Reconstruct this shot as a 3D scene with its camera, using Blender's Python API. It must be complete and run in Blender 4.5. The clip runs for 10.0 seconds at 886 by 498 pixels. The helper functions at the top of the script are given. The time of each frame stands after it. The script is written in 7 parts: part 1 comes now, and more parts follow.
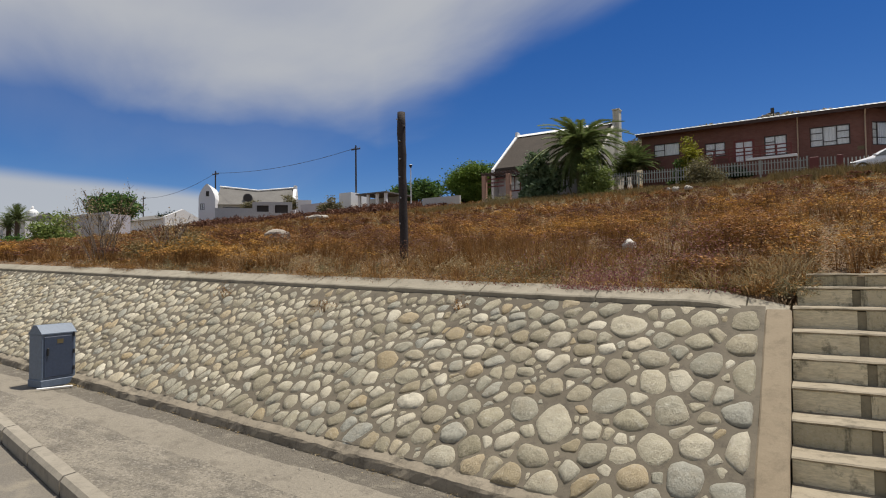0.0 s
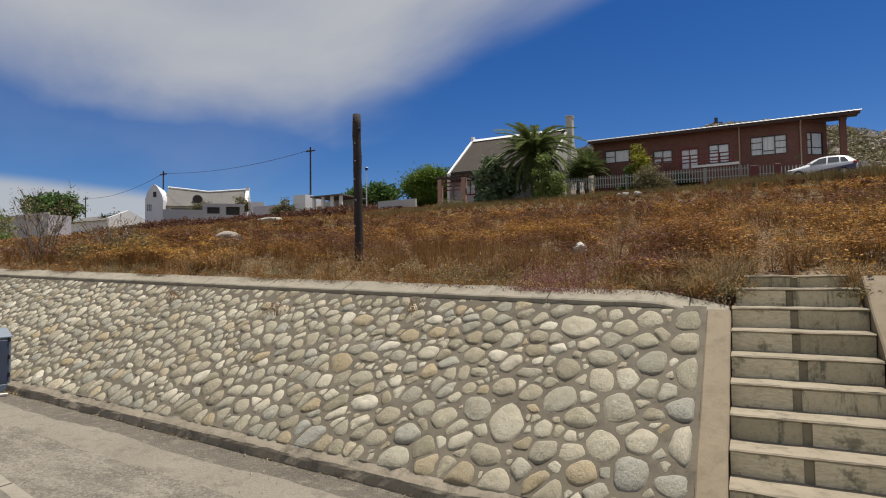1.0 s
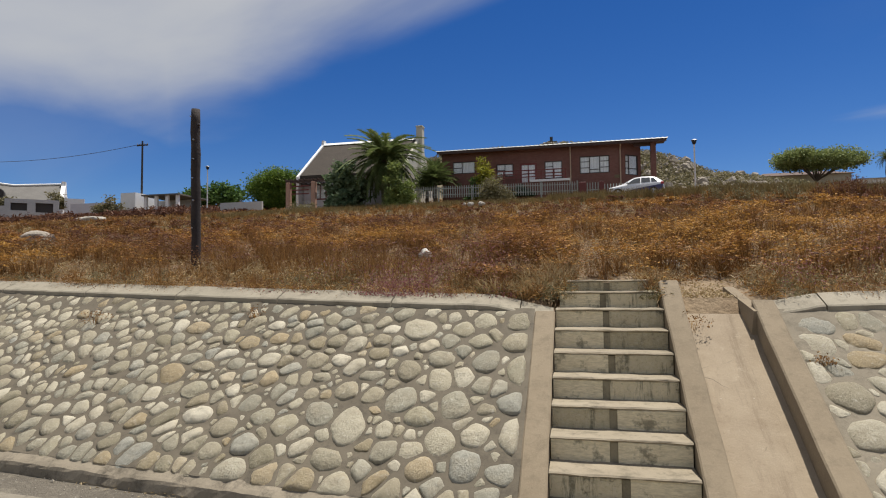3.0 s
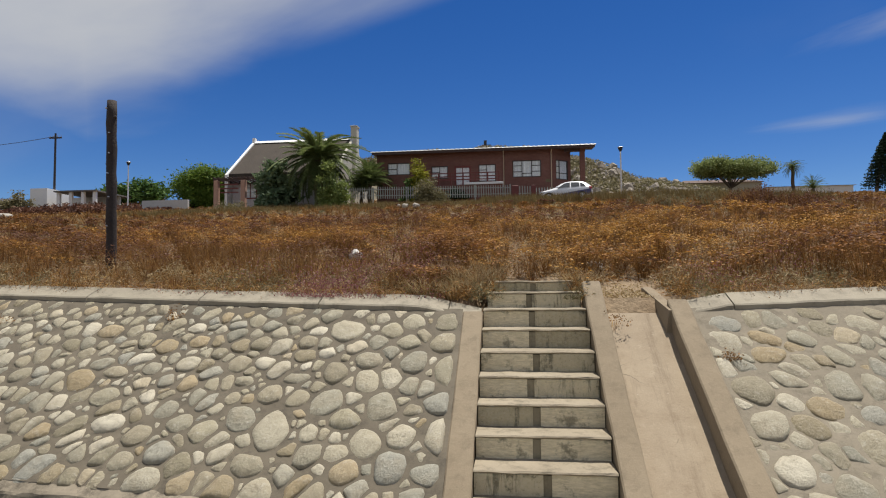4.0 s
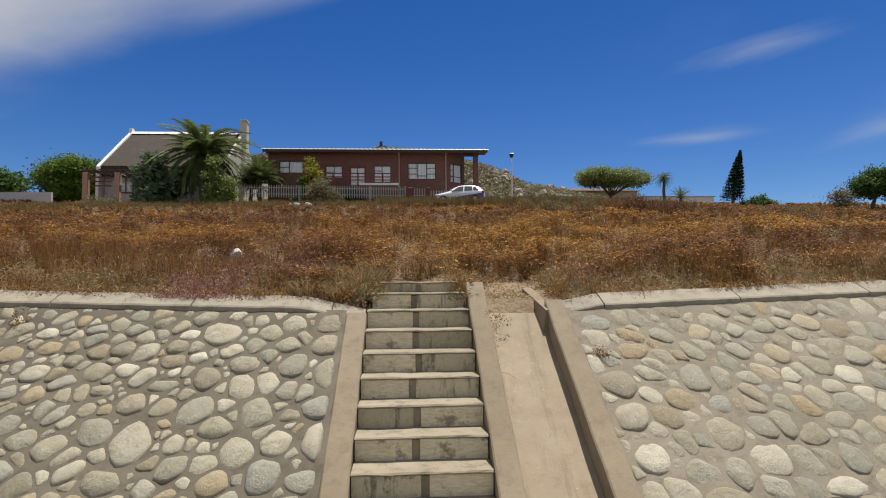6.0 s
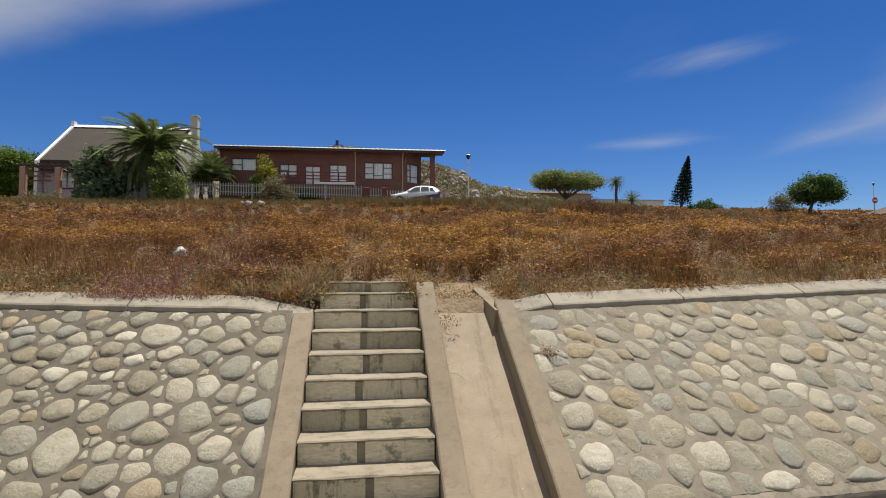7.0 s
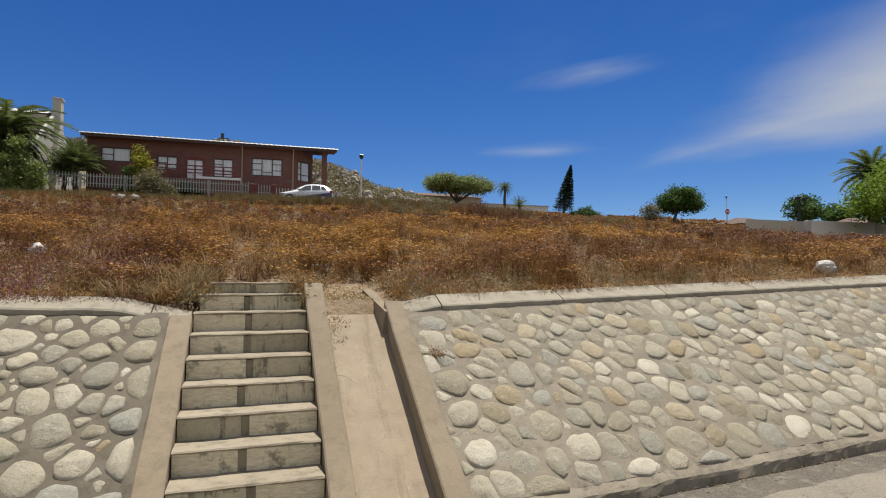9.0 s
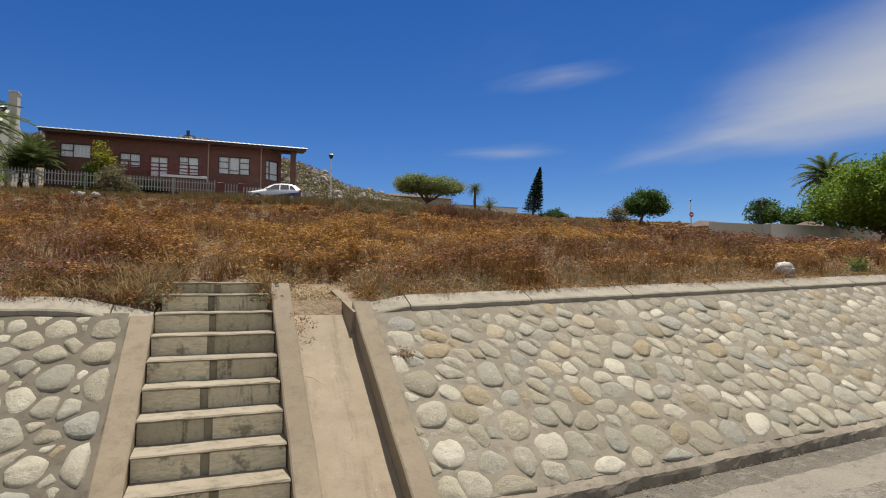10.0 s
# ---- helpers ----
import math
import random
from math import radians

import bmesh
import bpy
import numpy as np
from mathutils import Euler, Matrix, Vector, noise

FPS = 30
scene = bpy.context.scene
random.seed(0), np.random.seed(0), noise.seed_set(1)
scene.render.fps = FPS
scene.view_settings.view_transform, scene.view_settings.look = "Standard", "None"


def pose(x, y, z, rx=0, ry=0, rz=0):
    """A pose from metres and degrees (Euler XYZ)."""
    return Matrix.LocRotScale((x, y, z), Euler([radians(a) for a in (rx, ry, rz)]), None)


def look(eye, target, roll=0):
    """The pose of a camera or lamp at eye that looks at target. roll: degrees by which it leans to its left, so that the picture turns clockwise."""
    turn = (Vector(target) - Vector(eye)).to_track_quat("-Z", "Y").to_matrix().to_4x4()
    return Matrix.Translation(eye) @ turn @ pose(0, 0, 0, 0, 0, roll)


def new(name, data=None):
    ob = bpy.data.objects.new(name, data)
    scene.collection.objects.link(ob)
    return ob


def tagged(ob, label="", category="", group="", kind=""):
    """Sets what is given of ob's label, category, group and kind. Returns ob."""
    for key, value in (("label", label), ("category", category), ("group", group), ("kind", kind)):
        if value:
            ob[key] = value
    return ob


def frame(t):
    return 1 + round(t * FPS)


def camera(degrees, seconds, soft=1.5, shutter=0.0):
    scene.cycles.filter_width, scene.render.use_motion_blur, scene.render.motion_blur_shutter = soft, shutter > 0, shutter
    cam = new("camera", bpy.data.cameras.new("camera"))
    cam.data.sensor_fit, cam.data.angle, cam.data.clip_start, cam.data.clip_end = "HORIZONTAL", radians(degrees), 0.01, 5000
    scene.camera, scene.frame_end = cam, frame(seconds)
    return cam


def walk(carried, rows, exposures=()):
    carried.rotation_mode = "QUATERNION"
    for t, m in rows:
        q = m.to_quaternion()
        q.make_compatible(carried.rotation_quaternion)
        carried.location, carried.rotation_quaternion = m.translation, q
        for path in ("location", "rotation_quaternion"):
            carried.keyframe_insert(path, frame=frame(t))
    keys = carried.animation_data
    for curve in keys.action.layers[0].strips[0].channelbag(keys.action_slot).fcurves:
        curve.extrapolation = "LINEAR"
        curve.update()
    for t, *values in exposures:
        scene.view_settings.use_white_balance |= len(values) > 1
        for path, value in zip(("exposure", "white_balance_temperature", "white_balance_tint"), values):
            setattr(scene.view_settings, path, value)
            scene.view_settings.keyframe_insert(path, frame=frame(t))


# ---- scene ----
cam = camera(74.4, 10.0, 1.1)
PATH = [
    (0, (0.146, -3.858, 1.712), (-0.92, -2.168, 1.786), -0.7),
    (0.5, (0.16, -3.868, 1.7), (-0.856, -2.147, 1.779), -0.7),
    (1, (0.174, -3.886, 1.697), (-0.761, -2.12, 1.781), -0.7),
    (1.5, (0.195, -3.885, 1.695), (-0.63, -2.065, 1.786), -0.7),
    (2, (0.203, -3.913, 1.685), (-0.499, -2.043, 1.781), -0.6),
    (2.5, (0.224, -3.945, 1.683), (-0.356, -2.033, 1.781), -0.6),
    (4, (0.311, -3.924, 1.67), (0.07, -1.941, 1.773), -0.6),
    (4.5, (0.331, -3.903, 1.665), (0.181, -1.911, 1.769), -0.6),
    (5, (0.339, -3.891, 1.662), (0.279, -1.894, 1.766), -0.6),
    (5.5, (0.373, -3.896, 1.662), (0.402, -1.899, 1.767), -0.6),
    (7, (0.491, -3.832, 1.65), (0.752, -1.852, 1.757), -0.3),
    (7.5, (0.51, -3.847, 1.652), (0.835, -1.877, 1.76), -0.4),
    (8, (0.507, -3.845, 1.65), (0.93, -1.893, 1.76), -0.1),
    (8.5, (0.503, -3.847, 1.651), (1.036, -1.923, 1.761), 0.0),
    (9, (0.502, -3.849, 1.652), (1.122, -1.95, 1.762), 0.0),
    (9.5, (0.502, -3.8, 1.636), (1.178, -1.921, 1.748), 0.1),
    (10, (0.517, -3.835, 1.646), (1.233, -1.971, 1.759), 0.1),
]
walk(cam, [(t, look(eye, target, roll)) for t, eye, target, roll in PATH], ((0.0, 0.36), (2.5, 0.43), (5.0, 0.5), (10.0, 0.54)))


# ---- world, sun ----
SUN_ELEV, SUN_AZ = 73.0, 40.0          # azimuth in degrees from +y towards +x
world = bpy.data.worlds.new("world")
scene.world = world
world.use_nodes = True
wn, wl = world.node_tree.nodes, world.node_tree.links
wn.clear()


def wnode(kind, **kw):
    n = wn.new(kind)
    if "operation" in kw:
        n.operation, n.use_clamp = kw["operation"], kw.get("use_clamp", False)
    if "interpolation_type" in kw:
        n.interpolation_type = kw["interpolation_type"]
    if "data_type" in kw:
        n.data_type = kw["data_type"]
    return n


def wmath(op, a, b=None, clamp=False):
    n = wnode("ShaderNodeMath", operation=op, use_clamp=clamp)
    for i, s in enumerate((a, b)):
        if s is None:
            continue
        if isinstance(s, (int, float)):
            n.inputs[i].default_value = s
        else:
            wl.new(s, n.inputs[i])
    return n.outputs[0]


def wramp(sock, lo, hi):
    n = wnode("ShaderNodeMapRange", interpolation_type="SMOOTHSTEP")
    wl.new(sock, n.inputs["Value"])
    n.inputs["From Min"].default_value, n.inputs["From Max"].default_value = lo, hi
    return n.outputs["Result"]


def build_world():
    sky = wnode("ShaderNodeTexSky")
    sky.sky_type, sky.sun_disc = "NISHITA", False
    sky.sun_elevation, sky.sun_rotation = radians(SUN_ELEV), radians(SUN_AZ)
    sky.air_density, sky.dust_density, sky.ozone_density = 0.8, 0.1, 4.0
    hsv = wnode("ShaderNodeHueSaturation")
    hsv.inputs["Saturation"].default_value = 1.32
    hsv.inputs["Hue"].default_value = 0.512
    hsv.inputs["Value"].default_value = 1.32
    wl.new(sky.outputs[0], hsv.inputs["Color"])
    tc = wnode("ShaderNodeTexCoord")
    sep = wnode("ShaderNodeSeparateXYZ")
    wl.new(tc.outputs["Generated"], sep.inputs[0])
    X, Y, Z = sep.outputs
    # the cloud layer is a flat sheet high up: the direction divided by its height
    zc = wmath("ADD", wmath("MAXIMUM", Z, 0.0), 0.12)
    u, v = wmath("DIVIDE", X, zc), wmath("DIVIDE", Y, zc)

    def cloud(cx, cy, ang, la, lb, scale, detail, stretch, lo, hi, seed, rough=0.55):
        """A bank of cloud: noise, streaked along ang, inside a soft ellipse on the sheet."""
        c, s_ = math.cos(radians(ang)), math.sin(radians(ang))
        du, dv = wmath("SUBTRACT", u, cx), wmath("SUBTRACT", v, cy)
        a = wmath("ADD", wmath("MULTIPLY", du, c), wmath("MULTIPLY", dv, s_))
        b = wmath("SUBTRACT", wmath("MULTIPLY", dv, c), wmath("MULTIPLY", du, s_))
        comb = wnode("ShaderNodeCombineXYZ")
        wl.new(wmath("MULTIPLY", a, 1.0 / stretch), comb.inputs[0])
        wl.new(b, comb.inputs[1])
        comb.inputs[2].default_value = seed
        no = wnode("ShaderNodeTexNoise")
        no.inputs["Scale"].default_value, no.inputs["Detail"].default_value = scale, detail
        no.inputs["Roughness"].default_value = rough
        no.inputs["Distortion"].default_value = 0.35
        wl.new(comb.outputs[0], no.inputs["Vector"])
        d = wmath("SQRT", wmath("ADD", wmath("POWER", wmath("DIVIDE", a, la), 2.0), wmath("POWER", wmath("DIVIDE", b, lb), 2.0)))
        body = wmath("SUBTRACT", 1.0, d)
        return wramp(wmath("ADD", wmath("MULTIPLY", body, 0.55), wmath("MULTIPLY", wmath("SUBTRACT", no.outputs["Fac"], 0.5), 1.3)), lo, hi)

    def bank(lines, ang, scale, detail, stretch, amount, seed, lo, hi):
        """A broad sheet of cloud: the side of some lines (point, normal, softness), its edges broken by noise."""
        c, s_ = math.cos(radians(ang)), math.sin(radians(ang))
        comb = wnode("ShaderNodeCombineXYZ")
        wl.new(wmath("MULTIPLY", wmath("ADD", wmath("MULTIPLY", u, c), wmath("MULTIPLY", v, s_)), 1.0 / stretch), comb.inputs[0])
        wl.new(wmath("SUBTRACT", wmath("MULTIPLY", v, c), wmath("MULTIPLY", u, s_)), comb.inputs[1])
        comb.inputs[2].default_value = seed
        no = wnode("ShaderNodeTexNoise")
        no.inputs["Scale"].default_value, no.inputs["Detail"].default_value = scale, detail
        no.inputs["Roughness"].default_value, no.inputs["Distortion"].default_value = 0.48, 0.3
        wl.new(comb.outputs[0], no.inputs["Vector"])
        body = None
        for pu, pv, nu, nv, soft in lines:
            d = wmath("ADD", wmath("MULTIPLY", wmath("SUBTRACT", u, pu), nu / soft), wmath("MULTIPLY", wmath("SUBTRACT", v, pv), nv / soft))
            d = wmath("MINIMUM", d, 1.0)
            body = d if body is None else wmath("MINIMUM", body, d)
        return wramp(wmath("ADD", body, wmath("MULTIPLY", wmath("SUBTRACT", no.outputs["Fac"], 0.5), amount)), lo, hi)

    total = None
    for *shape, thick in SHEETS:
        k = wmath("MULTIPLY", bank(*shape), thick)
        total = k if total is None else wmath("MAXIMUM", total, k)
    for *shape, thick in WISPS_AND_FILL:
        total = wmath("MAXIMUM", total, wmath("MULTIPLY", cloud(*shape), thick))
    mix = wnode("ShaderNodeMix", data_type="RGBA")
    wl.new(total, mix.inputs[0])
    wl.new(hsv.outputs[0], mix.inputs[6])
    mix.inputs[7].default_value = CLOUD_COLOUR
    bg = wnode("ShaderNodeBackground")
    bg.inputs["Strength"].default_value = SKY_STRENGTH
    wl.new(mix.outputs[2], bg.inputs["Color"])
    out = wnode("ShaderNodeOutputWorld")
    wl.new(bg.outputs[0], out.inputs[0])


SKY_STRENGTH = 0.05
CLOUD_COLOUR = (7.6, 7.8, 8.1, 1)
# lines that bound the sheet (point u v, inward normal, softness), streak angle, noise scale, detail, stretch, amount, seed, lo, hi, thickness
SHEETS = (
    (((-0.9, 1.86, -0.398, -0.917, 0.42), (-2.3, 1.35, 0.87, -0.5, 0.8), (0, -0.5, 0, 1, 0.8), (0.5, 0, -1, 0, 0.8)), 156, 1.5, 6, 1.7, 1.6, 3.0, -0.25, 1.1, 0.93),
    (((-1.3, 2.35, -0.45, -0.9, 0.9), (-3.3, 1.2, 1, 0, 0.8), (0, 0, 0, 1, 0.8)), 150, 1.2, 6, 2.2, 2.6, 9.0, 0.0, 1.5, 0.14),
    (((1.56, 1.4, 0.95, -0.3, 0.7), (2.5, 2.0, -0.77, -0.64, 0.7), (0, 0.2, 0, 1, 0.8)), 110, 1.3, 5, 1.8, 1.4, 8.0, -0.1, 1.15, 0.9),
    (((2.75, 1.6, 0.9, -0.1, 0.5), (3.3, 2.1, -0.5, -0.87, 0.6), (0, 0.2, 0, 1, 0.8)), 110, 1.0, 4, 1.5, 1.0, 4.0, 0.0, 1.2, 0.7),
    (((-3.35, 1.6, -0.98, 0.2, 0.35), (0, -0.3, 0, 1, 0.8)), 15, 0.7, 4, 2.0, 0.7, 21.0, -0.1, 0.9, 0.85),
)
# centre u v, angle, half length, half width, noise scale, detail, stretch, lo, hi, seed, roughness, thickness
WISPS_AND_FILL = (
    (1.13, 1.75, -50, 0.36, 0.14, 2.2, 6, 3.0, 0.1, 0.75, 5.0, 0.6, 0.42),
    (1.36, 2.58, -27, 0.42, 0.2, 2.0, 6, 3.0, 0.1, 0.8, 15.0, 0.6, 0.36),
    # unseen bank behind the camera, added to brighten the faces turned from the sun
    (0.2, -2.9, 0, 8.0, 3.0, 0.6, 5, 1.5, -0.3, 0.5, 30.0, 0.5, 0.85),
)
build_world()
sun_data = bpy.data.lights.new("sun", "SUN")
sun_data.energy, sun_data.angle, sun_data.color = 4.2, radians(0.6), (1.0, 0.95, 0.87)
sun = new("sun", sun_data)
sd = Vector((math.sin(radians(SUN_AZ)) * math.cos(radians(SUN_ELEV)), math.cos(radians(SUN_AZ)) * math.cos(radians(SUN_ELEV)), math.sin(radians(SUN_ELEV))))
sun.matrix_world = look(sd * 60, (0, 0, 0))


# ---- materials ----
class Mat:
    """A small builder of node materials."""

    def __init__(self, name, rough=0.8, metal=0.0):
        self.m = bpy.data.materials.new(name)
        self.m.use_nodes = True
        self.n, self.l = self.m.node_tree.nodes, self.m.node_tree.links
        self.b = self.n["Principled BSDF"]
        self.b.inputs["Roughness"].default_value = rough
        self.b.inputs["Metallic"].default_value = metal

    def node(self, kind, ins=None, **kw):
        n = self.n.new(kind)
        if "data_type" in kw:
            n.data_type, n.blend_type = kw["data_type"], kw.get("blend_type", "MIX")
        for k, v in (ins or {}).items():
            if isinstance(v, bpy.types.NodeSocket):
                self.l.new(v, n.inputs[k])
            else:
                n.inputs[k].default_value = v
        return n

    def coords(self, which="Object"):
        return self.node("ShaderNodeTexCoord").outputs[which]

    def position(self):
        return self.node("ShaderNodeNewGeometry").outputs["Position"]

    def noise(self, vec, scale, detail=4, rough=0.6):
        return self.node("ShaderNodeTexNoise", {"Vector": vec, "Scale": scale, "Detail": detail, "Roughness": rough}).outputs["Fac"]

    def stretch(self, vec, sx, sy, sz):
        return self.node("ShaderNodeMapping", {"Vector": vec, "Scale": (sx, sy, sz)}).outputs[0]

    def ramp(self, fac, *stops):
        r = self.node("ShaderNodeValToRGB", {"Fac": fac})
        e = r.color_ramp.elements
        while len(e) < len(stops):
            e.new(0.5)
        for el, (p, c) in zip(e, stops):
            el.position, el.color = p, (*c, 1)
        return r.outputs["Color"]

    def mix(self, fac, a, b, blend="MIX"):
        n = self.node("ShaderNodeMix", data_type="RGBA", blend_type=blend)
        for i, s in ((0, fac), (6, a), (7, b)):
            if isinstance(s, bpy.types.NodeSocket):
                self.l.new(s, n.inputs[i])
            else:
                n.inputs[i].default_value = s if i == 0 else (*s, 1)
        return n.outputs[2]

    def range(self, v, lo, hi, a=0.0, b=1.0):
        return self.node("ShaderNodeMapRange", {"Value": v, "From Min": lo, "From Max": hi, "To Min": a, "To Max": b}).outputs[0]

    def times(self, a, b):
        n = self.node("ShaderNodeMath", {0: a, 1: b})
        n.operation = "MULTIPLY"
        return n.outputs[0]

    def colour(self, c):
        if isinstance(c, bpy.types.NodeSocket):
            self.l.new(c, self.b.inputs["Base Color"])
        else:
            self.b.inputs["Base Color"].default_value = (*c, 1)
        return self

    def bump(self, h, dist=0.01, strength=1.0):
        n = self.node("ShaderNodeBump", {"Height": h, "Distance": dist, "Strength": strength})
        self.l.new(n.outputs[0], self.b.inputs["Normal"])
        return self


def varied(name, c1, c2, rough=0.8, big=0.6, fine=25.0, bump=0.004, stain=None, metal=0.0):
    """A surface with stains at one scale and grain at another."""
    m = Mat(name, rough, metal)
    p = m.position()
    a = m.ramp(m.noise(p, big, 5), (0.32, c1), (0.7, c2))
    g = m.noise(p, fine, 4, 0.7)
    col = m.mix(0.5, a, m.ramp(g, (0.25, tuple(0.62 * x for x in c1)), (0.8, tuple(min(1, 1.3 * x) for x in c2))))
    if stain:
        col = m.mix(m.range(m.noise(p, big * 3.1, 6, 0.7), 0.52, 0.66), col, stain)
    m.colour(col).bump(g, bump)
    return m.m


def plain(name, c, rough=0.6, metal=0.0, grain=30.0):
    m = Mat(name, rough, metal)
    g = m.noise(m.coords(), grain, 3)
    m.colour(m.ramp(g, (0.2, tuple(0.82 * x for x in c)), (0.8, tuple(min(1, 1.12 * x) for x in c)))).bump(g, 0.002, 0.4)
    return m.m


def foliage(name, c1, c2, c3, rough=0.65):
    """Leaves: a tone for each leaf, and lighter and darker patches."""
    m = Mat(name, rough)
    isl = m.node("ShaderNodeNewGeometry").outputs["Random Per Island"]
    p = m.position()
    a = m.ramp(isl, (0.0, c1), (0.55, c2), (1.0, c3))
    m.colour(m.mix(m.range(m.noise(p, 0.9, 3), 0.35, 0.7, 0.0, 0.35), a, c2))
    m.b.inputs["Specular IOR Level"].default_value = 0.25
    tr = m.node("ShaderNodeBsdfTranslucent")
    m.l.new(m.b.inputs["Base Color"].links[0].from_socket, tr.inputs["Color"])
    mx = m.node("ShaderNodeMixShader", {0: 0.32, 1: m.b.outputs[0], 2: tr.outputs[0]})
    m.l.new(mx.outputs[0], m.n["Material Output"].inputs[0])
    return m.m


def stone_material(name, per_object, gain):
    m = Mat(name, 0.82)
    rnd = m.node("ShaderNodeObjectInfo").outputs["Random"] if per_object else m.node("ShaderNodeNewGeometry").outputs["Random Per Island"]
    p = m.position()
    base = m.ramp(rnd, (0.0, (0.30, 0.265, 0.195)), (0.14, (0.42, 0.37, 0.28)), (0.26, (0.30, 0.29, 0.245)), (0.38, (0.50, 0.45, 0.355)), (0.50, (0.35, 0.345, 0.315)), (0.60, (0.39, 0.35, 0.26)), (0.72, (0.60, 0.55, 0.46)), (0.82, (0.27, 0.24, 0.17)), (0.90, (0.41, 0.315, 0.19)), (0.96, (0.66, 0.61, 0.52)))
    base = m.mix(1.0, base, (gain, gain * 0.985, gain * 0.88), "MULTIPLY")
    big, mid, fine = m.noise(p, 5.0, 5, 0.65), m.noise(p, 16.0, 6, 0.75), m.noise(p, 55.0, 5, 0.8)
    col = m.mix(m.range(big, 0.45, 0.68, 0.0, 0.5), base, (0.30, 0.25, 0.165))
    col = m.mix(m.range(mid, 0.55, 0.72, 0.0, 0.45), col, (0.58, 0.54, 0.46))
    col = m.mix(m.range(mid, 0.42, 0.28, 0.0, 0.5), col, (0.19, 0.165, 0.12))
    col = m.mix(m.range(fine, 0.54, 0.70, 0.0, 0.32), col, (0.64, 0.60, 0.52))
    col = m.mix(m.range(fine, 0.45, 0.30, 0.0, 0.4), col, (0.14, 0.12, 0.09))
    h = m.mix(0.4, m.ramp(mid, (0, (0, 0, 0)), (1, (1, 1, 1))), m.ramp(fine, (0, (0, 0, 0)), (1, (1, 1, 1))))
    m.colour(col).bump(h, 0.03, 1.0)
    return m.m


def concrete(name, c1, c2, dark, amount=0.5):
    m = Mat(name, 0.88)
    p = m.position()
    big, mid, fine = m.noise(p, 1.3, 6, 0.65), m.noise(p, 6.5, 7, 0.75), m.noise(p, 38, 5, 0.8)
    col = m.ramp(big, (0.3, c1), (0.7, c2))
    col = m.mix(m.range(mid, 0.5, 0.68, 0.0, amount), col, dark)
    col = m.mix(m.range(fine, 0.5, 0.85, 0.0, 0.35), col, tuple(min(1, x * 1.35) for x in c2))
    col = m.mix(m.range(fine, 0.4, 0.2, 0.0, 0.45), col, tuple(x * 0.5 for x in c1))
    h = m.mix(0.45, m.ramp(mid, (0, (0, 0, 0)), (1, (1, 1, 1))), m.ramp(fine, (0, (0, 0, 0)), (1, (1, 1, 1))))
    m.colour(col).bump(h, 0.012, 0.6)
    return m.m


def riser_material():
    """Old concrete with dark algae in blots and runs down the face."""
    m = Mat("riser concrete", 0.9)
    p = m.position()
    runs = m.noise(m.stretch(p, 11, 1, 1.6), 1.0, 6, 0.75)
    blot = m.noise(p, 5.5, 6, 0.75)
    fine = m.noise(m.stretch(p, 40, 40, 50), 1.0, 5, 0.75)
    rnd = m.node("ShaderNodeObjectInfo").outputs["Random"]
    col = m.mix(m.range(rnd, 0.2, 0.9), m.ramp(blot, (0.3, (0.33, 0.285, 0.18)), (0.7, (0.47, 0.405, 0.26))), m.ramp(blot, (0.3, (0.56, 0.485, 0.32)), (0.7, (0.74, 0.645, 0.44))))
    col = m.mix(m.range(runs, 0.53, 0.62, 0.0, 0.8), col, (0.13, 0.12, 0.075))
    col = m.mix(m.range(blot, 0.44, 0.33, 0.0, 0.85), col, (0.085, 0.078, 0.048))
    col = m.mix(m.range(fine, 0.5, 0.68, 0.0, 0.5), col, (0.60, 0.54, 0.41))
    col = m.mix(m.range(fine, 0.42, 0.26, 0.0, 0.6), col, (0.09, 0.08, 0.052))
    m.colour(col).bump(fine, 0.016, 0.9)
    return m.m


M_STONE, M_STONES = stone_material("river stone", True, 0.86), stone_material("river stones", False, 0.86)
M_STONE_E, M_STONES_E = stone_material("dusty stone", True, 0.82), stone_material("dusty stones", False, 0.82)
M_MORTAR = concrete("grey mortar", (0.10, 0.082, 0.056), (0.155, 0.13, 0.091), (0.05, 0.041, 0.028), 0.7)
M_MORTAR_E = concrete("pale smeared mortar", (0.17, 0.143, 0.10), (0.265, 0.226, 0.163), (0.10, 0.084, 0.057), 0.75)
M_COPING = concrete("weathered coping", (0.24, 0.21, 0.154), (0.34, 0.302, 0.228), (0.14, 0.122, 0.085), 0.7)
M_CHEEK = concrete("sandy concrete", (0.20, 0.155, 0.098), (0.265, 0.21, 0.138), (0.14, 0.108, 0.068), 0.6)
M_TREAD = concrete("worn tread", (0.235, 0.195, 0.134), (0.32, 0.27, 0.192), (0.11, 0.094, 0.06), 0.8)
M_PLINTH = concrete("damp plinth", (0.16, 0.134, 0.095), (0.32, 0.27, 0.195), (0.05, 0.041, 0.028), 0.8)
M_RISER = riser_material()
M_JOINT = concrete("dark stained joint", (0.20, 0.17, 0.11), (0.30, 0.26, 0.175), (0.09, 0.078, 0.05), 0.6)


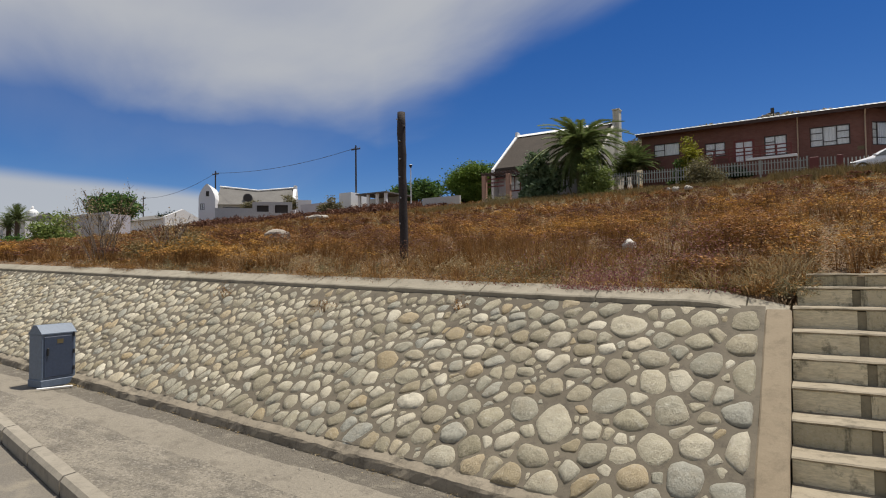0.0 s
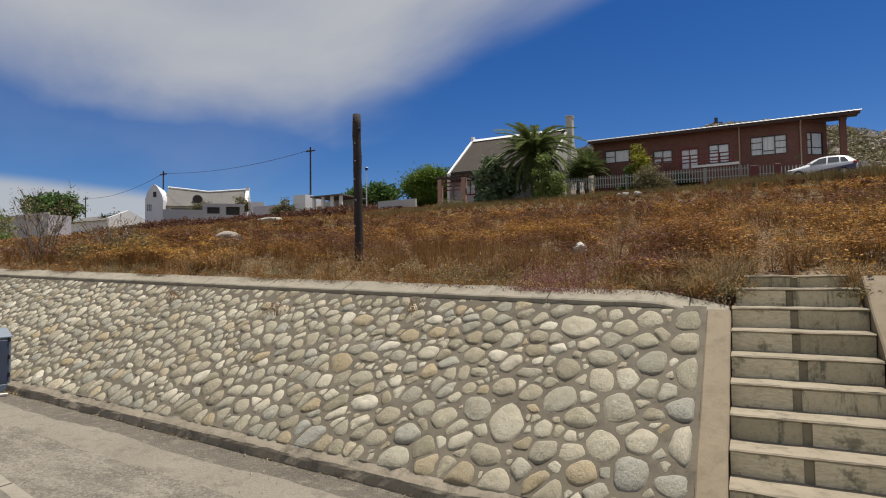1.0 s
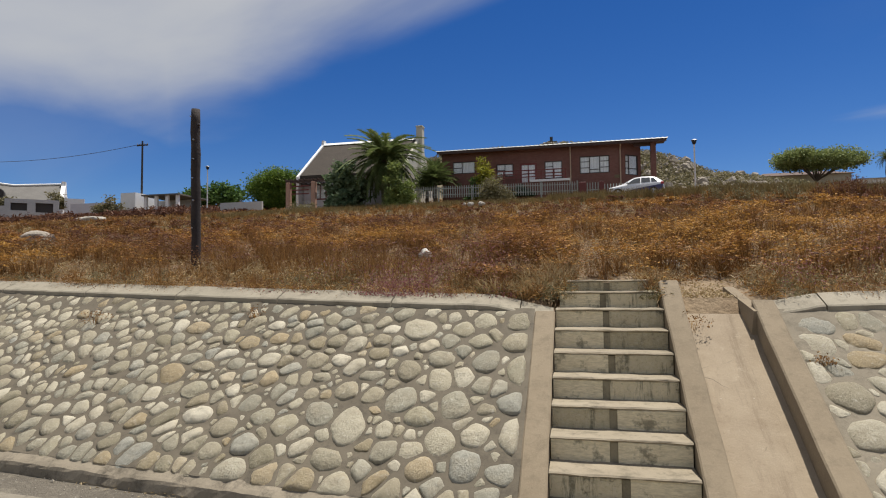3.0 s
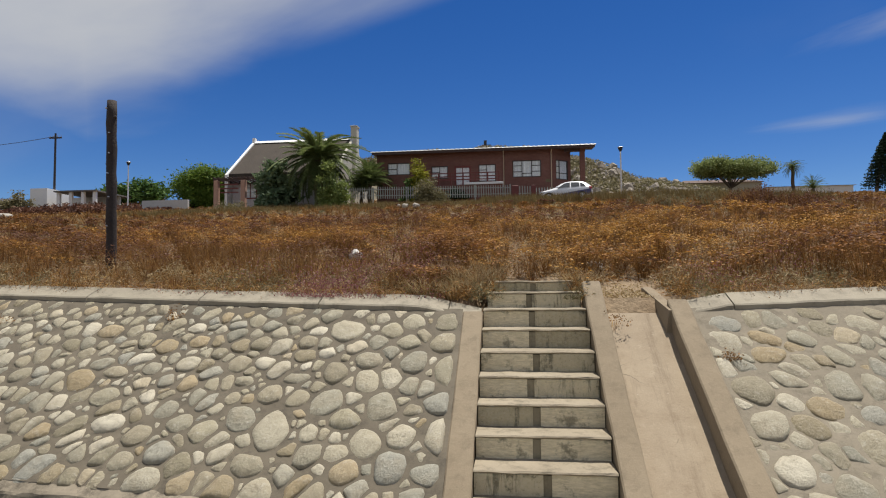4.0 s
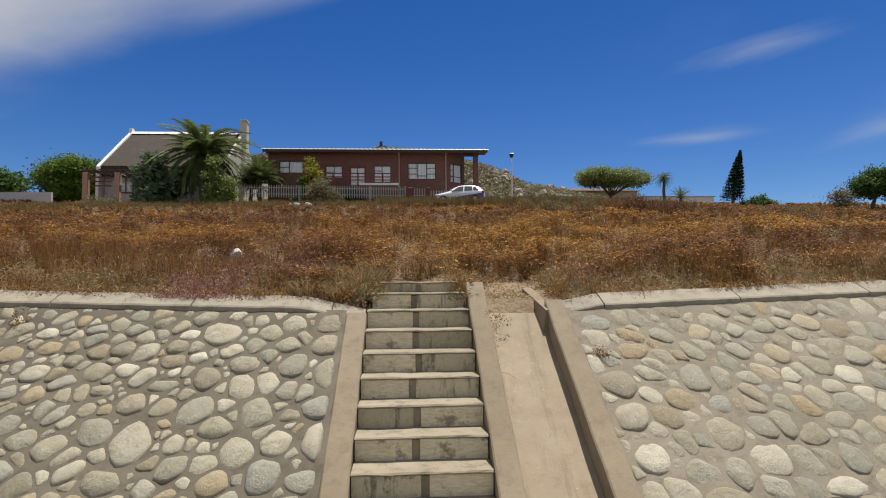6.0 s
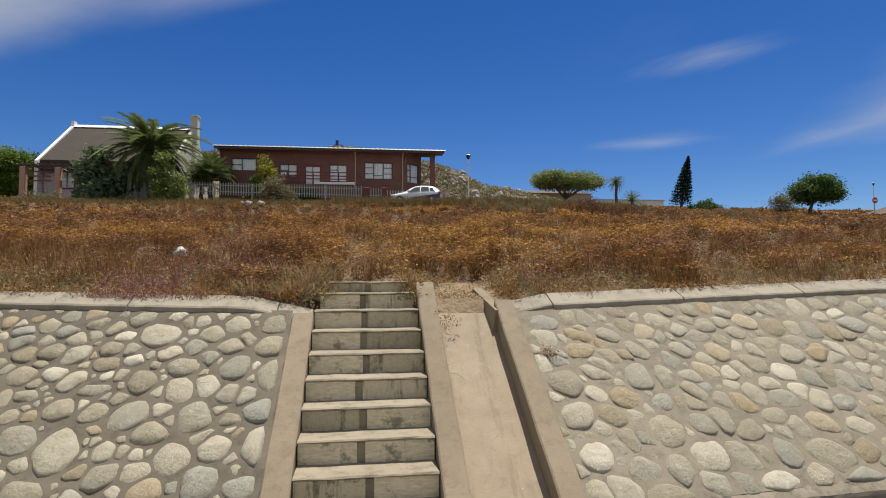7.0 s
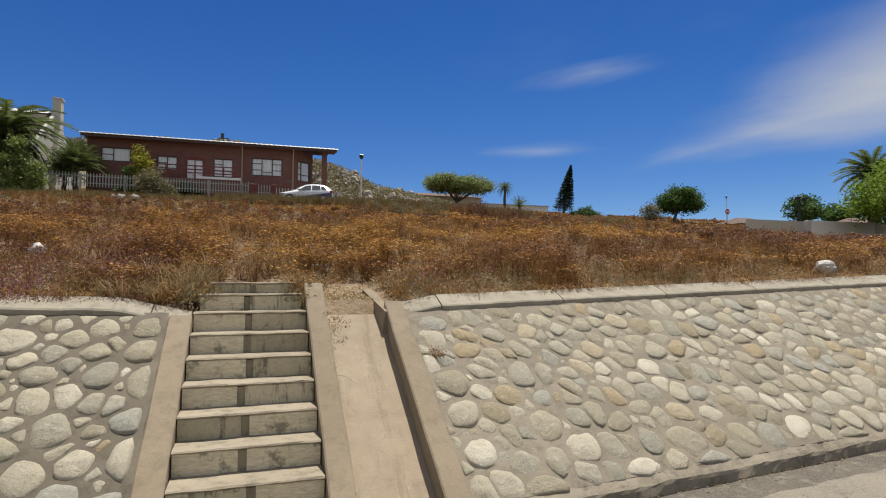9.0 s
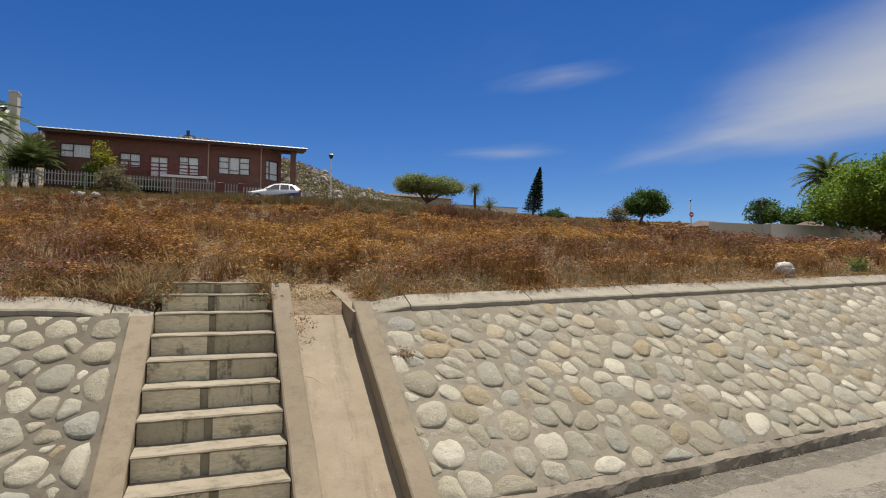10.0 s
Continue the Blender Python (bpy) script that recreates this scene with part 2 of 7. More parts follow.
def board_material():
    """Rough board-marked concrete, paler than the rest, with horizontal ribs."""
    m = Mat("board marked concrete", 0.92)
    p = m.position()
    ribs = m.noise(m.stretch(p, 14, 1, 70), 1.0, 6, 0.75)
    blot = m.noise(p, 5.0, 5, 0.7)
    col = m.ramp(ribs, (0.3, (0.50, 0.43, 0.28)), (0.6, (0.78, 0.68, 0.47)))
    col = m.mix(m.range(blot, 0.52, 0.62, 0.0, 0.75), col, (0.14, 0.125, 0.082))
    m.colour(col).bump(ribs, 0.012, 0.7)
    return m.m


M_BOARD = board_material()


def chute_material():
    """Sandy concrete washed by water: brown runs down the fall, worn pale spots, a few cracks and white specks."""
    m = Mat("chute concrete", 0.88)
    p = m.position()
    big, mid, fine = m.noise(p, 1.6, 6, 0.65), m.noise(p, 7.0, 7, 0.75), m.noise(p, 45, 5, 0.8)
    runs = m.noise(m.stretch(p, 7.5, 0.9, 0.9), 1.0, 6, 0.7)
    col = m.ramp(big, (0.3, (0.26, 0.20, 0.132)), (0.7, (0.37, 0.30, 0.208)))
    col = m.mix(m.range(runs, 0.52, 0.66, 0.0, 0.6), col, (0.17, 0.125, 0.08))
    col = m.mix(m.range(mid, 0.54, 0.7, 0.0, 0.55), col, (0.21, 0.155, 0.098))
    col = m.mix(m.range(mid, 0.42, 0.3, 0.0, 0.5), col, (0.44, 0.37, 0.27))
    col = m.mix(m.range(fine, 0.42, 0.24, 0.0, 0.45), col, (0.14, 0.105, 0.068))
    crack = m.node("ShaderNodeTexVoronoi", {"Vector": m.mix(0.12, p, m.node("ShaderNodeTexNoise", {"Vector": p, "Scale": 6.0}).outputs["Color"]), "Scale": 1.5})
    crack.feature = "DISTANCE_TO_EDGE"
    line = m.range(crack.outputs["Distance"], 0.0, 0.006, 1.0, 0.0)
    col = m.mix(m.times(line, m.range(big, 0.5, 0.6)), col, (0.13, 0.10, 0.065))
    spot = m.node("ShaderNodeTexVoronoi", {"Vector": p, "Scale": 9.0}).outputs["Distance"]
    col = m.mix(m.range(spot, 0.045, 0.03, 0.0, 0.8), col, (0.58, 0.53, 0.45))
    m.colour(col).bump(m.mix(0.5, m.ramp(mid, (0, (0, 0, 0)), (1, (1, 1, 1))), m.ramp(fine, (0, (0, 0, 0)), (1, (1, 1, 1)))), 0.012, 0.6)
    return m.m


M_CHUTE = chute_material()
M_KERB = concrete("kerb stone", (0.24, 0.21, 0.16), (0.31, 0.275, 0.215), (0.14, 0.12, 0.09), 0.55)


def pavement_material():
    """Thin old asphalt: aggregate, pale sandy smears and dark bald patches."""
    m = Mat("old pavement", 0.92)
    p = m.position()
    big, mid, fine = m.noise(p, 0.9, 6, 0.65), m.noise(m.stretch(p, 1.0, 2.2, 1.0), 2.6, 8, 0.75), m.noise(p, 34, 5, 0.85)
    agg = m.node("ShaderNodeTexVoronoi", {"Vector": p, "Scale": 55.0}).outputs["Color"]
    grey = m.node("ShaderNodeSeparateColor", {"Color": agg}).outputs[0]
    col = m.ramp(big, (0.35, (0.18, 0.156, 0.118)), (0.65, (0.24, 0.21, 0.16)))
    col = m.mix(m.range(mid, 0.52, 0.56, 0.0, 0.6), col, (0.30, 0.262, 0.20))
    col = m.mix(m.range(mid, 0.47, 0.42, 0.0, 0.5), col, (0.115, 0.10, 0.078))
    col = m.mix(m.range(grey, 0.7, 1.0, 0.0, 0.55), col, (0.36, 0.32, 0.26))
    col = m.mix(m.range(grey, 0.3, 0.0, 0.0, 0.55), col, (0.08, 0.07, 0.055))
    col = m.mix(m.range(fine, 0.47, 0.28, 0.0, 0.7), col, (0.06, 0.052, 0.042))
    h = m.mix(0.6, m.ramp(mid, (0, (0, 0, 0)), (1, (1, 1, 1))), m.ramp(fine, (0, (0, 0, 0)), (1, (1, 1, 1))))
    m.colour(col).bump(h, 0.025, 1.0)
    return m.m


M_PAVE = pavement_material()
M_ASPHALT = varied("asphalt", (0.135, 0.118, 0.094), (0.19, 0.168, 0.134), 0.9, 0.9, 45.0, 0.012, (0.23, 0.20, 0.15))
M_GRAVEL = varied("gritty asphalt strip", (0.115, 0.098, 0.074), (0.185, 0.16, 0.122), 0.95, 2.5, 42.0, 0.03, (0.25, 0.22, 0.165))
M_SANDY = varied("pale concrete strip", (0.20, 0.174, 0.132), (0.265, 0.232, 0.178), 0.95, 1.6, 45.0, 0.012, (0.165, 0.142, 0.108))


def field_material():
    m = Mat("dry field soil", 0.95)
    p = m.position()
    big, mid = m.noise(p, 0.25, 4), m.noise(p, 2.2, 6, 0.7)
    col = m.ramp(big, (0.3, (0.12, 0.072, 0.036)), (0.7, (0.17, 0.115, 0.062)))
    col = m.mix(m.range(mid, 0.45, 0.7, 0.0, 0.6), col, (0.085, 0.045, 0.022))
    # trodden pale sand about the head of the steps and the drain
    d = m.node("ShaderNodeVectorMath", {0: p, 1: (0.95, 2.75, 1.55)})
    d.operation = "DISTANCE"
    wob = m.node("ShaderNodeMath", {0: d.outputs["Value"], 1: mid})
    col = m.mix(m.range(wob.outputs[0], 1.3, 1.75, 1.0, 0.0), col, m.ramp(m.noise(p, 30, 4, 0.7), (0.3, (0.16, 0.112, 0.064)), (0.7, (0.29, 0.213, 0.13))))
    m.colour(col).bump(mid, 0.1, 0.8)
    return m.m


M_FIELD = field_material()
M_POST = varied("tarred timber", (0.018, 0.014, 0.013), (0.045, 0.033, 0.028), 0.85, 3.0, 30.0, 0.01)
M_ROCK = varied("field rock", (0.30, 0.27, 0.22), (0.44, 0.40, 0.34), 0.9, 2.5, 18.0, 0.03)
M_BOULDER = varied("hill boulder", (0.22, 0.19, 0.15), (0.36, 0.31, 0.25), 0.9, 0.4, 3.0, 0.1)
M_BOX = plain("blue grey paint", (0.13, 0.165, 0.215), 0.5)
M_BOXDOOR = plain("navy door paint", (0.045, 0.062, 0.10), 0.4)
M_PINKBRICK = varied("pale pink brick", (0.40, 0.235, 0.17), (0.50, 0.31, 0.23), 0.9, 1.5, 12.0, 0.006)
M_WHITE = plain("white paint", (0.82, 0.81, 0.78), 0.7)
M_CREAM = varied("cream plaster", (0.47, 0.445, 0.36), (0.55, 0.52, 0.43), 0.85, 0.6, 20.0, 0.004)
M_LILAC = varied("pale plaster", (0.50, 0.48, 0.50), (0.60, 0.58, 0.60), 0.85, 0.4, 12.0, 0.004)
M_THATCH = varied("grey thatch", (0.042, 0.033, 0.025), (0.07, 0.055, 0.041), 0.95, 0.9, 9.0, 0.05)
M_ROOFSHEET = plain("pale roof sheet", (0.42, 0.415, 0.40), 0.5)
M_FRAME = plain("dark window frame", (0.035, 0.025, 0.02), 0.5)
M_REDWOOD = plain("red stained timber", (0.16, 0.035, 0.028), 0.6)
M_FASCIA = plain("dark brown fascia", (0.06, 0.032, 0.025), 0.6)
M_CURTAIN = plain("white net curtain", (0.8, 0.8, 0.79), 0.9)
M_PIPE = plain("tan downpipe", (0.42, 0.31, 0.21), 0.5)
M_FENCE = plain("grey green palisade steel", (0.36, 0.375, 0.335), 0.55, 0.1)
M_GREYWALL = varied("grey plaster wall", (0.46, 0.455, 0.43), (0.56, 0.55, 0.52), 0.9, 0.5, 10.0, 0.006)
M_STEEL = plain("galvanised steel", (0.45, 0.46, 0.47), 0.4, 0.7)
M_DARKPOLE = plain("dark timber pole", (0.05, 0.045, 0.042), 0.85)
M_CARWHITE = plain("white car paint", (0.78, 0.78, 0.79), 0.25)
M_CARBLUE = plain("dark blue car decal", (0.05, 0.05, 0.16), 0.3)
M_TYRE = plain("tyre rubber", (0.02, 0.02, 0.02), 0.85)
M_DARK = plain("dark plastic", (0.02, 0.02, 0.022), 0.5)
M_BARK = varied("grey bark", (0.10, 0.075, 0.055), (0.17, 0.135, 0.10), 0.95, 3.0, 20.0, 0.03)
M_SIGNRED = plain("red sign face", (0.42, 0.02, 0.025), 0.4)


def brick_material():
    m = Mat("red face brick", 0.85)
    p = m.position()
    br = m.node("ShaderNodeTexBrick", {"Vector": m.node("ShaderNodeMapping", {"Vector": p, "Rotation": (radians(90), 0, 0)}).outputs[0],
                "Color1": (0.15, 0.062, 0.045, 1), "Color2": (0.195, 0.084, 0.062, 1), "Mortar": (0.16, 0.10, 0.08, 1),
                "Scale": 1.0, "Mortar Size": 0.006, "Brick Width": 0.23, "Row Height": 0.085})
    n = m.noise(p, 1.1, 5)
    m.colour(m.mix(m.range(n, 0.35, 0.7, 0.0, 0.5), br.outputs["Color"], (0.13, 0.053, 0.04)))
    return m.m


def glass_material():
    m = Mat("window glass", 0.03)
    out = m.n["Material Output"]
    tr = m.node("ShaderNodeBsdfTransparent", {"Color": (0.97, 0.98, 0.98, 1)})
    gl = m.node("ShaderNodeBsdfGlossy", {"Color": (0.9, 0.9, 0.9, 1), "Roughness": 0.03})
    lw = m.node("ShaderNodeLayerWeight", {"Blend": 0.25})
    fr = m.node("ShaderNodeMapRange", {"Value": lw.outputs["Facing"], "From Min": 0.3, "From Max": 1.0, "To Min": 0.05, "To Max": 0.7})
    mx = m.node("ShaderNodeMixShader", {0: fr.outputs[0], 1: tr.outputs[0], 2: gl.outputs[0]})
    m.l.new(mx.outputs[0], out.inputs[0])
    return m.m


M_BRICK, M_GLASS = brick_material(), glass_material()
M_CARGLASS = plain("tinted car glass", (0.10, 0.105, 0.11), 0.08)
M_BROWNVEG = foliage("dry brown shrub", (0.087, 0.044, 0.016), (0.244, 0.123, 0.04), (0.427, 0.241, 0.085))
M_TWIG = foliage("dry twigs", (0.093, 0.047, 0.016), (0.29, 0.158, 0.05), (0.567, 0.364, 0.131))
M_HEADS = foliage("rust seed heads", (0.125, 0.052, 0.017), (0.262, 0.116, 0.032), (0.412, 0.216, 0.067))
M_GOLD = foliage("golden dry heads", (0.203, 0.098, 0.022), (0.391, 0.201, 0.044), (0.556, 0.331, 0.083))
M_STRAW = foliage("dry straw grass", (0.264, 0.182, 0.083), (0.396, 0.297, 0.154), (0.506, 0.407, 0.242))
M_OLIVE = foliage("grey green scrub", (0.103, 0.098, 0.046), (0.196, 0.172, 0.086), (0.299, 0.259, 0.149))
M_DULL = foliage("dull olive grass", (0.115, 0.085, 0.033), (0.196, 0.142, 0.057), (0.299, 0.221, 0.098))
M_PINK = foliage("pink succulent flowers", (0.17, 0.06, 0.058), (0.29, 0.12, 0.12), (0.37, 0.235, 0.2))
M_MAROON = foliage("dark red dry shrub", (0.05, 0.022, 0.015), (0.13, 0.055, 0.032), (0.22, 0.12, 0.07))
M_GREEN = foliage("green leaves", (0.029, 0.064, 0.016), (0.072, 0.134, 0.03), (0.13, 0.218, 0.047))
M_BRIGHT = foliage("bright green leaves", (0.055, 0.105, 0.014), (0.12, 0.195, 0.026), (0.20, 0.27, 0.05))
M_LIME = foliage("sunlit lime green leaves", (0.072, 0.132, 0.014), (0.168, 0.258, 0.029), (0.276, 0.372, 0.054))
M_LIGHTGREEN = foliage("olive green leaves", (0.13, 0.165, 0.055), (0.235, 0.285, 0.10), (0.34, 0.38, 0.15))
M_DARKGREEN = foliage("dark conifer needles", (0.010, 0.022, 0.012), (0.022, 0.042, 0.022), (0.04, 0.065, 0.03))
M_PALM = foliage("palm leaflets", (0.065, 0.099, 0.029), (0.139, 0.18, 0.058), (0.236, 0.262, 0.107))
M_YELLOW = foliage("yellow green leaves", (0.12, 0.142, 0.016), (0.288, 0.284, 0.027), (0.408, 0.378, 0.054))
M_STRAP = foliage("grey green strap leaves", (0.064, 0.109, 0.052), (0.138, 0.199, 0.101), (0.276, 0.344, 0.202))
M_OLEANDER = foliage("light oleander leaves", (0.093, 0.132, 0.031), (0.186, 0.24, 0.062), (0.31, 0.365, 0.116))
M_PALMTRUNK = varied("palm trunk", (0.08, 0.055, 0.035), (0.14, 0.10, 0.065), 0.95, 4.0, 20.0, 0.03)


# ---- mesh helpers ----
class G:
    """Collects vertices and faces."""

    def __init__(self):
        self.v, self.f = [], []

    def add(self, vs, fs):
        k = len(self.v)
        self.v += [tuple(p) for p in vs]
        self.f += [tuple(k + i for i in q) for q in fs]
        return self

    def box(self, x0, x1, y0, y1, z0, z1, c=0.0):
        if c <= 0:
            vs = [(x, y, z) for z in (z0, z1) for y in (y0, y1) for x in (x0, x1)]
            return self.add(vs, [(0, 2, 3, 1), (4, 5, 7, 6), (0, 1, 5, 4), (2, 6, 7, 3), (0, 4, 6, 2), (1, 3, 7, 5)])
        # chamfered box: three vertices at each corner
        vs, idx = [], {}
        for i, (x, sx) in enumerate(((x0, 1), (x1, -1))):
            for j, (y, sy) in enumerate(((y0, 1), (y1, -1))):
                for k, (z, sz) in enumerate(((z0, 1), (z1, -1))):
                    for a, p in enumerate(((x, y + sy * c, z + sz * c), (x + sx * c, y, z + sz * c), (x + sx * c, y + sy * c, z))):
                        idx[i, j, k, a] = len(vs)
                        vs.append(p)
        fs = []
        for s_ in (0, 1):
            fs.append([idx[s_, j, k, 0] for j, k in ((0, 0), (0, 1), (1, 1), (1, 0))][:: 1 if s_ == 0 else -1])
            fs.append([idx[i, s_, k, 1] for i, k in ((0, 0), (1, 0), (1, 1), (0, 1))][:: 1 if s_ == 0 else -1])
            fs.append([idx[i, j, s_, 2] for i, j in ((0, 0), (0, 1), (1, 1), (1, 0))][:: 1 if s_ == 0 else -1])
        for j in (0, 1):
            for k in (0, 1):
                q = [idx[0, j, k, 1], idx[1, j, k, 1], idx[1, j, k, 2], idx[0, j, k, 2]]
                fs.append(q if (j + k) % 2 else q[::-1])
        for i in (0, 1):
            for k in (0, 1):
                q = [idx[i, 0, k, 0], idx[i, 1, k, 0], idx[i, 1, k, 2], idx[i, 0, k, 2]]
                fs.append(q[::-1] if (i + k) % 2 else q)
        for i in (0, 1):
            for j in (0, 1):
                q = [idx[i, j, 0, 0], idx[i, j, 1, 0], idx[i, j, 1, 1], idx[i, j, 0, 1]]
                fs.append(q if (i + j) % 2 else q[::-1])
        for i in (0, 1):
            for j in (0, 1):
                for k in (0, 1):
                    q = [idx[i, j, k, a] for a in (0, 1, 2)]
                    fs.append(q if (i + j + k) % 2 else q[::-1])
        return self.add(vs, fs)

    def tube(self, pts, radii, seg=8, caps=True):
        pts = [Vector(p) for p in pts]
        k = len(self.v)
        ref = Vector((0.31, 0.95, 0.12))
        for i, p in enumerate(pts):
            d = (pts[min(i + 1, len(pts) - 1)] - pts[max(i - 1, 0)]).normalized()
            a = d.cross(ref).normalized()
            b = d.cross(a)
            for s_ in range(seg):
                t = 2 * math.pi * s_ / seg
                self.v.append(tuple(p + radii[i] * (math.cos(t) * a + math.sin(t) * b)))
        for i in range(len(pts) - 1):
            for s_ in range(seg):
                n = (s_ + 1) % seg
                self.f.append((k + i * seg + s_, k + i * seg + n, k + (i + 1) * seg + n, k + (i + 1) * seg + s_))
        if caps:
            self.f.append(tuple(k + s_ for s_ in range(seg))[::-1])
            self.f.append(tuple(k + (len(pts) - 1) * seg + s_ for s_ in range(seg)))
        return self

    def prism(self, outline, axis, a, b):
        """A flat outline pushed along an axis (0 x, 1 y, 2 z) from a to b."""
        n = len(outline)
        put = {0: lambda p, d: (d, p[0], p[1]), 1: lambda p, d: (p[0], d, p[1]), 2: lambda p, d: (p[0], p[1], d)}[axis]
        vs = [put(p, a) for p in outline] + [put(p, b) for p in outline]
        fs = [tuple(range(n)), tuple(range(2 * n - 1, n - 1, -1))]
        fs += [(i, i + n, (i + 1) % n + n, (i + 1) % n) for i in range(n)]
        return self.add(vs, fs)

    def mesh(self, name, material, smooth=False):
        me = bpy.data.meshes.new(name)
        me.from_pydata(self.v, [], self.f)
        me.materials.append(material)
        bm = bmesh.new()
        bm.from_mesh(me)
        bmesh.ops.recalc_face_normals(bm, faces=bm.faces)
        bm.to_mesh(me)
        bm.free()
        if smooth:
            me.polygons.foreach_set("use_smooth", [True] * len(me.polygons))
        return me


def part(name, g, material, parent, label="", smooth=False):
    me = g if isinstance(g, bpy.types.Mesh) else g.mesh(name, material, smooth)
    ob = new(name, me)
    ob.parent = parent
    return tagged(ob, label)


def thing(name, place, label, category, group="", rz=0.0, kind=""):
    ob = new(name)
    ob.empty_display_size = 0.2
    ob.matrix_world = pose(*place, 0, 0, rz)
    return tagged(ob, label, category, group, kind)


def single(name, g, material, label, category, group="", kind="", smooth=False, place=None):
    ob = new(name, g if isinstance(g, bpy.types.Mesh) else g.mesh(name, material, smooth))
    if place is not None:
        ob.matrix_world = place
    return tagged(ob, label, category, group, kind)


def tri_mesh(name, verts, faces, material):
    """A mesh from arrays: verts (n, 3), faces (m, 3)."""
    me = bpy.data.meshes.new(name)
    verts, faces = np.asarray(verts, np.float32), np.asarray(faces, np.int32)
    me.vertices.add(len(verts))
    me.vertices.foreach_set("co", verts.ravel())
    me.loops.add(faces.size)
    me.loops.foreach_set("vertex_index", faces.ravel())
    me.polygons.add(len(faces))
    me.polygons.foreach_set("loop_start", np.arange(0, faces.size, 3, dtype=np.int32))
    me.update(calc_edges=True)
    me.materials.append(material)
    return me


# ---- the lie of the land ----
SLOPE_Y, SLOPE_Z, RUN = 0.841, 0.541, 2.31      # the stone face: direction up the slope and its length
BASE_Y, BASE_Z = -0.04, 0.11
FIELD = 0.152


def off(x):
    """How far the wall runs back and climbs, away from the dip at the steps."""
    if x < 0:
        d = -x
        k = d - 1.5 * (1 - math.exp(-d / 1.5)) * 0.3
        k = min(k, 60)
        return 0.046 * k, 0.031 * k
    d = max(0.0, x - 1.9)
    k = min(d, 60)
    return 0.05 * k, 0.033 * k


def face_point(x, v, h=0.0):
    """A point on the stone face: v metres up the slope, h out of it."""
    oy, oz = off(x)
    return Vector((x, BASE_Y + oy + SLOPE_Y * v - SLOPE_Z * h, BASE_Z + oz + SLOPE_Z * v + SLOPE_Y * h))


def pave_z(x, y):
    return -0.035 + off(x)[1] + 0.015 * min(0.0, y)


def field_z(x, y):
    oy, oz = off(x)
    d = max(0.0, y - (2.12 + oy))
    fade = math.exp(-d / 14.0)
    far = d if d < 105 else 105 + (d - 105) * 0.25 if d < 160 else 118.75 - (d - 160) * 0.05
    z = 1.44 + oz * fade + FIELD * far - min(0.9, 0.021 * max(0.0, x - 12)) * (1 - math.exp(-d / 6))
    z += 0.10 * (1 - math.exp(-d / 3)) * noise.noise((x * 0.22, y * 0.22, 0)) + 0.22 * (1 - math.exp(-d / 9)) * noise.noise((x * 0.06, y * 0.06, 3))
    return z


def ground_z(x, y):
    oy = off(x)[0]
    if y > 2.12 + oy:
        return min(field_z(x, y), 1.15) if -0.01 < x < 1.01 and y < 2.72 else field_z(x, y)
    if y > oy + 0.05:
        k = (y - oy - 0.05) / 2.07
        return off(x)[1] + (-0.22) * (1 - k) + k * 1.30
    return pave_z(x, y) - 0.16


def axis_steps(stops):
    out = []
    for a, b, n in stops:
        out += list(np.linspace(a, b, n, endpoint=False))
    return out + [stops[-1][1]]


def build_ground():
    xs = axis_steps([(-2500, -300, 10), (-300, -60, 24), (-60, -20, 30), (-20, -3, 36), (-3, 0, 18), (0, 1, 7), (1, 4, 18), (4, 20, 34), (20, 60, 30), (60, 300, 24), (300, 2500, 10)])
    ys = axis_steps([(-2500, -100, 10), (-100, -6, 12), (-6, 0, 12), (0, 10, 60), (10, 60, 70), (60, 160, 40), (160, 400, 12), (400, 3000, 10)])
    g = G()
    nx = len(xs)
    for y in ys:
        for x in xs:
            g.v.append((x, y, ground_z(x, y)))
    for j in range(len(ys) - 1):
        for i in range(nx - 1):
            a = j * nx + i
            g.f.append((a, a + 1, a + 1 + nx, a + nx))
    single("ground", g, M_FIELD, "sloping brown field of dry soil and scrub", "ground", kind="structure", smooth=True)


build_ground()


def kerb_y(x):
    """The road kerb swings away from the wall towards the steps."""
    return -2.35 + 0.0 * x + (0.17 * -x if x < 0 else 0.05 * x) * (1.0 if x > -12 else 0.9)


def strip(name, y_in, y_out, material, label, lift, x0=-60, x1=60, n=700, rows=8, category="pavement", rough=0.006):
    g = G()
    xs = np.linspace(x0, x1, n)
    for x in xs:
        a, b = y_in(x), y_out(x)
        for r in range(rows + 1):
            y = a + (b - a) * r / rows
            g.v.append((x, y, lift(x, y) + rough * noise.noise((x * 1.7, y * 1.7, 5))))
    w = rows + 1
    for i in range(n - 1):
        for r in range(rows):
            k = i * w + r
            g.f.append((k, k + w, k + w + 1, k + 1))
    return single(name, g, material, label, category, kind="structure", smooth=True)


def edge(x):
    return 0.07 * noise.noise((x * 0.8, 3, 0)) + 0.05 * noise.noise((x * 3.1, 8, 0)) + 0.03 * noise.noise((x * 9, 1, 0))


def pave_edge(x):
    return off(x)[0] - 0.03


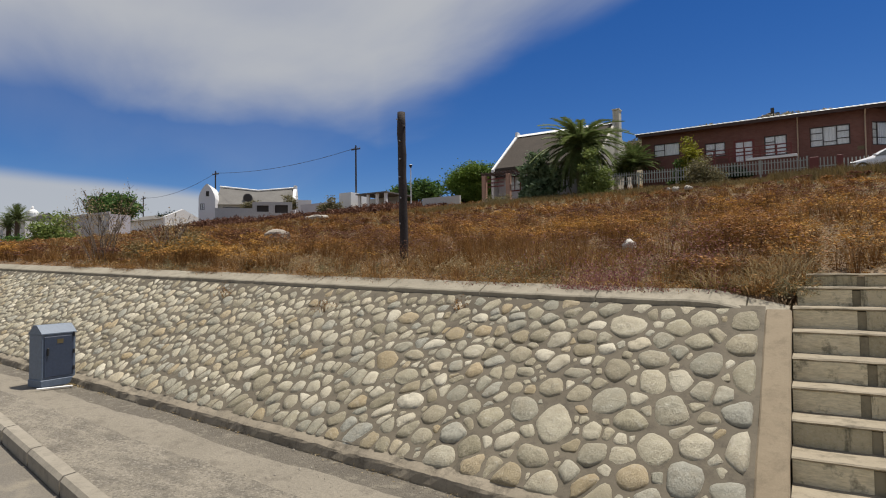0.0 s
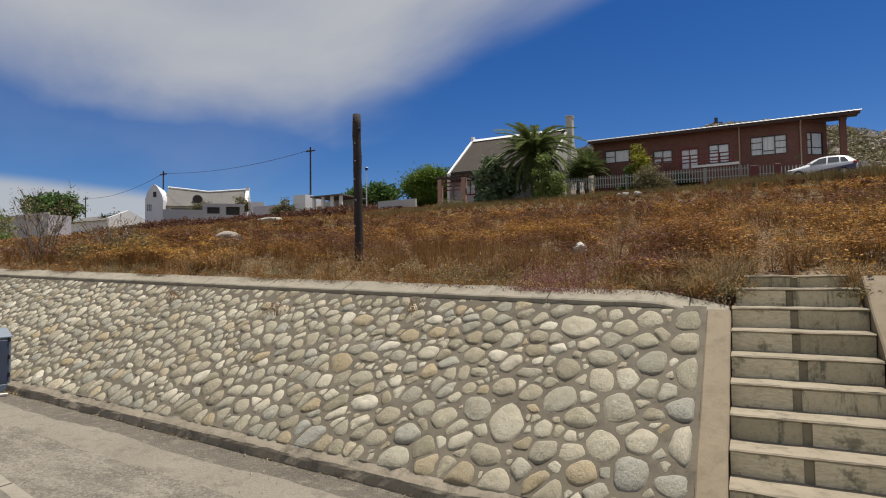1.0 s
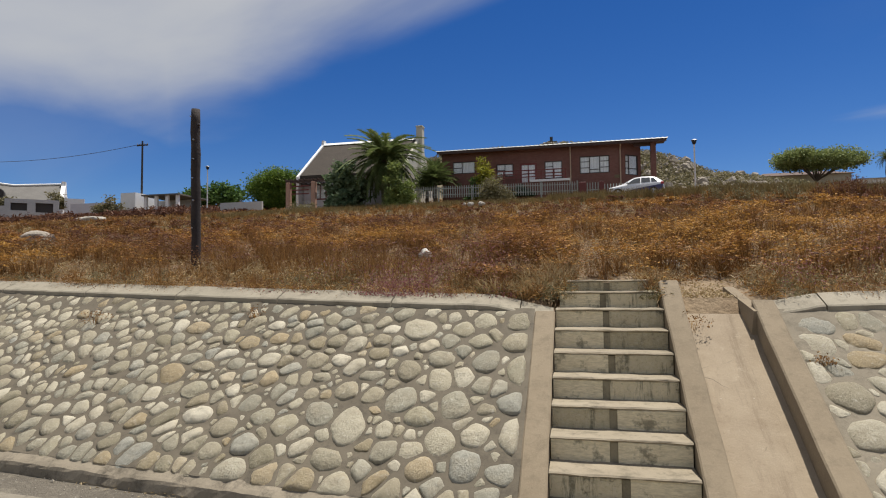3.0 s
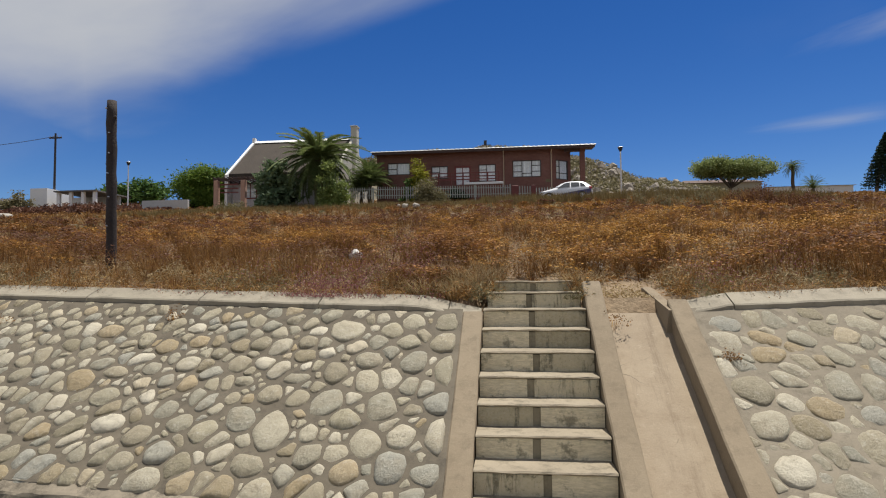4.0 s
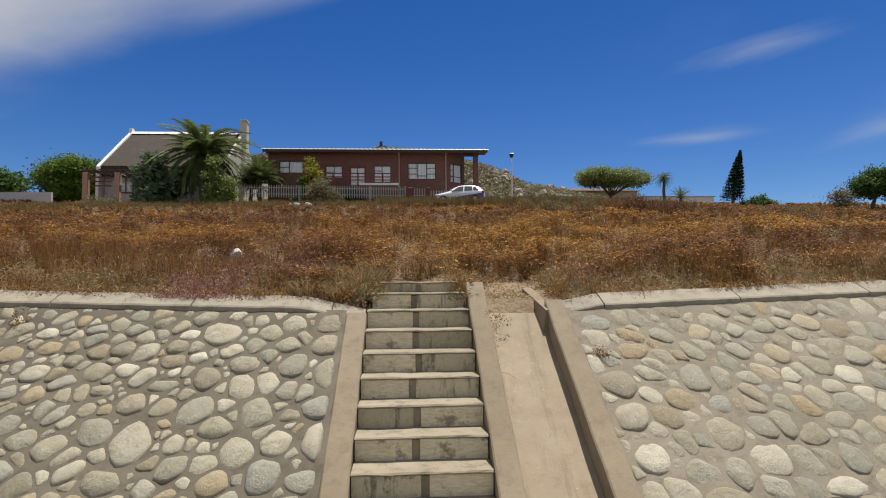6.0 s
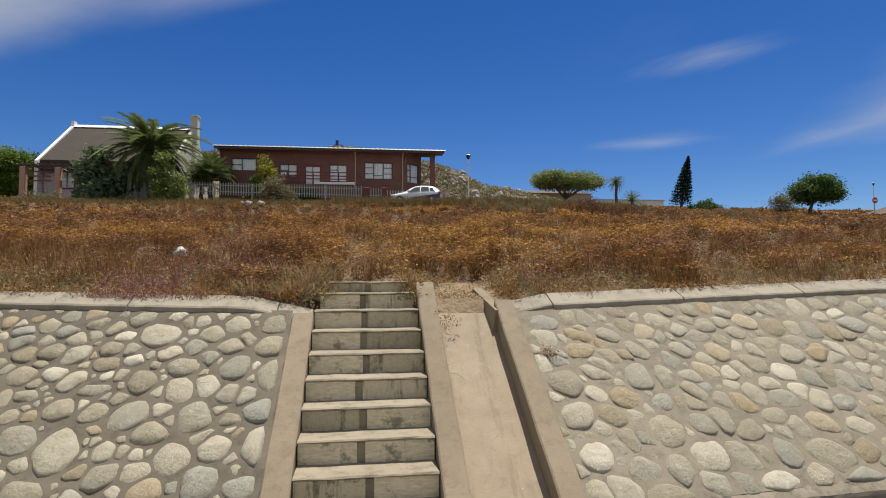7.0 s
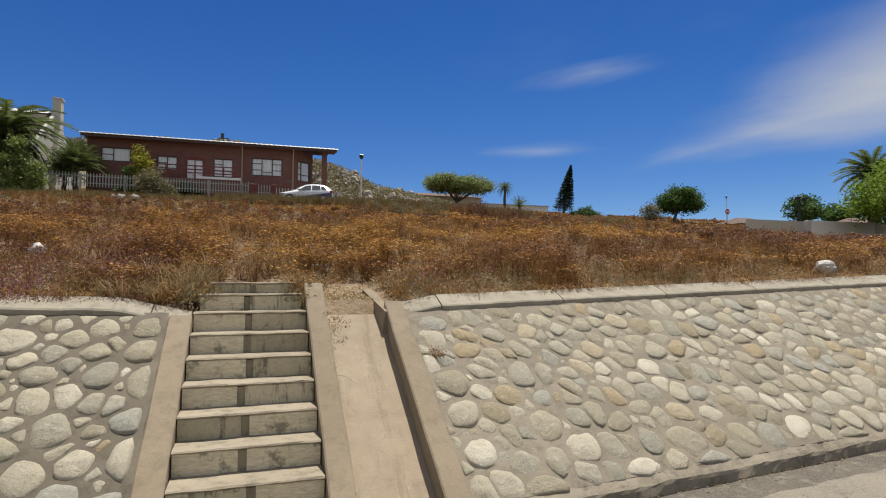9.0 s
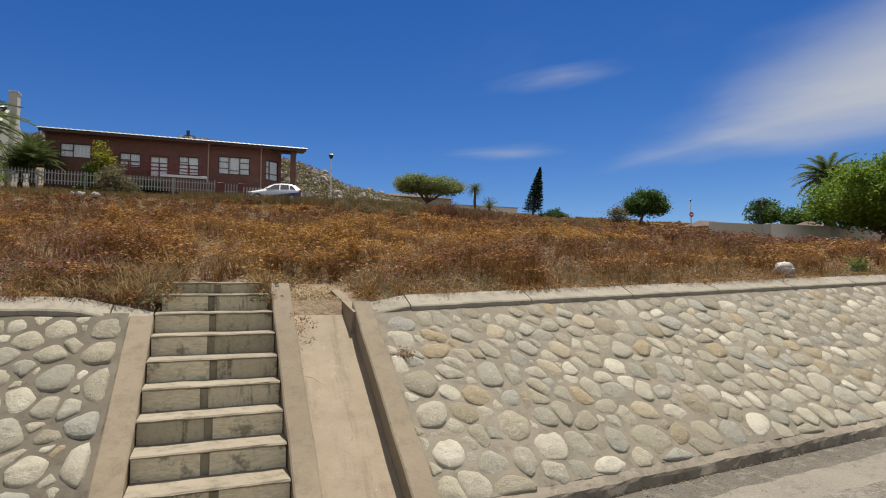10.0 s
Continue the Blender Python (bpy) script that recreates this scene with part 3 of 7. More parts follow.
strip("pavement_band", lambda x: pave_edge(x) - 0.80 - 0.8 * edge(x + 31), lambda x: pave_edge(x) - 0.40 - edge(x), M_SANDY, "pale sandy concrete band of the footway", pave_z, rows=4)
strip("pavement", lambda x: kerb_y(x) + 0.13, lambda x: pave_edge(x) - 0.80 - 0.8 * edge(x + 31), M_PAVE, "worn grey asphalt and concrete footway with grit", pave_z)
strip("pavement_strip", lambda x: pave_edge(x) - 0.40 - edge(x), lambda x: pave_edge(x), M_GRAVEL, "gritty dark asphalt strip along the wall foot", pave_z, rows=4)
strip("road", lambda x: kerb_y(x) - 8.0, lambda x: kerb_y(x) - 0.01, M_ASPHALT, "grey asphalt road beside the kerb", lambda x, y: pave_z(x, kerb_y(x)) - 0.14, category="road")


def build_kerb():
    road_kerb = thing("kerb", (0, 0, 0), "pale concrete kerb stones along the road", "kerb", kind="structure")
    x = -24.0
    while x < 12:
        x2 = x + 0.95
        g = G()
        ya, yb = kerb_y(x), kerb_y(x2)
        za, zb = pave_z(x, ya), pave_z(x2, yb)
        gap, w = 0.012, 0.13
        prof = [(0, -0.3), (0.0, -0.02), (0.03, 0.012), (w, 0.016), (w, -0.3)]
        vs = [(x + gap, ya + p, za + q) for p, q in prof] + [(x2 - gap, yb + p, zb + q) for p, q in prof]
        g.add(vs, [(0, 1, 2, 3, 4), (9, 8, 7, 6, 5)] + [(i, i + 5, (i + 1) % 5 + 5, (i + 1) % 5) for i in range(5)])
        part("kerb_stone", g, M_KERB, road_kerb)
        x = x2


build_kerb()


# ---- the stone-faced bank ----
LEFT = (-26.0, -0.2)
RIGHT = (1.95, 24.0)


def bedding(name, x0, x1, n):
    g = G()
    rows = 40
    for i in range(n + 1):
        x = x0 + (x1 - x0) * i / n
        for r in range(rows + 1):
            v = RUN * r / rows
            h = 0.010 * noise.noise((x * 5, v * 5, 1)) + 0.009 * noise.noise((x * 14, v * 14, 2)) - 0.004 + 0.014 * max(0.0, min(1.0, (v - RUN + 0.3) / 0.2))
            g.v.append(tuple(face_point(x, v, h)))
    w = rows + 1
    for i in range(n):
        for r in range(rows):
            k = i * w + r
            g.f.append((k, k + w, k + w + 1, k + 1))
    return g


def lie(x):
    """The way the masons laid the long axes: leaning more and more along the wall."""
    return float(np.interp(x, (-12, -9, -7, -5, -3, -1, 0, 2, 2.7, 4, 5, 6.5, 8), (2.6, 2.35, 2.0, 1.62, 1.35, 1.25, 1.3, 2.1, 1.95, 1.5, 1.2, 0.9, 0.72)))


def scatter(x0, x1, keys, seed, rmin, rmax, grow):
    """Sites of stones: (x, v, a, b, turn), big ones first, small ones in the gaps left over."""
    rng = random.Random(seed)
    sites = [tuple(k[:5]) for k in keys]
    cell, grid = 0.5, {}

    def put(i, s_):
        grid.setdefault((int(s_[0] // cell), int(s_[1] // cell)), []).append(i)

    for i, s_ in enumerate(sites):
        put(i, s_)

    def free(s_, tight):
        cx, cy = int(s_[0] // cell), int(s_[1] // cell)
        for a in (-1, 0, 1):
            for b in (-1, 0, 1):
                for i in grid.get((cx + a, cy + b), ()):
                    o = sites[i]
                    dx, dy = s_[0] - o[0], s_[1] - o[1]
                    d = math.hypot(dx, dy)
                    if d < 1e-4:
                        return False
                    t = math.atan2(dy, dx)
                    if d < (max(tight, 0.9) if i < len(keys) else tight) * (radius(o, t) + radius(s_, t)):
                        return False
        return True

    area = (x1 - x0) * RUN
    for size, tries, tight in ((1.0, 380, 0.75), (0.85, 340, 0.75), (0.66, 380, 0.77), (0.46, 300, 0.82), (0.28, 110, 0.9)):
        for _ in range(int(area * tries)):
            x, v = rng.uniform(x0 + 0.03, x1 - 0.03), rng.uniform(0.05, RUN - 0.06)
            r = size * rng.uniform(rmin, rmax) * grow(x)
            asp = rng.uniform(0.52, 0.9) if -2.5 < x < 3 else rng.uniform(0.40, 0.68) if x < 0 else rng.uniform(0.5, 0.8)
            s_ = (x, v, r * 1.14, r * asp, rng.gauss(lie(x), 0.32))
            m = 0.75 * r
            if v < 0.3 * r or v > RUN - m or x < x0 + m or x > x1 - m:
                continue
            if free(s_, tight):
                put(len(sites), s_)
                sites.append(s_)
    return sites, grid, cell


def radius(s_, t):
    c, n = math.cos(t - s_[4]), math.sin(t - s_[4])
    return 1.0 / math.sqrt((c / s_[2]) ** 2 + (n / s_[3]) ** 2)


def stone_shape(i, sites, grid, cell, rng, seg, rings, fixed, gap):
    """A cobble: its ellipse, swollen into the free room and pressed flat where neighbours stand."""
    s_ = sites[i]
    cx, cy = int(s_[0] // cell), int(s_[1] // cell)
    near = []
    for a in (-1, 0, 1):
        for b in (-1, 0, 1):
            for j in grid.get((cx + a, cy + b), ()):
                if j != i:
                    o = sites[j]
                    dx, dy = o[0] - s_[0], o[1] - s_[1]
                    d = math.hypot(dx, dy)
                    t = math.atan2(dy, dx)
                    ri, rj = radius(s_, t), radius(o, t)
                    if d < 0.6 and j != i:
                        near.append((t, d * ri / (ri + rj) - gap))
    ph, out = rng.uniform(0, 6.28), []
    lump = [(k, rng.uniform(-w, w), rng.uniform(0, 6.28)) for k, w in ((2, 0.05), (3, 0.075), (4, 0.055), (5, 0.04), (7, 0.03))]
    # broken sides: straight cuts across the outline
    cuts = [(rng.uniform(0, 6.28), rng.uniform(0.78, 1.02)) for _ in range(rng.choice((0, 1, 1, 2, 2, 3)))]
    near.append((math.pi / 2, RUN - 0.05 - s_[1]))
    near.append((-math.pi / 2, s_[1] + 0.015))
    near.append((0.0, -0.235 - s_[0]) if s_[0] < 0 else (math.pi, s_[0] - 1.985))
    for q in range(seg):
        t = 2 * math.pi * q / seg
        r0 = (1.3 if i < fixed else 1.55) * radius(s_, t) * (1 + sum(w * math.cos(k * t + f) for k, w, f in lump))
        acc = r0 ** -8
        for tn, dn in near:
            c = math.cos(t - tn)
            if c > 0.15:
                acc += (max(0.02, dn) / c) ** -8
        r = acc ** (-1 / 8) * rng.uniform(0.975, 1.02)
        for tc, fc in cuts:
            c = math.cos(t - tc)
            if c > 0.3:
                r = min(r, fc * radius(s_, tc) * (1.04 if i < fixed else 1.1) / c)
        out.append((t, r))
    h = min(0.040, 0.27 * math.sqrt(s_[2] * s_[3])) * rng.uniform(0.7, 1.2) * float(np.interp(s_[0], (-6, -2.5, 1.5, 2.2, 8), (0.75, 1.0, 1.0, 0.78, 0.62)))
    tilt = (rng.uniform(-0.07, 0.07), rng.uniform(-0.07, 0.07))
    flat = rng.uniform(2.6, 4.2)
    bumps = [(rng.uniform(0, 6.28), rng.uniform(0.2, 0.75), rng.uniform(-0.16, 0.12)) for _ in range(4)]
    pts, faces = [], []
    for f in {6: (1.0, 0.95, 0.85, 0.69, 0.48, 0.24), 3: (1.0, 0.88, 0.55)}[rings]:
        for t, r in out:
            x, y = f * r * math.cos(t), f * r * math.sin(t)
            z = -0.3 if f == 1.0 else 1 - f ** flat
            z += sum(w * max(0.0, math.cos(t - tb)) * math.exp(-((f - fb) / 0.3) ** 2) for tb, fb, w in bumps) * (f < 0.95)
            knob = 0.2 * noise.noise((x * 16 + 9.1 * i, y * 16, 0)) + 0.12 * noise.noise((x * 40 + 9.1 * i, y * 40, 5)) if f < 1 else 0
            pts.append((x, y, (z + knob) * h + (tilt[0] * x + tilt[1] * y if f < 1 else 0)))
    pts.append((0, 0, h * rng.uniform(0.96, 1.04)))
    n = seg
    for k in range(rings - 1):
        for q in range(n):
            faces.append((k * n + q, k * n + (q + 1) % n, (k + 1) * n + (q + 1) % n, (k + 1) * n + q))
    for q in range(n):
        faces.append(((rings - 1) * n + q, (rings - 1) * n + (q + 1) % n, rings * n))
    return pts, faces


def build_bank(name, x0, x1, keys, seed, rmin, rmax, grow, near_x, label, mortar):
    wall = single(name, bedding(name, x0, x1, int((x1 - x0) * 18)), mortar, label, "retaining wall", kind="structure", smooth=True)
    sites, grid, cell = scatter(x0, x1, keys, seed, rmin, rmax, grow)
    rng = random.Random(seed + 50)
    sink = -0.004 if seed == 1 else -0.007
    order = sorted(range(len(sites)), key=lambda i: abs(sites[i][0] - near_x))
    rest = G()
    for rank, i in enumerate(order):
        s_ = sites[i]
        close = rank < 300
        pts, faces = stone_shape(i, sites, grid, cell, rng, 22 if close else 12, 6 if close else 3, len(keys), 0.008 if seed == 1 else 0.002)
        if close:
            me = bpy.data.meshes.new("stone")
            me.from_pydata([(p[0], SLOPE_Y * p[1] - SLOPE_Z * p[2], SLOPE_Z * p[1] + SLOPE_Y * p[2]) for p in pts], [], faces)
            me.materials.append(M_STONE if seed == 1 else M_STONE_E)
            me.polygons.foreach_set("use_smooth", [True] * len(faces))
            ob = new("stone", me)
            ob.parent = wall
            ob.location = face_point(s_[0], s_[1], sink)
        else:
            rest.add([face_point(s_[0] + p[0], s_[1] + p[1], p[2] + sink) for p in pts], faces)
    me = bpy.data.meshes.new("stones")
    me.from_pydata(rest.v, [], rest.f)
    me.materials.append(M_STONES if seed == 1 else M_STONES_E)
    me.polygons.foreach_set("use_smooth", [True] * len(rest.f))
    ob = part("stones", me, M_STONES, wall, "grey and tan river stones set in mortar")
    ob["kind"] = "stuff"
    # the dark plinth at the foot
    g = G()
    n = int((x1 - x0) * 14)
    prof = [(0.10, -0.35), (-0.098, -0.35), (-0.094, -0.13), (-0.086, -0.075), (-0.078, -0.05), (-0.052, -0.032), (0.02, 0.004)]
    m = len(prof)
    for k in range(n + 1):
        x = x0 + (x1 - x0) * k / n
        p = face_point(x, 0)
        wob = 0.012 * noise.noise((x * 2.3, 7, 0))
        chip = 0.05 * max(0.0, noise.noise((x * 3.1, 4, 9)) - 0.05) + 0.03 * max(0.0, noise.noise((x * 9.7, 2, 9)) - 0.1)
        for q, (a, b) in enumerate(prof):
            r = 0.010 * noise.noise((x * 8, b * 14, q)) + 0.006 * noise.noise((x * 23, b * 30, q))
            g.v.append((x, p.y + a + wob + (r if 0 < q < m - 1 else 0) + (chip if q in (3, 4, 5) else 0), p.z + b + wob * 0.6 + (r * 0.6 if q in (4, 5) else 0) - (chip * 0.8 if q in (4, 5) else 0)))
    for k in range(n):
        for q in range(m - 1):
            a = k * m + q
            g.f.append((a, a + m, a + m + 1, a + 1))
    g.f += [tuple(range(m)), tuple(n * m + q for q in range(m))[::-1]]
    part("plinth", g, M_PLINTH, wall, "dark damp concrete plinth")
    return wall


def coping(wall, x0, x1, step, drop):
    """Cast coping lengths along the top; drop(x) lowers them towards the steps."""
    x = x0
    while x < x1 - 0.05:
        x2 = min(x1, x + step)
        g = G()
        n = 14
        prof = [(-0.03, -0.15), (-0.046, -0.035), (-0.048, -0.01), (-0.05, 0.02), (-0.036, 0.036), (0.19, 0.132), (0.21, 0.127), (0.21, -0.25)]
        for k in range(n + 1):
            xx = x + 0.006 + (x2 - x - 0.012) * k / n
            p = face_point(xx, RUN)
            dz = drop(xx)
            g.v += [(xx, p.y + a - 0.02 * dz + 0.007 * noise.noise((xx * 9, b * 9, 6)), p.z + b - dz + 0.007 * noise.noise((xx * 5, b * 9, 2)) + 0.004 * noise.noise((xx * 19, b * 9, 2))) for a, b in prof]
        m = len(prof)
        for k in range(n):
            for q in range(m):
                a, b = k * m + q, k * m + (q + 1) % m
                g.f.append((a, a + m, b + m, b))
        g.f += [tuple(range(m)), tuple(n * m + q for q in range(m))[::-1]]
        part("coping_stone", g, M_COPING, wall)
        x = x2


# the larger stones: x, height up the face, half length, half width, turn
BIG_W1 = ((-0.29, 1.41, 0.25, 0.12, 1.59), (-0.35, 1.78, 0.17, 0.11, 1.58), (-0.54, 1.87, 0.16, 0.06, 1.66), (-0.58, 1.51, 0.19, 0.13, 1.47), (-0.31, 1.02, 0.15, 0.13, 1.17), (-0.29, 0.66, 0.24, 0.11, 1.68), (-0.56, 0.65, 0.15, 0.11, 1.55), (-0.61, 0.35, 0.17, 0.12, 1.59), (-0.84, 0.56, 0.15, 0.12, 1.62), (-0.78, 0.94, 0.17, 0.14, 1.56), (-0.51, 0.92, 0.08, 0.07, -2.64), (-0.58, 1.2, 0.13, 0.08, 1.64), (-0.76, 1.29, 0.14, 0.1, 1.68), (-0.96, 1.23, 0.17, 0.12, 1.75), (-1.27, 1.33, 0.17, 0.12, 1.87), (-1.25, 0.96, 0.19, 0.14, -2.17), (-1.06, 0.78, 0.14, 0.12, -2.92), (-0.93, 0.29, 0.12, 0.12, 1.06))
BIG_W2 = ((-1.0, 1.5, 0.15, 0.13, -3.1), (-0.82, 1.63, 0.13, 0.08, 1.71), (-0.98, 1.77, 0.14, 0.09, 1.77), (-0.67, 1.78, 0.13, 0.1, -2.03), (-1.31, 1.93, 0.22, 0.18, 1.97), (-0.87, 1.95, 0.14, 0.1, 1.75), (-0.67, 2.09, 0.13, 0.12, 1.79), (-0.34, 2.11, 0.16, 0.12, 1.59), (-1.61, 0.63, 0.28, 0.16, 1.8), (-1.92, 0.74, 0.17, 0.13, 2.2), (-1.38, 0.23, 0.18, 0.07, 1.87), (-0.33, 0.32, 0.14, 0.1, -2.65), (-3.64, 1.07, 0.21, 0.13, 2.51), (-3.26, 0.88, 0.15, 0.11, -2.8), (-3.04, 0.59, 0.16, 0.12, 0.3), (-2.71, 0.5, 0.13, 0.12, 0.2), (-2.44, 0.35, 0.13, 0.12, 0.0), (-2.22, 0.24, 0.13, 0.1, 1.2))
BIG_W3 = ((-1.94, 0.37, 0.16, 0.08, 1.2), (-2.17, 0.58, 0.15, 0.11, 1.2), (-2.41, 0.64, 0.12, 0.09, 0.6), (-2.61, 0.78, 0.11, 0.09, 0.8), (-1.68, 0.28, 0.16, 0.12, 3.0), (-2.69, 0.23, 0.1, 0.1, 2.8), (-3.01, 1.07, 0.1, 0.08, 2.7), (-2.8, 1.12, 0.1, 0.08, 1.4), (-2.58, 1.09, 0.14, 0.08, 1.5), (-2.28, 0.9, 0.13, 0.07, 1.4), (-3.02, 1.26, 0.11, 0.08, 0.4), (-2.7, 1.36, 0.13, 0.11, 0.6), (-3.21, 1.39, 0.15, 0.08, 0.5), (-3.04, 1.59, 0.13, 0.12, 2.3), (-3.56, 1.3, 0.14, 0.09, 0.3), (-3.36, 1.19, 0.15, 0.08, 3.1), (-3.51, 1.8, 0.14, 0.08, 1.5), (-3.14, 1.9, 0.17, 0.09, 1.0))
BIG_W4 = ((-3.78, 1.77, 0.15, 0.13, 2.6), (-2.2, 1.38, 0.12, 0.12, 1.6), (-1.97, 1.41, 0.12, 0.09, 2.7), (-1.8, 1.34, 0.16, 0.1, 1.0), (-2.06, 1.17, 0.11, 0.07, 0.0), (-1.59, 1.23, 0.13, 0.07, 0.2), (-1.77, 1.02, 0.14, 0.1, 3.0), (-1.51, 1.0, 0.12, 0.1, 1.7), (-2.08, 0.95, 0.1, 0.06, 1.3), (-1.7, 2.01, 0.18, 0.06, 1.2), (-2.1, 1.95, 0.11, 0.09, 0.7), (-2.87, 1.88, 0.11, 0.09, 2.5), (-2.74, 1.67, 0.12, 0.1, 2.4), (-2.44, 0.09, 0.16, 0.11, 0.6))
KEYS_L = BIG_W1 + BIG_W2 + BIG_W3 + BIG_W4
BIG_E1 = ((4.49, 0.48, 0.18, 0.09, -3.07), (5.27, 0.2, 0.19, 0.12, -2.52), (5.82, 0.0, 0.19, 0.1, 2.95), (2.55, 0.04, 0.18, 0.1, 3.04), (4.14, 0.01, 0.2, 0.1, -3.08), (4.53, 0.73, 0.19, 0.09, -2.59), (2.19, 0.44, 0.16, 0.13, 1.0), (2.43, 0.81, 0.14, 0.11, 2.1), (2.63, 0.99, 0.15, 0.12, 2.3), (2.48, 1.31, 0.17, 0.08, 2.6), (2.84, 1.24, 0.21, 0.14, 1.4), (2.98, 1.57, 0.19, 0.09, 1.8), (3.07, 1.19, 0.2, 0.09, 1.4), (2.93, 0.92, 0.11, 0.08, 0.7), (2.81, 0.62, 0.18, 0.16, 1.2), (2.49, 0.56, 0.13, 0.07, 1.9), (2.48, 0.28, 0.14, 0.11, 0.1), (2.76, 0.26, 0.15, 0.1, 1.7))
BIG_E2 = ((3.04, 0.35, 0.18, 0.14, 1.7), (3.14, 0.67, 0.13, 0.1, 1.9), (3.3, 0.31, 0.19, 0.1, 1.8), (3.67, 0.32, 0.18, 0.1, 1.7), (4.02, 0.24, 0.19, 0.18, 1.9), (3.47, 0.07, 0.18, 0.08, 3.0), (4.17, 0.55, 0.14, 0.11, 2.4), (3.81, 0.66, 0.14, 0.1, 0.5), (4.44, 1.06, 0.18, 0.09, 1.7), (4.62, 0.22, 0.16, 0.11, 1.6), (4.9, 0.16, 0.15, 0.12, 1.6), (4.77, 0.53, 0.19, 0.13, 1.4), (4.34, 0.25, 0.15, 0.1, 0.9), (3.5, 1.24, 0.16, 0.09, 2.2), (3.36, 2.0, 0.17, 0.12, 2.1), (2.99, 1.93, 0.15, 0.09, 1.8), (3.41, 1.55, 0.13, 0.1, 1.5), (5.84, 0.7, 0.17, 0.12, 1.1))
BIG_E3 = ((5.31, 0.93, 0.23, 0.12, 1.6), (5.36, 1.42, 0.16, 0.07, 1.6), (4.11, 1.73, 0.11, 0.1, 1.3), (3.78, 0.92, 0.17, 0.1, 1.7), (4.01, 0.83, 0.13, 0.12, 1.1), (4.25, 1.15, 0.14, 0.12, 0.8), (5.24, 0.53, 0.14, 0.07, 1.6), (6.11, 0.99, 0.16, 0.11, 1.9), (5.51, 0.49, 0.2, 0.07, 1.5), (2.18, 1.22, 0.2, 0.15, 1.4), (2.15, 0.84, 0.19, 0.14, 1.2), (2.15, 1.8, 0.16, 0.12, 1.6), (2.21, 2.09, 0.16, 0.14, 3.1), (2.43, 1.63, 0.17, 0.12, 2.9))
KEYS_R = BIG_E1 + BIG_E2 + BIG_E3
bank_l = build_bank("wall_west", *LEFT, KEYS_L, 1, 0.105, 0.17, lambda x: 1.0 if x > -3 else 1.02, -0.2, "sloping retaining wall of river stones set in grey mortar", M_MORTAR)
bank_r = build_bank("wall_east", *RIGHT, KEYS_R, 2, 0.13, 0.20, lambda x: 1.0, 2.1, "sloping retaining wall of pale stones set in mortar beside the drain", M_MORTAR_E)
coping(bank_l, LEFT[0], -0.02, 1.35, lambda x: 0.0 if x < -0.62 else 0.13 * (x + 0.62) / 0.6)
coping(bank_r, 1.86, 2.36, 0.5, lambda x: 0.075 * max(0.0, 2.36 - x) / 0.5)
coping(bank_r, 2.36, RIGHT[1], 1.45, lambda x: 0.0)


# ---- steps, cheeks and the drain chute ----
TREAD, RISE = 0.273, 0.1745
STEP0_Y, STEP0_Z = 1.912, 1.3685                # nosing of the first full-width step below the top


def build_steps():
    stair = thing("staircase", (0.5, 0.9, 0.0), "old concrete steps between low concrete cheeks", "steps")
    ox, oy = -0.5, -0.9
    for n in range(-2, 9):
        y, z = STEP0_Y - TREAD * n, STEP0_Z - RISE * n - {-1: 0.015, -2: 0.075}.get(n, 0.0)
        if z < -0.05:
            break
        x0, x1 = (0.0, 1.0) if n >= 0 else (0.03, 0.98) if n == -1 else (0.10, 0.93)
        step = part("step", G().box(x0 + ox, x1 + ox, y + oy + 0.012, y + oy + TREAD + 0.06, z - RISE - 0.05, z - 0.03), M_JOINT, stair)
        rng = random.Random(n + 40)
        joint = 0.48 + rng.uniform(-0.05, 0.05)
        for a, b in ((x0, x0 + joint * (x1 - x0)), (x0 + joint * (x1 - x0), x1)):
            dy = rng.uniform(-0.006, 0.006)
            # a block face with a rough skin, proud of the joint
            part("riser_block", wavy_box(a + (0.03 if a > x0 else 0.004) + ox, b - (0.03 if b < x1 else 0.004) + ox, y + oy + dy, y + oy + 0.05, z - RISE - 0.01, z - 0.017, n * 2 + int(a > 0.2)), M_BOARD if rng.random() < 0.45 else M_RISER, step)
        part("tread", wavy_box(x0 + ox, x1 + ox, y + oy - 0.012, y + oy + TREAD + 0.02, z - 0.021, z, n + 90, 0.006), M_TREAD, step, "worn sandy tread")


def wavy_box(x0, x1, y0, y1, z0, z1, seed, amp=0.005):
    """A cast block with slightly uneven, worn edges."""
    g = G()
    n = 18
    c = 0.010
    prof = [(y0 + c, z0), (y0, z0 + c), (y0, z1 - c), (y0 + c, z1), (y1, z1), (y1, z0)]
    for k in range(n + 1):
        x = x0 + (x1 - x0) * k / n
        for q, (y, z) in enumerate(prof):
            a = amp * (noise.noise((x * 6, seed * 3.7, q * 0.6)) + 0.8 * noise.noise((x * 17, seed * 3.7, q * 0.9)))
            b = amp * noise.noise((x * 6, seed * 3.7 + 50, q * 0.6))
            g.v.append((x, y + (a if q < 4 else 0), z + b))
    m = len(prof)
    for k in range(n):
        for q in range(m):
            a, b = k * m + q, k * m + (q + 1) % m
            g.f.append((a, a + m, b + m, b))
    g.f += [tuple(range(m)), tuple(n * m + q for q in range(m))[::-1]]
    return g


def nose_line(y):
    return STEP0_Z + (y - STEP0_Y) * RISE / TREAD


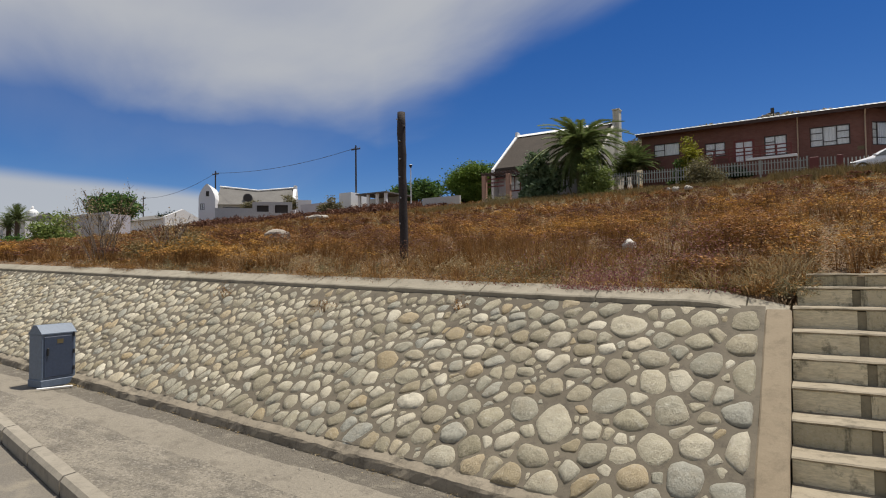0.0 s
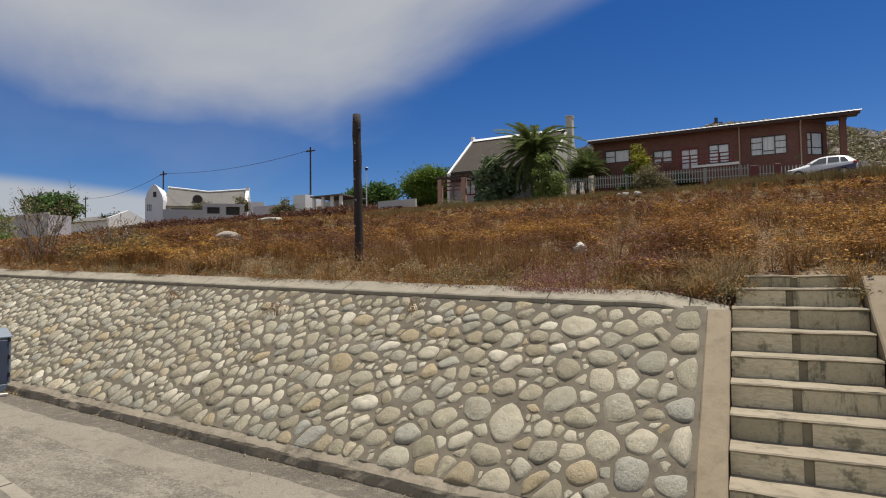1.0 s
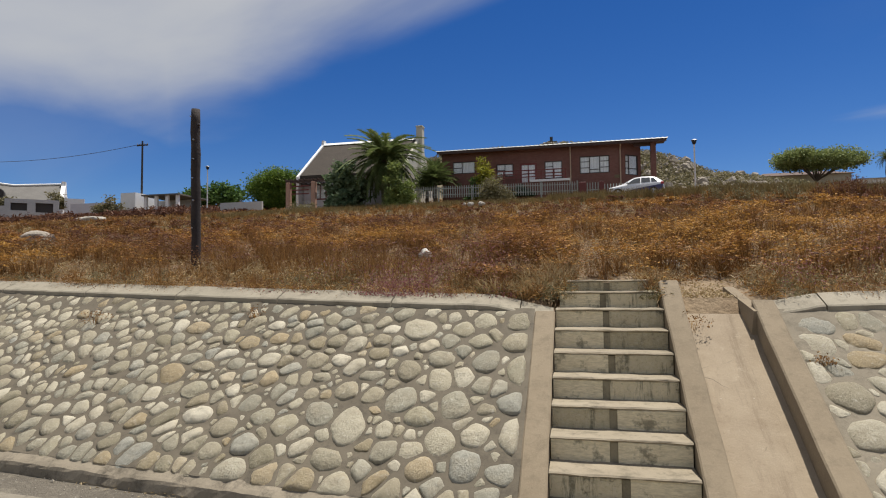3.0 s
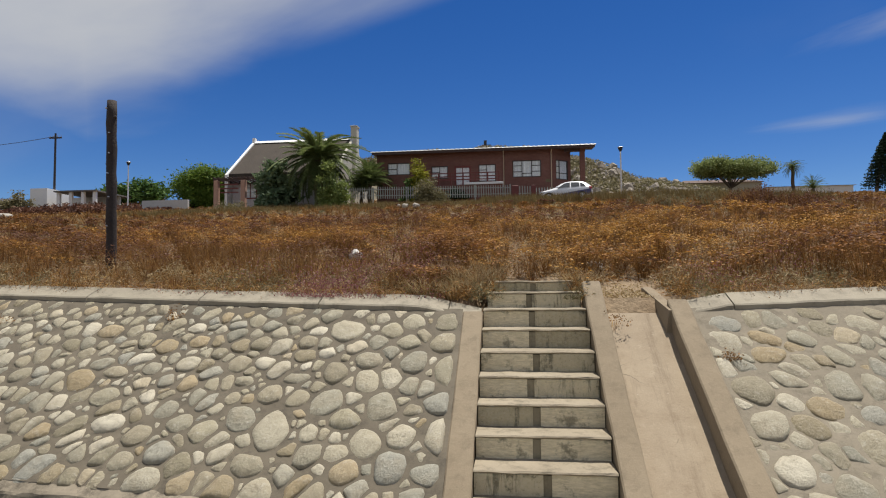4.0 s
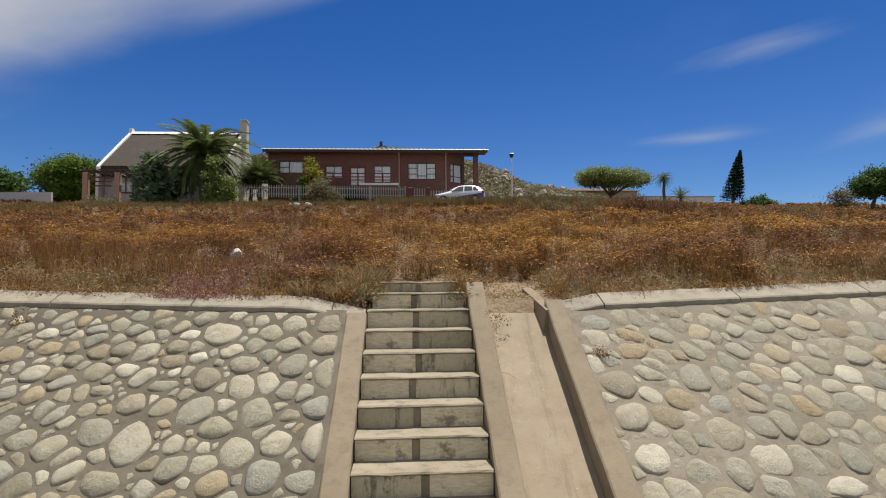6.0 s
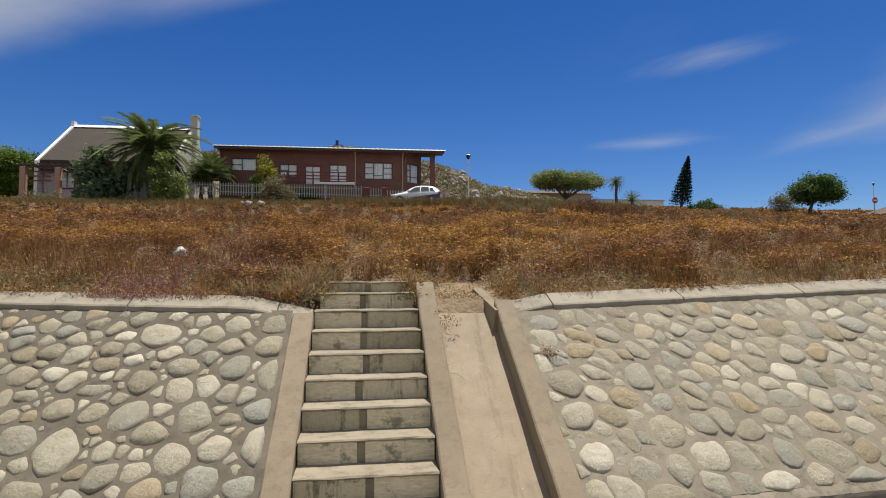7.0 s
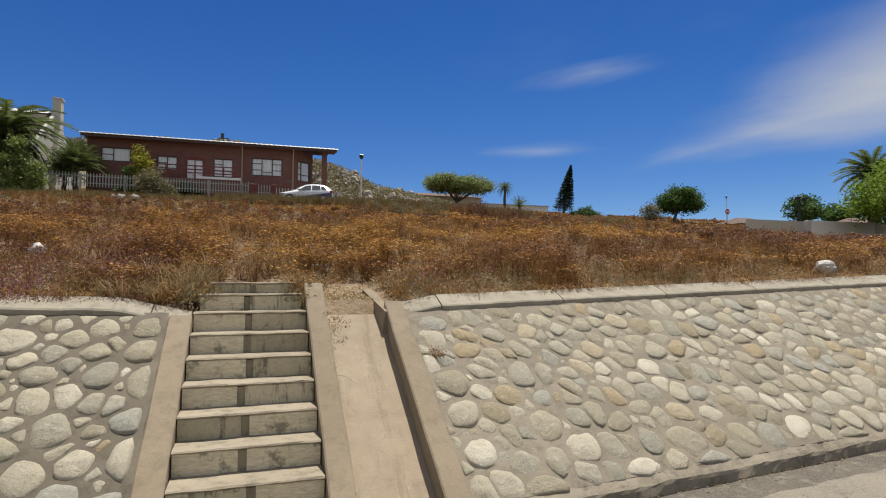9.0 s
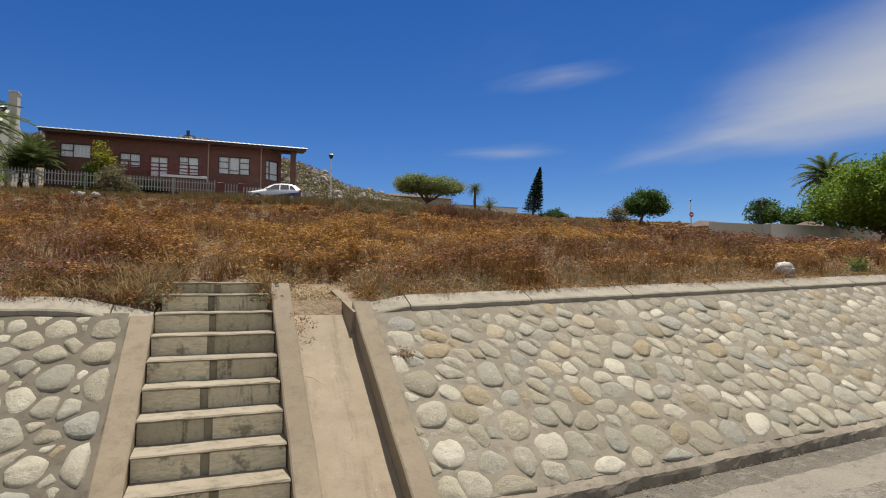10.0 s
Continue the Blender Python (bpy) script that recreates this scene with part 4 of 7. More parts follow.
def ramp_beam(name, x0, x1, y0, y1, lift, depth, material, label, category, seed=0, crown=0.012, ends=None):
    """A sloping beam that follows the nosings, with rounded arrises and a slightly wavy top."""
    g = G()
    n = 24
    for k in range(n + 1):
        y = y0 + (y1 - y0) * k / n
        z = nose_line(y) + lift
        if ends:
            z += ends(y)
        wx = 0.006 * noise.noise((y * 3, seed, 0))
        wz = 0.006 * noise.noise((y * 3, seed, 4))
        g.v += [(x0 + wx, y, z - depth), (x0 + wx, y, z - crown + wz), (x0 + crown + wx, y, z + wz), (x1 - crown + wx, y, z + wz), (x1 + wx, y, z - crown + wz), (x1 + wx, y, z - depth)]
    for k in range(n):
        for q in range(6):
            a, b = k * 6 + q, k * 6 + (q + 1) % 6
            g.f.append((a, a + 6, b + 6, b))
    g.f += [tuple(range(6)), tuple(n * 6 + q for q in range(6))[::-1]]
    return single(name, g, material, label, category, kind="structure", smooth=False)


build_steps()
ramp_beam("trim_west", -0.2, -0.006, -0.12, 1.88, 0.0, 0.4, M_CHEEK, "flat sandy concrete cheek beside the steps", "stair cheek", 1)
ramp_beam("trim_middle", 1.006, 1.19, -0.12, 2.28, 0.03, 0.45, M_CHEEK, "raised concrete cheek between steps and drain chute", "stair cheek", 2)
ramp_beam("drain_chute", 1.19, 1.80, -0.12, 2.2, -0.155, 0.25, M_CHUTE, "smooth sandy concrete storm-water chute", "drain", 3, 0.003)
ramp_beam("trim_east", 1.768, 1.955, -0.12, 1.95, 0.06, 0.45, M_CHEEK, "raised concrete edge of the drain chute", "drain edge", 4)
single("drain_wall", G().add([(1.70, 1.80, 1.0), (1.80, 1.80, 1.0), (1.74, 2.55, 1.2), (1.62, 2.55, 1.2), (1.75, 1.80, 1.355), (1.84, 1.80, 1.355), (1.76, 2.55, 1.56), (1.66, 2.55, 1.56)], [(3, 2, 1, 0), (4, 5, 6, 7), (0, 1, 5, 4), (1, 2, 6, 5), (2, 3, 7, 6), (3, 0, 4, 7)]), M_CHEEK, "thin concrete lip at the head of the chute", "drain edge", kind="structure")


# ---- plants ----
def leaves(centres, size, rng, flat=0.35, wide=0.45):
    """A kite-shaped leaf of two triangles at each centre, turned at random."""
    n = len(centres)
    a = rng.normal(size=(n, 3))
    a[:, 2] *= flat + 0.3
    a /= np.linalg.norm(a, axis=1)[:, None]
    b = np.cross(a, rng.normal(size=(n, 3)))
    b /= np.linalg.norm(b, axis=1)[:, None]
    s_ = np.broadcast_to(np.asarray(size, float).reshape(-1, 1), (n, 1))
    v = np.stack([centres - a * s_, centres + b * s_ * wide, centres + a * s_, centres - b * s_ * wide], 1).reshape(-1, 3)
    k = 4 * np.arange(n)[:, None]
    f = np.concatenate([k + np.array([[0, 1, 2]]), k + np.array([[0, 2, 3]])], 1).reshape(-1, 3)
    return v, f


def crown_points(rng, radii, clumps, per, spread, under=0.35, shell=0.55):
    """Leaf places: clumps about the outside of a squashed ball, with gaps between them."""
    lobes = 9
    ld = rng.normal(size=(lobes, 3))
    ld /= np.linalg.norm(ld, axis=1)[:, None]
    ld[:, 2] = np.where(ld[:, 2] < 0, ld[:, 2] * under, ld[:, 2])
    lr = rng.uniform(0.36, 0.58, lobes)
    lc = ld * (0.98 - lr)[:, None] * rng.uniform(0.85, 1.1, (lobes, 1))
    d = rng.normal(size=(clumps, 3))
    d /= np.linalg.norm(d, axis=1)[:, None]
    pick = rng.integers(0, lobes, clumps)
    r = shell + (1 - shell) * rng.random((clumps, 1)) ** 0.6
    c = lc[pick] + d * r * lr[pick][:, None]
    c[:, 2] = np.where(c[:, 2] < 0, c[:, 2] * under, c[:, 2])
    c = c * np.asarray(radii)
    p = np.repeat(c, per, 0) + rng.normal(size=(clumps * per, 3)) * spread * np.array([1, 1, 0.65])
    return c, p


def tree(name, place, trunk_h, radii, label, material, seed, clumps=60, per=45, leaf=0.22, spread=0.5, trunk_r=0.18, lean=(0, 0), bark=None, under=0.35, group="", fork_at=0.75):
    rng = np.random.default_rng(seed)
    t = thing(name, place, label, "tree", group)
    c, p = crown_points(rng, radii, clumps, per, spread, under)
    top = np.array([lean[0], lean[1], trunk_h + radii[2] * 0.35])
    v, f = leaves(p + top, leaf * (0.7 + 0.6 * rng.random(len(p))), rng)
    g = G()
    fork = Vector((lean[0] * 0.6, lean[1] * 0.6, trunk_h * fork_at))
    g.tube([(0, 0, -0.3), (lean[0] * 0.2, lean[1] * 0.2, trunk_h * 0.35), fork], [trunk_r * 1.3, trunk_r, trunk_r * 0.8], 8) if fork_at > 0.5 else g.tube([(0, 0, -0.3), fork * 0.5, fork], [trunk_r * 1.3, trunk_r, trunk_r * 0.8], 8)
    for q in c[:: max(1, clumps // 14)]:
        e = Vector(tuple(q * 0.9 + top))
        m = fork.lerp(e, 0.5) + Vector((0, 0, 0.12 * radii[2]))
        g.tube([fork, m, e], [trunk_r * 0.5, trunk_r * 0.3, trunk_r * 0.1], 5)
    part("trunk", g, bark or M_BARK, t, smooth=True)
    part("crown", tri_mesh("crown", v, f, material), material, t)
    return t


def bush(name, place, radii, label, material, seed, clumps=30, per=40, leaf=0.09, spread=0.2, category="bush"):
    rng = np.random.default_rng(seed)
    c, p = crown_points(rng, radii, clumps, per, spread, 0.1, 0.35)
    p[:, 2] = np.maximum(p[:, 2], -0.05)
    v, f = leaves(p, leaf * (0.7 + 0.6 * rng.random(len(p))), rng)
    t = thing(name, place, label, category)
    part("foliage", tri_mesh("foliage", v, f, material), material, t)
    for q in c[:: max(1, clumps // 6)][:6]:
        e = Vector((float(q[0]), float(q[1]), max(0.1, float(q[2])))) * 0.9
        r = 0.012 * (radii[0] + radii[2]) / 2
        part("stem", G().tube([Vector((e.x * 0.12, e.y * 0.12, -0.1)), Vector((e.x * 0.45, e.y * 0.45, e.z * 0.6)), e], [r * 1.6, r, r * 0.4], 5, False), M_BARK, t)
    return t


def frond_mesh(length, droop, leaflets, width, rng):
    """A feather leaf that arches out along +x."""
    g = G()
    pts = []
    for k in range(9):
        u = k / 8
        pts.append(Vector((length * u * (1 - 0.12 * u), 0, length * (0.42 * u - droop * u * u))))
    g.tube(pts, [0.045 * (1 - 0.85 * k / 8) for k in range(9)], 4)
    for k in range(leaflets):
        u = 0.12 + 0.86 * k / leaflets
        i = min(7, int(u * 8))
        p = pts[i].lerp(pts[i + 1], u * 8 - i)
        ln = width * (0.45 + 0.55 * math.sin(math.pi * min(1, u * 1.05))) * rng.uniform(0.85, 1.1)
        for s_ in (-1, 1):
            tip = p + Vector((ln * 0.55, s_ * ln * 0.75, -ln * rng.uniform(0.15, 0.5)))
            w = 0.034 * length / 3
            g.add([p + Vector((-w, 0, 0)), p + Vector((w, 0, 0)), tip], [(0, 1, 2)])
    return g


def palm(name, place, trunk_h, trunk_r, length, count, label, seed, droop=(0.35, 0.75), lift=(-25, 75), leaflets=26, width=0.55):
    rng = random.Random(seed)
    t = thing(name, place, label, "palm tree")
    g = G()
    n = 10
    g.tube([(0.04 * math.sin(k), 0, -0.3 + (trunk_h + 0.3) * k / n) for k in range(n + 1)], [trunk_r * (1.15 - 0.2 * k / n + 0.06 * (k % 2)) for k in range(n + 1)], 10)
    part("trunk", g, M_PALMTRUNK, t)
    kinds = [frond_mesh(length * rng.uniform(0.85, 1.1), rng.uniform(*droop), leaflets, width * length / 3, rng).mesh("frond", M_PALM) for _ in range(5)]
    for k in range(count):
        ob = part("frond", rng.choice(kinds), M_PALM, t)
        up = lift[0] + (lift[1] - lift[0]) * (k / count) ** 0.8
        ob.matrix_local = pose(0, 0, trunk_h, 0, -up + rng.uniform(-8, 8), k * 137.5 + rng.uniform(-10, 10))
    return t


# ---- the field of dry scrub ----
def scatter_field(rng, n, r0, r1, keep):
    """Places on the field, denser near the steps, as (x, y, z, r)."""
    r = r0 * (r1 / r0) ** rng.random(n)
    az = np.radians(rng.uniform(-74, 64, n))
    x, y = 0.3 + r * np.sin(az), -3.9 + r * np.cos(az)
    out = []
    for a, b, c in zip(x, y, r):
        if b > 2.12 + off(a)[0] and keep(a, b):
            out.append((a, b, field_z(a, b), c))
    return np.array(out)


def patch(x, y, s_, k):
    return noise.noise((x * s_, y * s_, k))


def not_path(x, y):
    """The bare trodden patch at the head of the steps and drain."""
    if 0.15 < x < 0.9 and y < 3.5 + 0.3 * math.sin(9 * x):
        return False
    if -6.35 < x < -5.5 and 3.4 < y < 4.5:
        return False
    return not (1.2 < x < 1.85 and y < 2.9)


def fan(rng, centres, per, height, rad, width):
    """Clumps of arching blades, two segments each; returns verts, faces and the tips."""
    n = len(centres) * per
    base = np.repeat(centres[:, :3], per, 0)
    a = rng.uniform(0, 2 * np.pi, n)
    u = np.sqrt(rng.random(n))
    hh = np.repeat(height, per) * rng.uniform(0.6, 1.1, n)
    rr = np.repeat(rad, per) * u
    dirs = np.stack([np.cos(a), np.sin(a), np.zeros(n)], 1)
    p0 = base + dirs * (0.25 * rr)[:, None] - np.array([0, 0, 0.03])
    p1 = base + dirs * (0.6 * rr)[:, None] + np.stack([np.zeros(n), np.zeros(n), 0.62 * hh], 1)
    p2 = base + dirs * (1.15 * rr)[:, None] + np.stack([np.zeros(n), np.zeros(n), hh * (1 - 0.3 * u * rng.random(n))], 1)
    p2 += rng.normal(size=(n, 3)) * 0.03
    w = np.repeat(width, per)[:, None] * np.stack([-np.sin(a + 0.8), np.cos(a + 0.8), np.zeros(n)], 1)
    v = np.stack([p0 - w, p0 + w, p1 - w * 0.8, p1 + w * 0.8, p2], 1).reshape(-1, 3)
    k = 5 * np.arange(n)[:, None]
    f = np.concatenate([k + np.array([[0, 1, 3]]), k + np.array([[0, 3, 2]]), k + np.array([[2, 3, 4]])], 1).reshape(-1, 3)
    return v, f, p2


def bouquet(rng, places, per, height, rad, width):
    """Shrubs of stiff stems that rise from one root and spread to a level, slightly domed top."""
    n = len(places) * per
    base = np.repeat(places[:, :3], per, 0)
    a, u = rng.uniform(0, 2 * np.pi, n), np.sqrt(rng.random(n))
    hh, rr = np.repeat(height, per), np.repeat(rad, per)
    dirs = np.stack([np.cos(a), np.sin(a), np.zeros(n)], 1)
    up = np.stack([np.zeros(n), np.zeros(n), hh], 1)
    lean = np.repeat(rng.normal(size=(len(places), 3)) * np.array([0.05, 0.05, 0]), per, 0)
    p0 = base + dirs * (0.18 * rr * u)[:, None] - np.array([0, 0, 0.04])
    p1 = base + dirs * (0.62 * rr * u)[:, None] + up * 0.5 + lean * 0.5
    p2 = base + dirs * (1.1 * rr * u)[:, None] + up * (rng.uniform(0.86, 1.06, n) - 0.16 * u * u)[:, None] + lean
    p2 -= up * (0.45 * (rng.random(n) < 0.16) * rng.random(n))[:, None]
    w = np.repeat(width, per)[:, None] * np.stack([-np.sin(a + 0.8), np.cos(a + 0.8), np.zeros(n)], 1)
    v = np.stack([p0 - w, p0 + w, p1 - w * 0.8, p1 + w * 0.8, p2], 1).reshape(-1, 3)
    k = 5 * np.arange(n)[:, None]
    return v, np.concatenate([k + np.array([[0, 1, 3]]), k + np.array([[0, 3, 2]]), k + np.array([[2, 3, 4]])], 1).reshape(-1, 3), p2


def umbels(tips, size, rng):
    """Flat, level flower heads: a small kite lying at each tip."""
    n = len(tips)
    a = rng.uniform(0, 2 * np.pi, n)
    t = rng.normal(size=(n, 2)) * 0.22
    u = np.stack([np.cos(a), np.sin(a), t[:, 0]], 1)
    w = np.stack([-np.sin(a), np.cos(a), t[:, 1]], 1)
    s_ = np.broadcast_to(np.asarray(size, float).reshape(-1, 1), (n, 1))
    v = np.stack([tips - u * s_, tips + w * s_ * 0.7, tips + u * s_, tips - w * s_ * 0.7], 1).reshape(-1, 3)
    k = 4 * np.arange(n)[:, None]
    return v, np.concatenate([k + np.array([[0, 1, 2]]), k + np.array([[0, 2, 3]])], 1).reshape(-1, 3)


def stuff(name, verts_faces, material, label, category="scrub"):
    single(name, tri_mesh(name, verts_faces[0], verts_faces[1], material), material, label, category, kind="stuff")


def fuzz(rng, places, per, rad, height, size, wide=0.12, up=1.0):
    """Short fine twigs at all angles, filling a low dome at each place."""
    k = len(places)
    d = rng.normal(size=(k * per, 3))
    d /= np.linalg.norm(d, axis=1)[:, None]
    d[:, 2] = np.abs(d[:, 2])
    d *= 0.3 + 0.7 * rng.random((k * per, 1)) ** 0.6
    r, h = np.repeat(rad, per), np.repeat(height, per)
    cen = np.repeat(places[:, :3], per, 0) + d * np.stack([r, r, h], 1)
    grow = np.maximum(1, np.repeat(places[:, 3], per) / 12)
    return leaves(cen, size * grow * rng.uniform(0.5, 1.4, k * per), rng, up, wide)


def build_edge_shrubs():
    """Darker, taller shrubs where the slope meets the houses."""
    rng = np.random.default_rng(19)
    rows = ((9.5, 20.8, 0.75, 1.0, M_MAROON), (10.3, 21.6, 0.85, 0.9, M_MAROON), (11.2, 22.0, 0.6, 0.8, M_MAROON), (8.6, 22.8, 0.65, 1.0, M_OLIVE), (7.8, 24.5, 0.6, 0.9, M_OLIVE), (6.6, 26.5, 0.55, 0.9, M_OLIVE), (12.2, 21.5, 0.55, 0.7, M_MAROON), (18.2, 23.5, 0.6, 1.2, M_OLIVE), (19.6, 24.5, 0.5, 1.0, M_OLIVE))
    for x, y, hh, rr, mat in rows:
        z, hh = field_z(x, y), hh * 1.35
        pl = np.array([(x + rng.normal(0, 0.4) * rr, y + rng.normal(0, 0.5) * rr, z, 20.0) for _ in range(9)])
        t = thing("field_shrub", (0, 0, 0), "dark dry reddish shrub on the crest of the slope" if mat is M_MAROON else "grey-green wiry shrub on the crest of the slope", "shrub", "shrubs on the crest")
        v, f, tips = fan(rng, pl, 40, hh * rng.uniform(0.7, 1.1, 9), rr * rng.uniform(0.3, 0.5, 9), np.full(9, 0.008))
        part("stalk", tri_mesh("stalk", v, f, M_BROWNVEG), M_BROWNVEG, t)
        part("foliage", tri_mesh("foliage", *fuzz(rng, pl, 260, rr * rng.uniform(0.35, 0.55, 9), hh * rng.uniform(0.8, 1.05, 9), 0.028, 0.3), mat), mat, t)


def build_scrub():
    rng = np.random.default_rng(11)

    def behind(x, y):
        return y - 2.12 - off(x)[0]

    def band(x):
        """How deep the low mat behind the coping is."""
        return 0.75 if x < 0.2 else 0.35

    # shrubs with level flower heads, in drifts of gold and rust
    def shrubs(x, y):
        d = behind(x, y)
        edge_ = band(x) * (0.9 + 1.1 * patch(x, y, 0.8, 7))
        return not_path(x, y) and d > edge_ and patch(x, y, 0.9, 1) > -0.24

    pl = scatter_field(rng, 11500, 6.2, 115.0, shrubs)
    k = len(pl)
    drift = np.array([patch(a * 0.5, b, 0.33, 3) for a, b, *_ in pl]) + rng.normal(0, 0.10, k)
    h = (0.27 + 0.19 * rng.random(k)) * (1 + 0.9 * np.array([patch(a, b, 0.8, 2) for a, b, *_ in pl]))
    rad = rng.uniform(0.13, 0.30, k)
    per = 22
    v, f, tips = bouquet(rng, pl, per, h, rad, 0.0030 * np.maximum(1, pl[:, 3] / 10))
    stuff("brown_scrub", (v, f), M_BROWNVEG, "dense dry rust-brown shrubs over the slope")
    stuff("shrub_twigs", fuzz(rng, pl, 26, rad * 1.0, h * 0.8, 0.026, 0.16, 0.9), M_TWIG, "fine dry brown twigs of the shrubs")
    r22, dr = np.repeat(pl[:, 3], per), np.repeat(drift + 0.05 - 0.03 * np.maximum(0, pl[:, 3] - 11.5), per)
    for name, mat, sel, label in (("golden_heads", M_GOLD, dr > 0.10, "level golden flower heads gone dry"),
                                  ("rust_heads", M_HEADS, (dr <= 0.10) & (dr > -0.08), "level rusty flower heads gone dry"),
                                  ("dark_heads", M_MAROON, (dr <= -0.08) & (dr > -0.30), "withered dark red flower heads")):
        tp, rr = tips[sel], r22[sel]
        tp = np.repeat(tp, 3, 0) + rng.normal(size=(3 * len(tp), 3)) * np.array([0.024, 0.024, 0.006]) * np.maximum(1, np.repeat(rr, 3) / 12)[:, None]
        stuff(name, umbels(tp, 0.0175 * np.maximum(1, np.repeat(rr, 3) / 11) * rng.uniform(0.6, 1.4, len(tp)), rng), mat, label)
    # the dark tangle at the foot of the shrubs
    pl = scatter_field(rng, 13500, 6.0, 120.0, lambda x, y: not_path(x, y) and behind(x, y) > 0.1)
    k = len(pl)
    stuff("twig_litter", fuzz(rng, pl, 22, rng.uniform(0.14, 0.26, k), rng.uniform(0.07, 0.16, k), 0.03, 0.18, 0.2), M_BROWNVEG, "dark tangle of dead twigs under the shrubs")
    # coarse scrub towards the crest
    pl = scatter_field(rng, 3800, 50.0, 150.0, lambda x, y: True)
    k = len(pl)
    stuff("crest_scrub", fuzz(rng, pl, 26, rng.uniform(0.4, 0.8, k), rng.uniform(0.25, 0.6, k), 0.03, 0.3, 0.5), M_BROWNVEG, "brown scrub along the crest of the slope")
    # pale and olive drifts between them
    pl = scatter_field(rng, 6000, 6.0, 70.0, lambda x, y: not_path(x, y) and behind(x, y) > 0.4 and patch(x * 0.6, y, 0.36, 5) > -0.05)
    k = len(pl)
    stuff("straw_scrub", fuzz(rng, pl, 46, rng.uniform(0.15, 0.3, k), rng.uniform(0.14, 0.3, k), 0.028, 0.18, 0.6), M_STRAW, "low drifts of straw-coloured dry grass", "grass")
    pl = scatter_field(rng, 3000, 6.0, 90.0, lambda x, y: not_path(x, y) and behind(x, y) > 0.4 and patch(x * 0.6, y, 0.3, 14) > (0.12 if y < 14 else -0.08))
    k = len(pl)
    stuff("olive_scrub", fuzz(rng, pl, 46, rng.uniform(0.15, 0.3, k), rng.uniform(0.14, 0.34, k), 0.026, 0.2, 0.6), M_OLIVE, "grey-green scrub among the brown shrubs")
    # high scrub on the rise below the white houses
    gx, gy = rng.uniform(-92, -36, 2600), rng.uniform(50, 60, 2600)
    pl = np.array([(a, b, field_z(a, b), 70.0) for a, b in zip(gx, gy)])
    k = len(pl)
    stuff("bank_scrub", fuzz(rng, pl, 30, rng.uniform(0.5, 1.0, k), rng.uniform(0.7, 1.6, k) * (0.75 + 0.7 * np.array([patch(a, b, 0.12, 6) for a, b in zip(pl[:, 0], pl[:, 1])])), 0.05, 0.25, 0.6), M_MAROON, "dark reddish scrub on the rise below the white houses")
    # taller dull grass along the crest before the houses
    gx, gy = rng.uniform(-30, 21, 5200), 41.6 - 6.0 * rng.random(5200) ** 1.4
    pl = np.array([(a, b, field_z(a, b), 40.0) for a, b in zip(gx, gy) if patch(a, b, 0.3, 23) > -0.3])
    k = len(pl)
    v, f, tips = fan(rng, pl, 14, rng.uniform(0.3, 0.8, k) * (0.8 + 0.5 * (pl[:, 0] > -2)), rng.uniform(0.15, 0.4, k), np.full(k, 0.012))
    stuff("crest_grass", (v, f), M_DULL, "tall dull olive-brown grass below the fence", "grass")
    # low mat right behind the coping: straw, grey-green, dark stems
    mats = (("straw_mat", M_STRAW, 3000, 0.0, 1.3, 9, 0.02, (0.08, 0.2), "low dry straw mat along the wall top"),
            ("olive_mat", M_OLIVE, 3400, 0.0, 1.2, 12, -0.12, (0.08, 0.24), "low grey-green scrub along the wall top"),
            ("brown_mat", M_TWIG, 2600, 0.0, 1.2, 17, -0.2, (0.1, 0.26), "low brown twiggy scrub along the wall top"))
    for name, mat, n, ya, yb, key, cut, hs, label in mats:
        pl = scatter_field(rng, n, 5.7, 16.0, lambda x, y: not_path(x, y) and ya < behind(x, y) < yb * (1.0 if x < 0.2 else 0.6) and patch(x, y, 0.9, key) > cut)
        k = len(pl)
        stuff(name, fuzz(rng, pl, 70, rng.uniform(0.1, 0.2, k), rng.uniform(*hs, k), 0.022, 0.18, 0.6), mat, label)
    # upright dark stems in the mat
    pl = scatter_field(rng, 1500, 5.8, 16.0, lambda x, y: not_path(x, y) and 0.05 < behind(x, y) < (1.3 if x < 0.2 else 0.7))
    k = len(pl)
    v, f, tips = fan(rng, pl, 26, rng.uniform(0.14, 0.34, k), rng.uniform(0.1, 0.22, k), np.full(k, 0.0024))
    stuff("stem_tufts", (v, f), M_BROWNVEG, "dark wiry stems behind the coping")
    # tufts at the head of the steps
    c = np.array([(-0.62, 2.25), (-0.48, 2.32), (-0.33, 2.22), (-0.2, 2.3), (-0.1, 2.45), (-0.28, 2.5), (-0.05, 2.65), (0.02, 2.85), (-0.5, 2.6), (-0.15, 2.8), (1.02, 2.55), (1.08, 2.75), (0.98, 2.95), (-0.75, 2.4), (0.05, 3.1)])
    pl = np.array([(a, b, field_z(a, b), 6.5) for a, b in c])
    k = len(pl)
    tall = np.where((pl[:, 1] > 2.42) & (pl[:, 0] < 0.1), 0.46, 0.27) * rng.uniform(0.8, 1.15, k)
    v, f, tips = fan(rng, pl, 70, tall * 0.85, rng.uniform(0.2, 0.3, k), np.full(k, 0.0045))
    stuff("corner_tuft", (v, f), M_STRAW, "arching dry grass tufts at the head of the steps", "grass")
    stuff("corner_twigs", fuzz(rng, pl, 260, np.full(k, 0.2), tall * 0.85, 0.022, 0.18, 0.6), M_BROWNVEG, "dark dry twigs at the head of the steps")
    # strands that hang over the coping
    n = 4400
    x = rng.uniform(-14, 11, n)
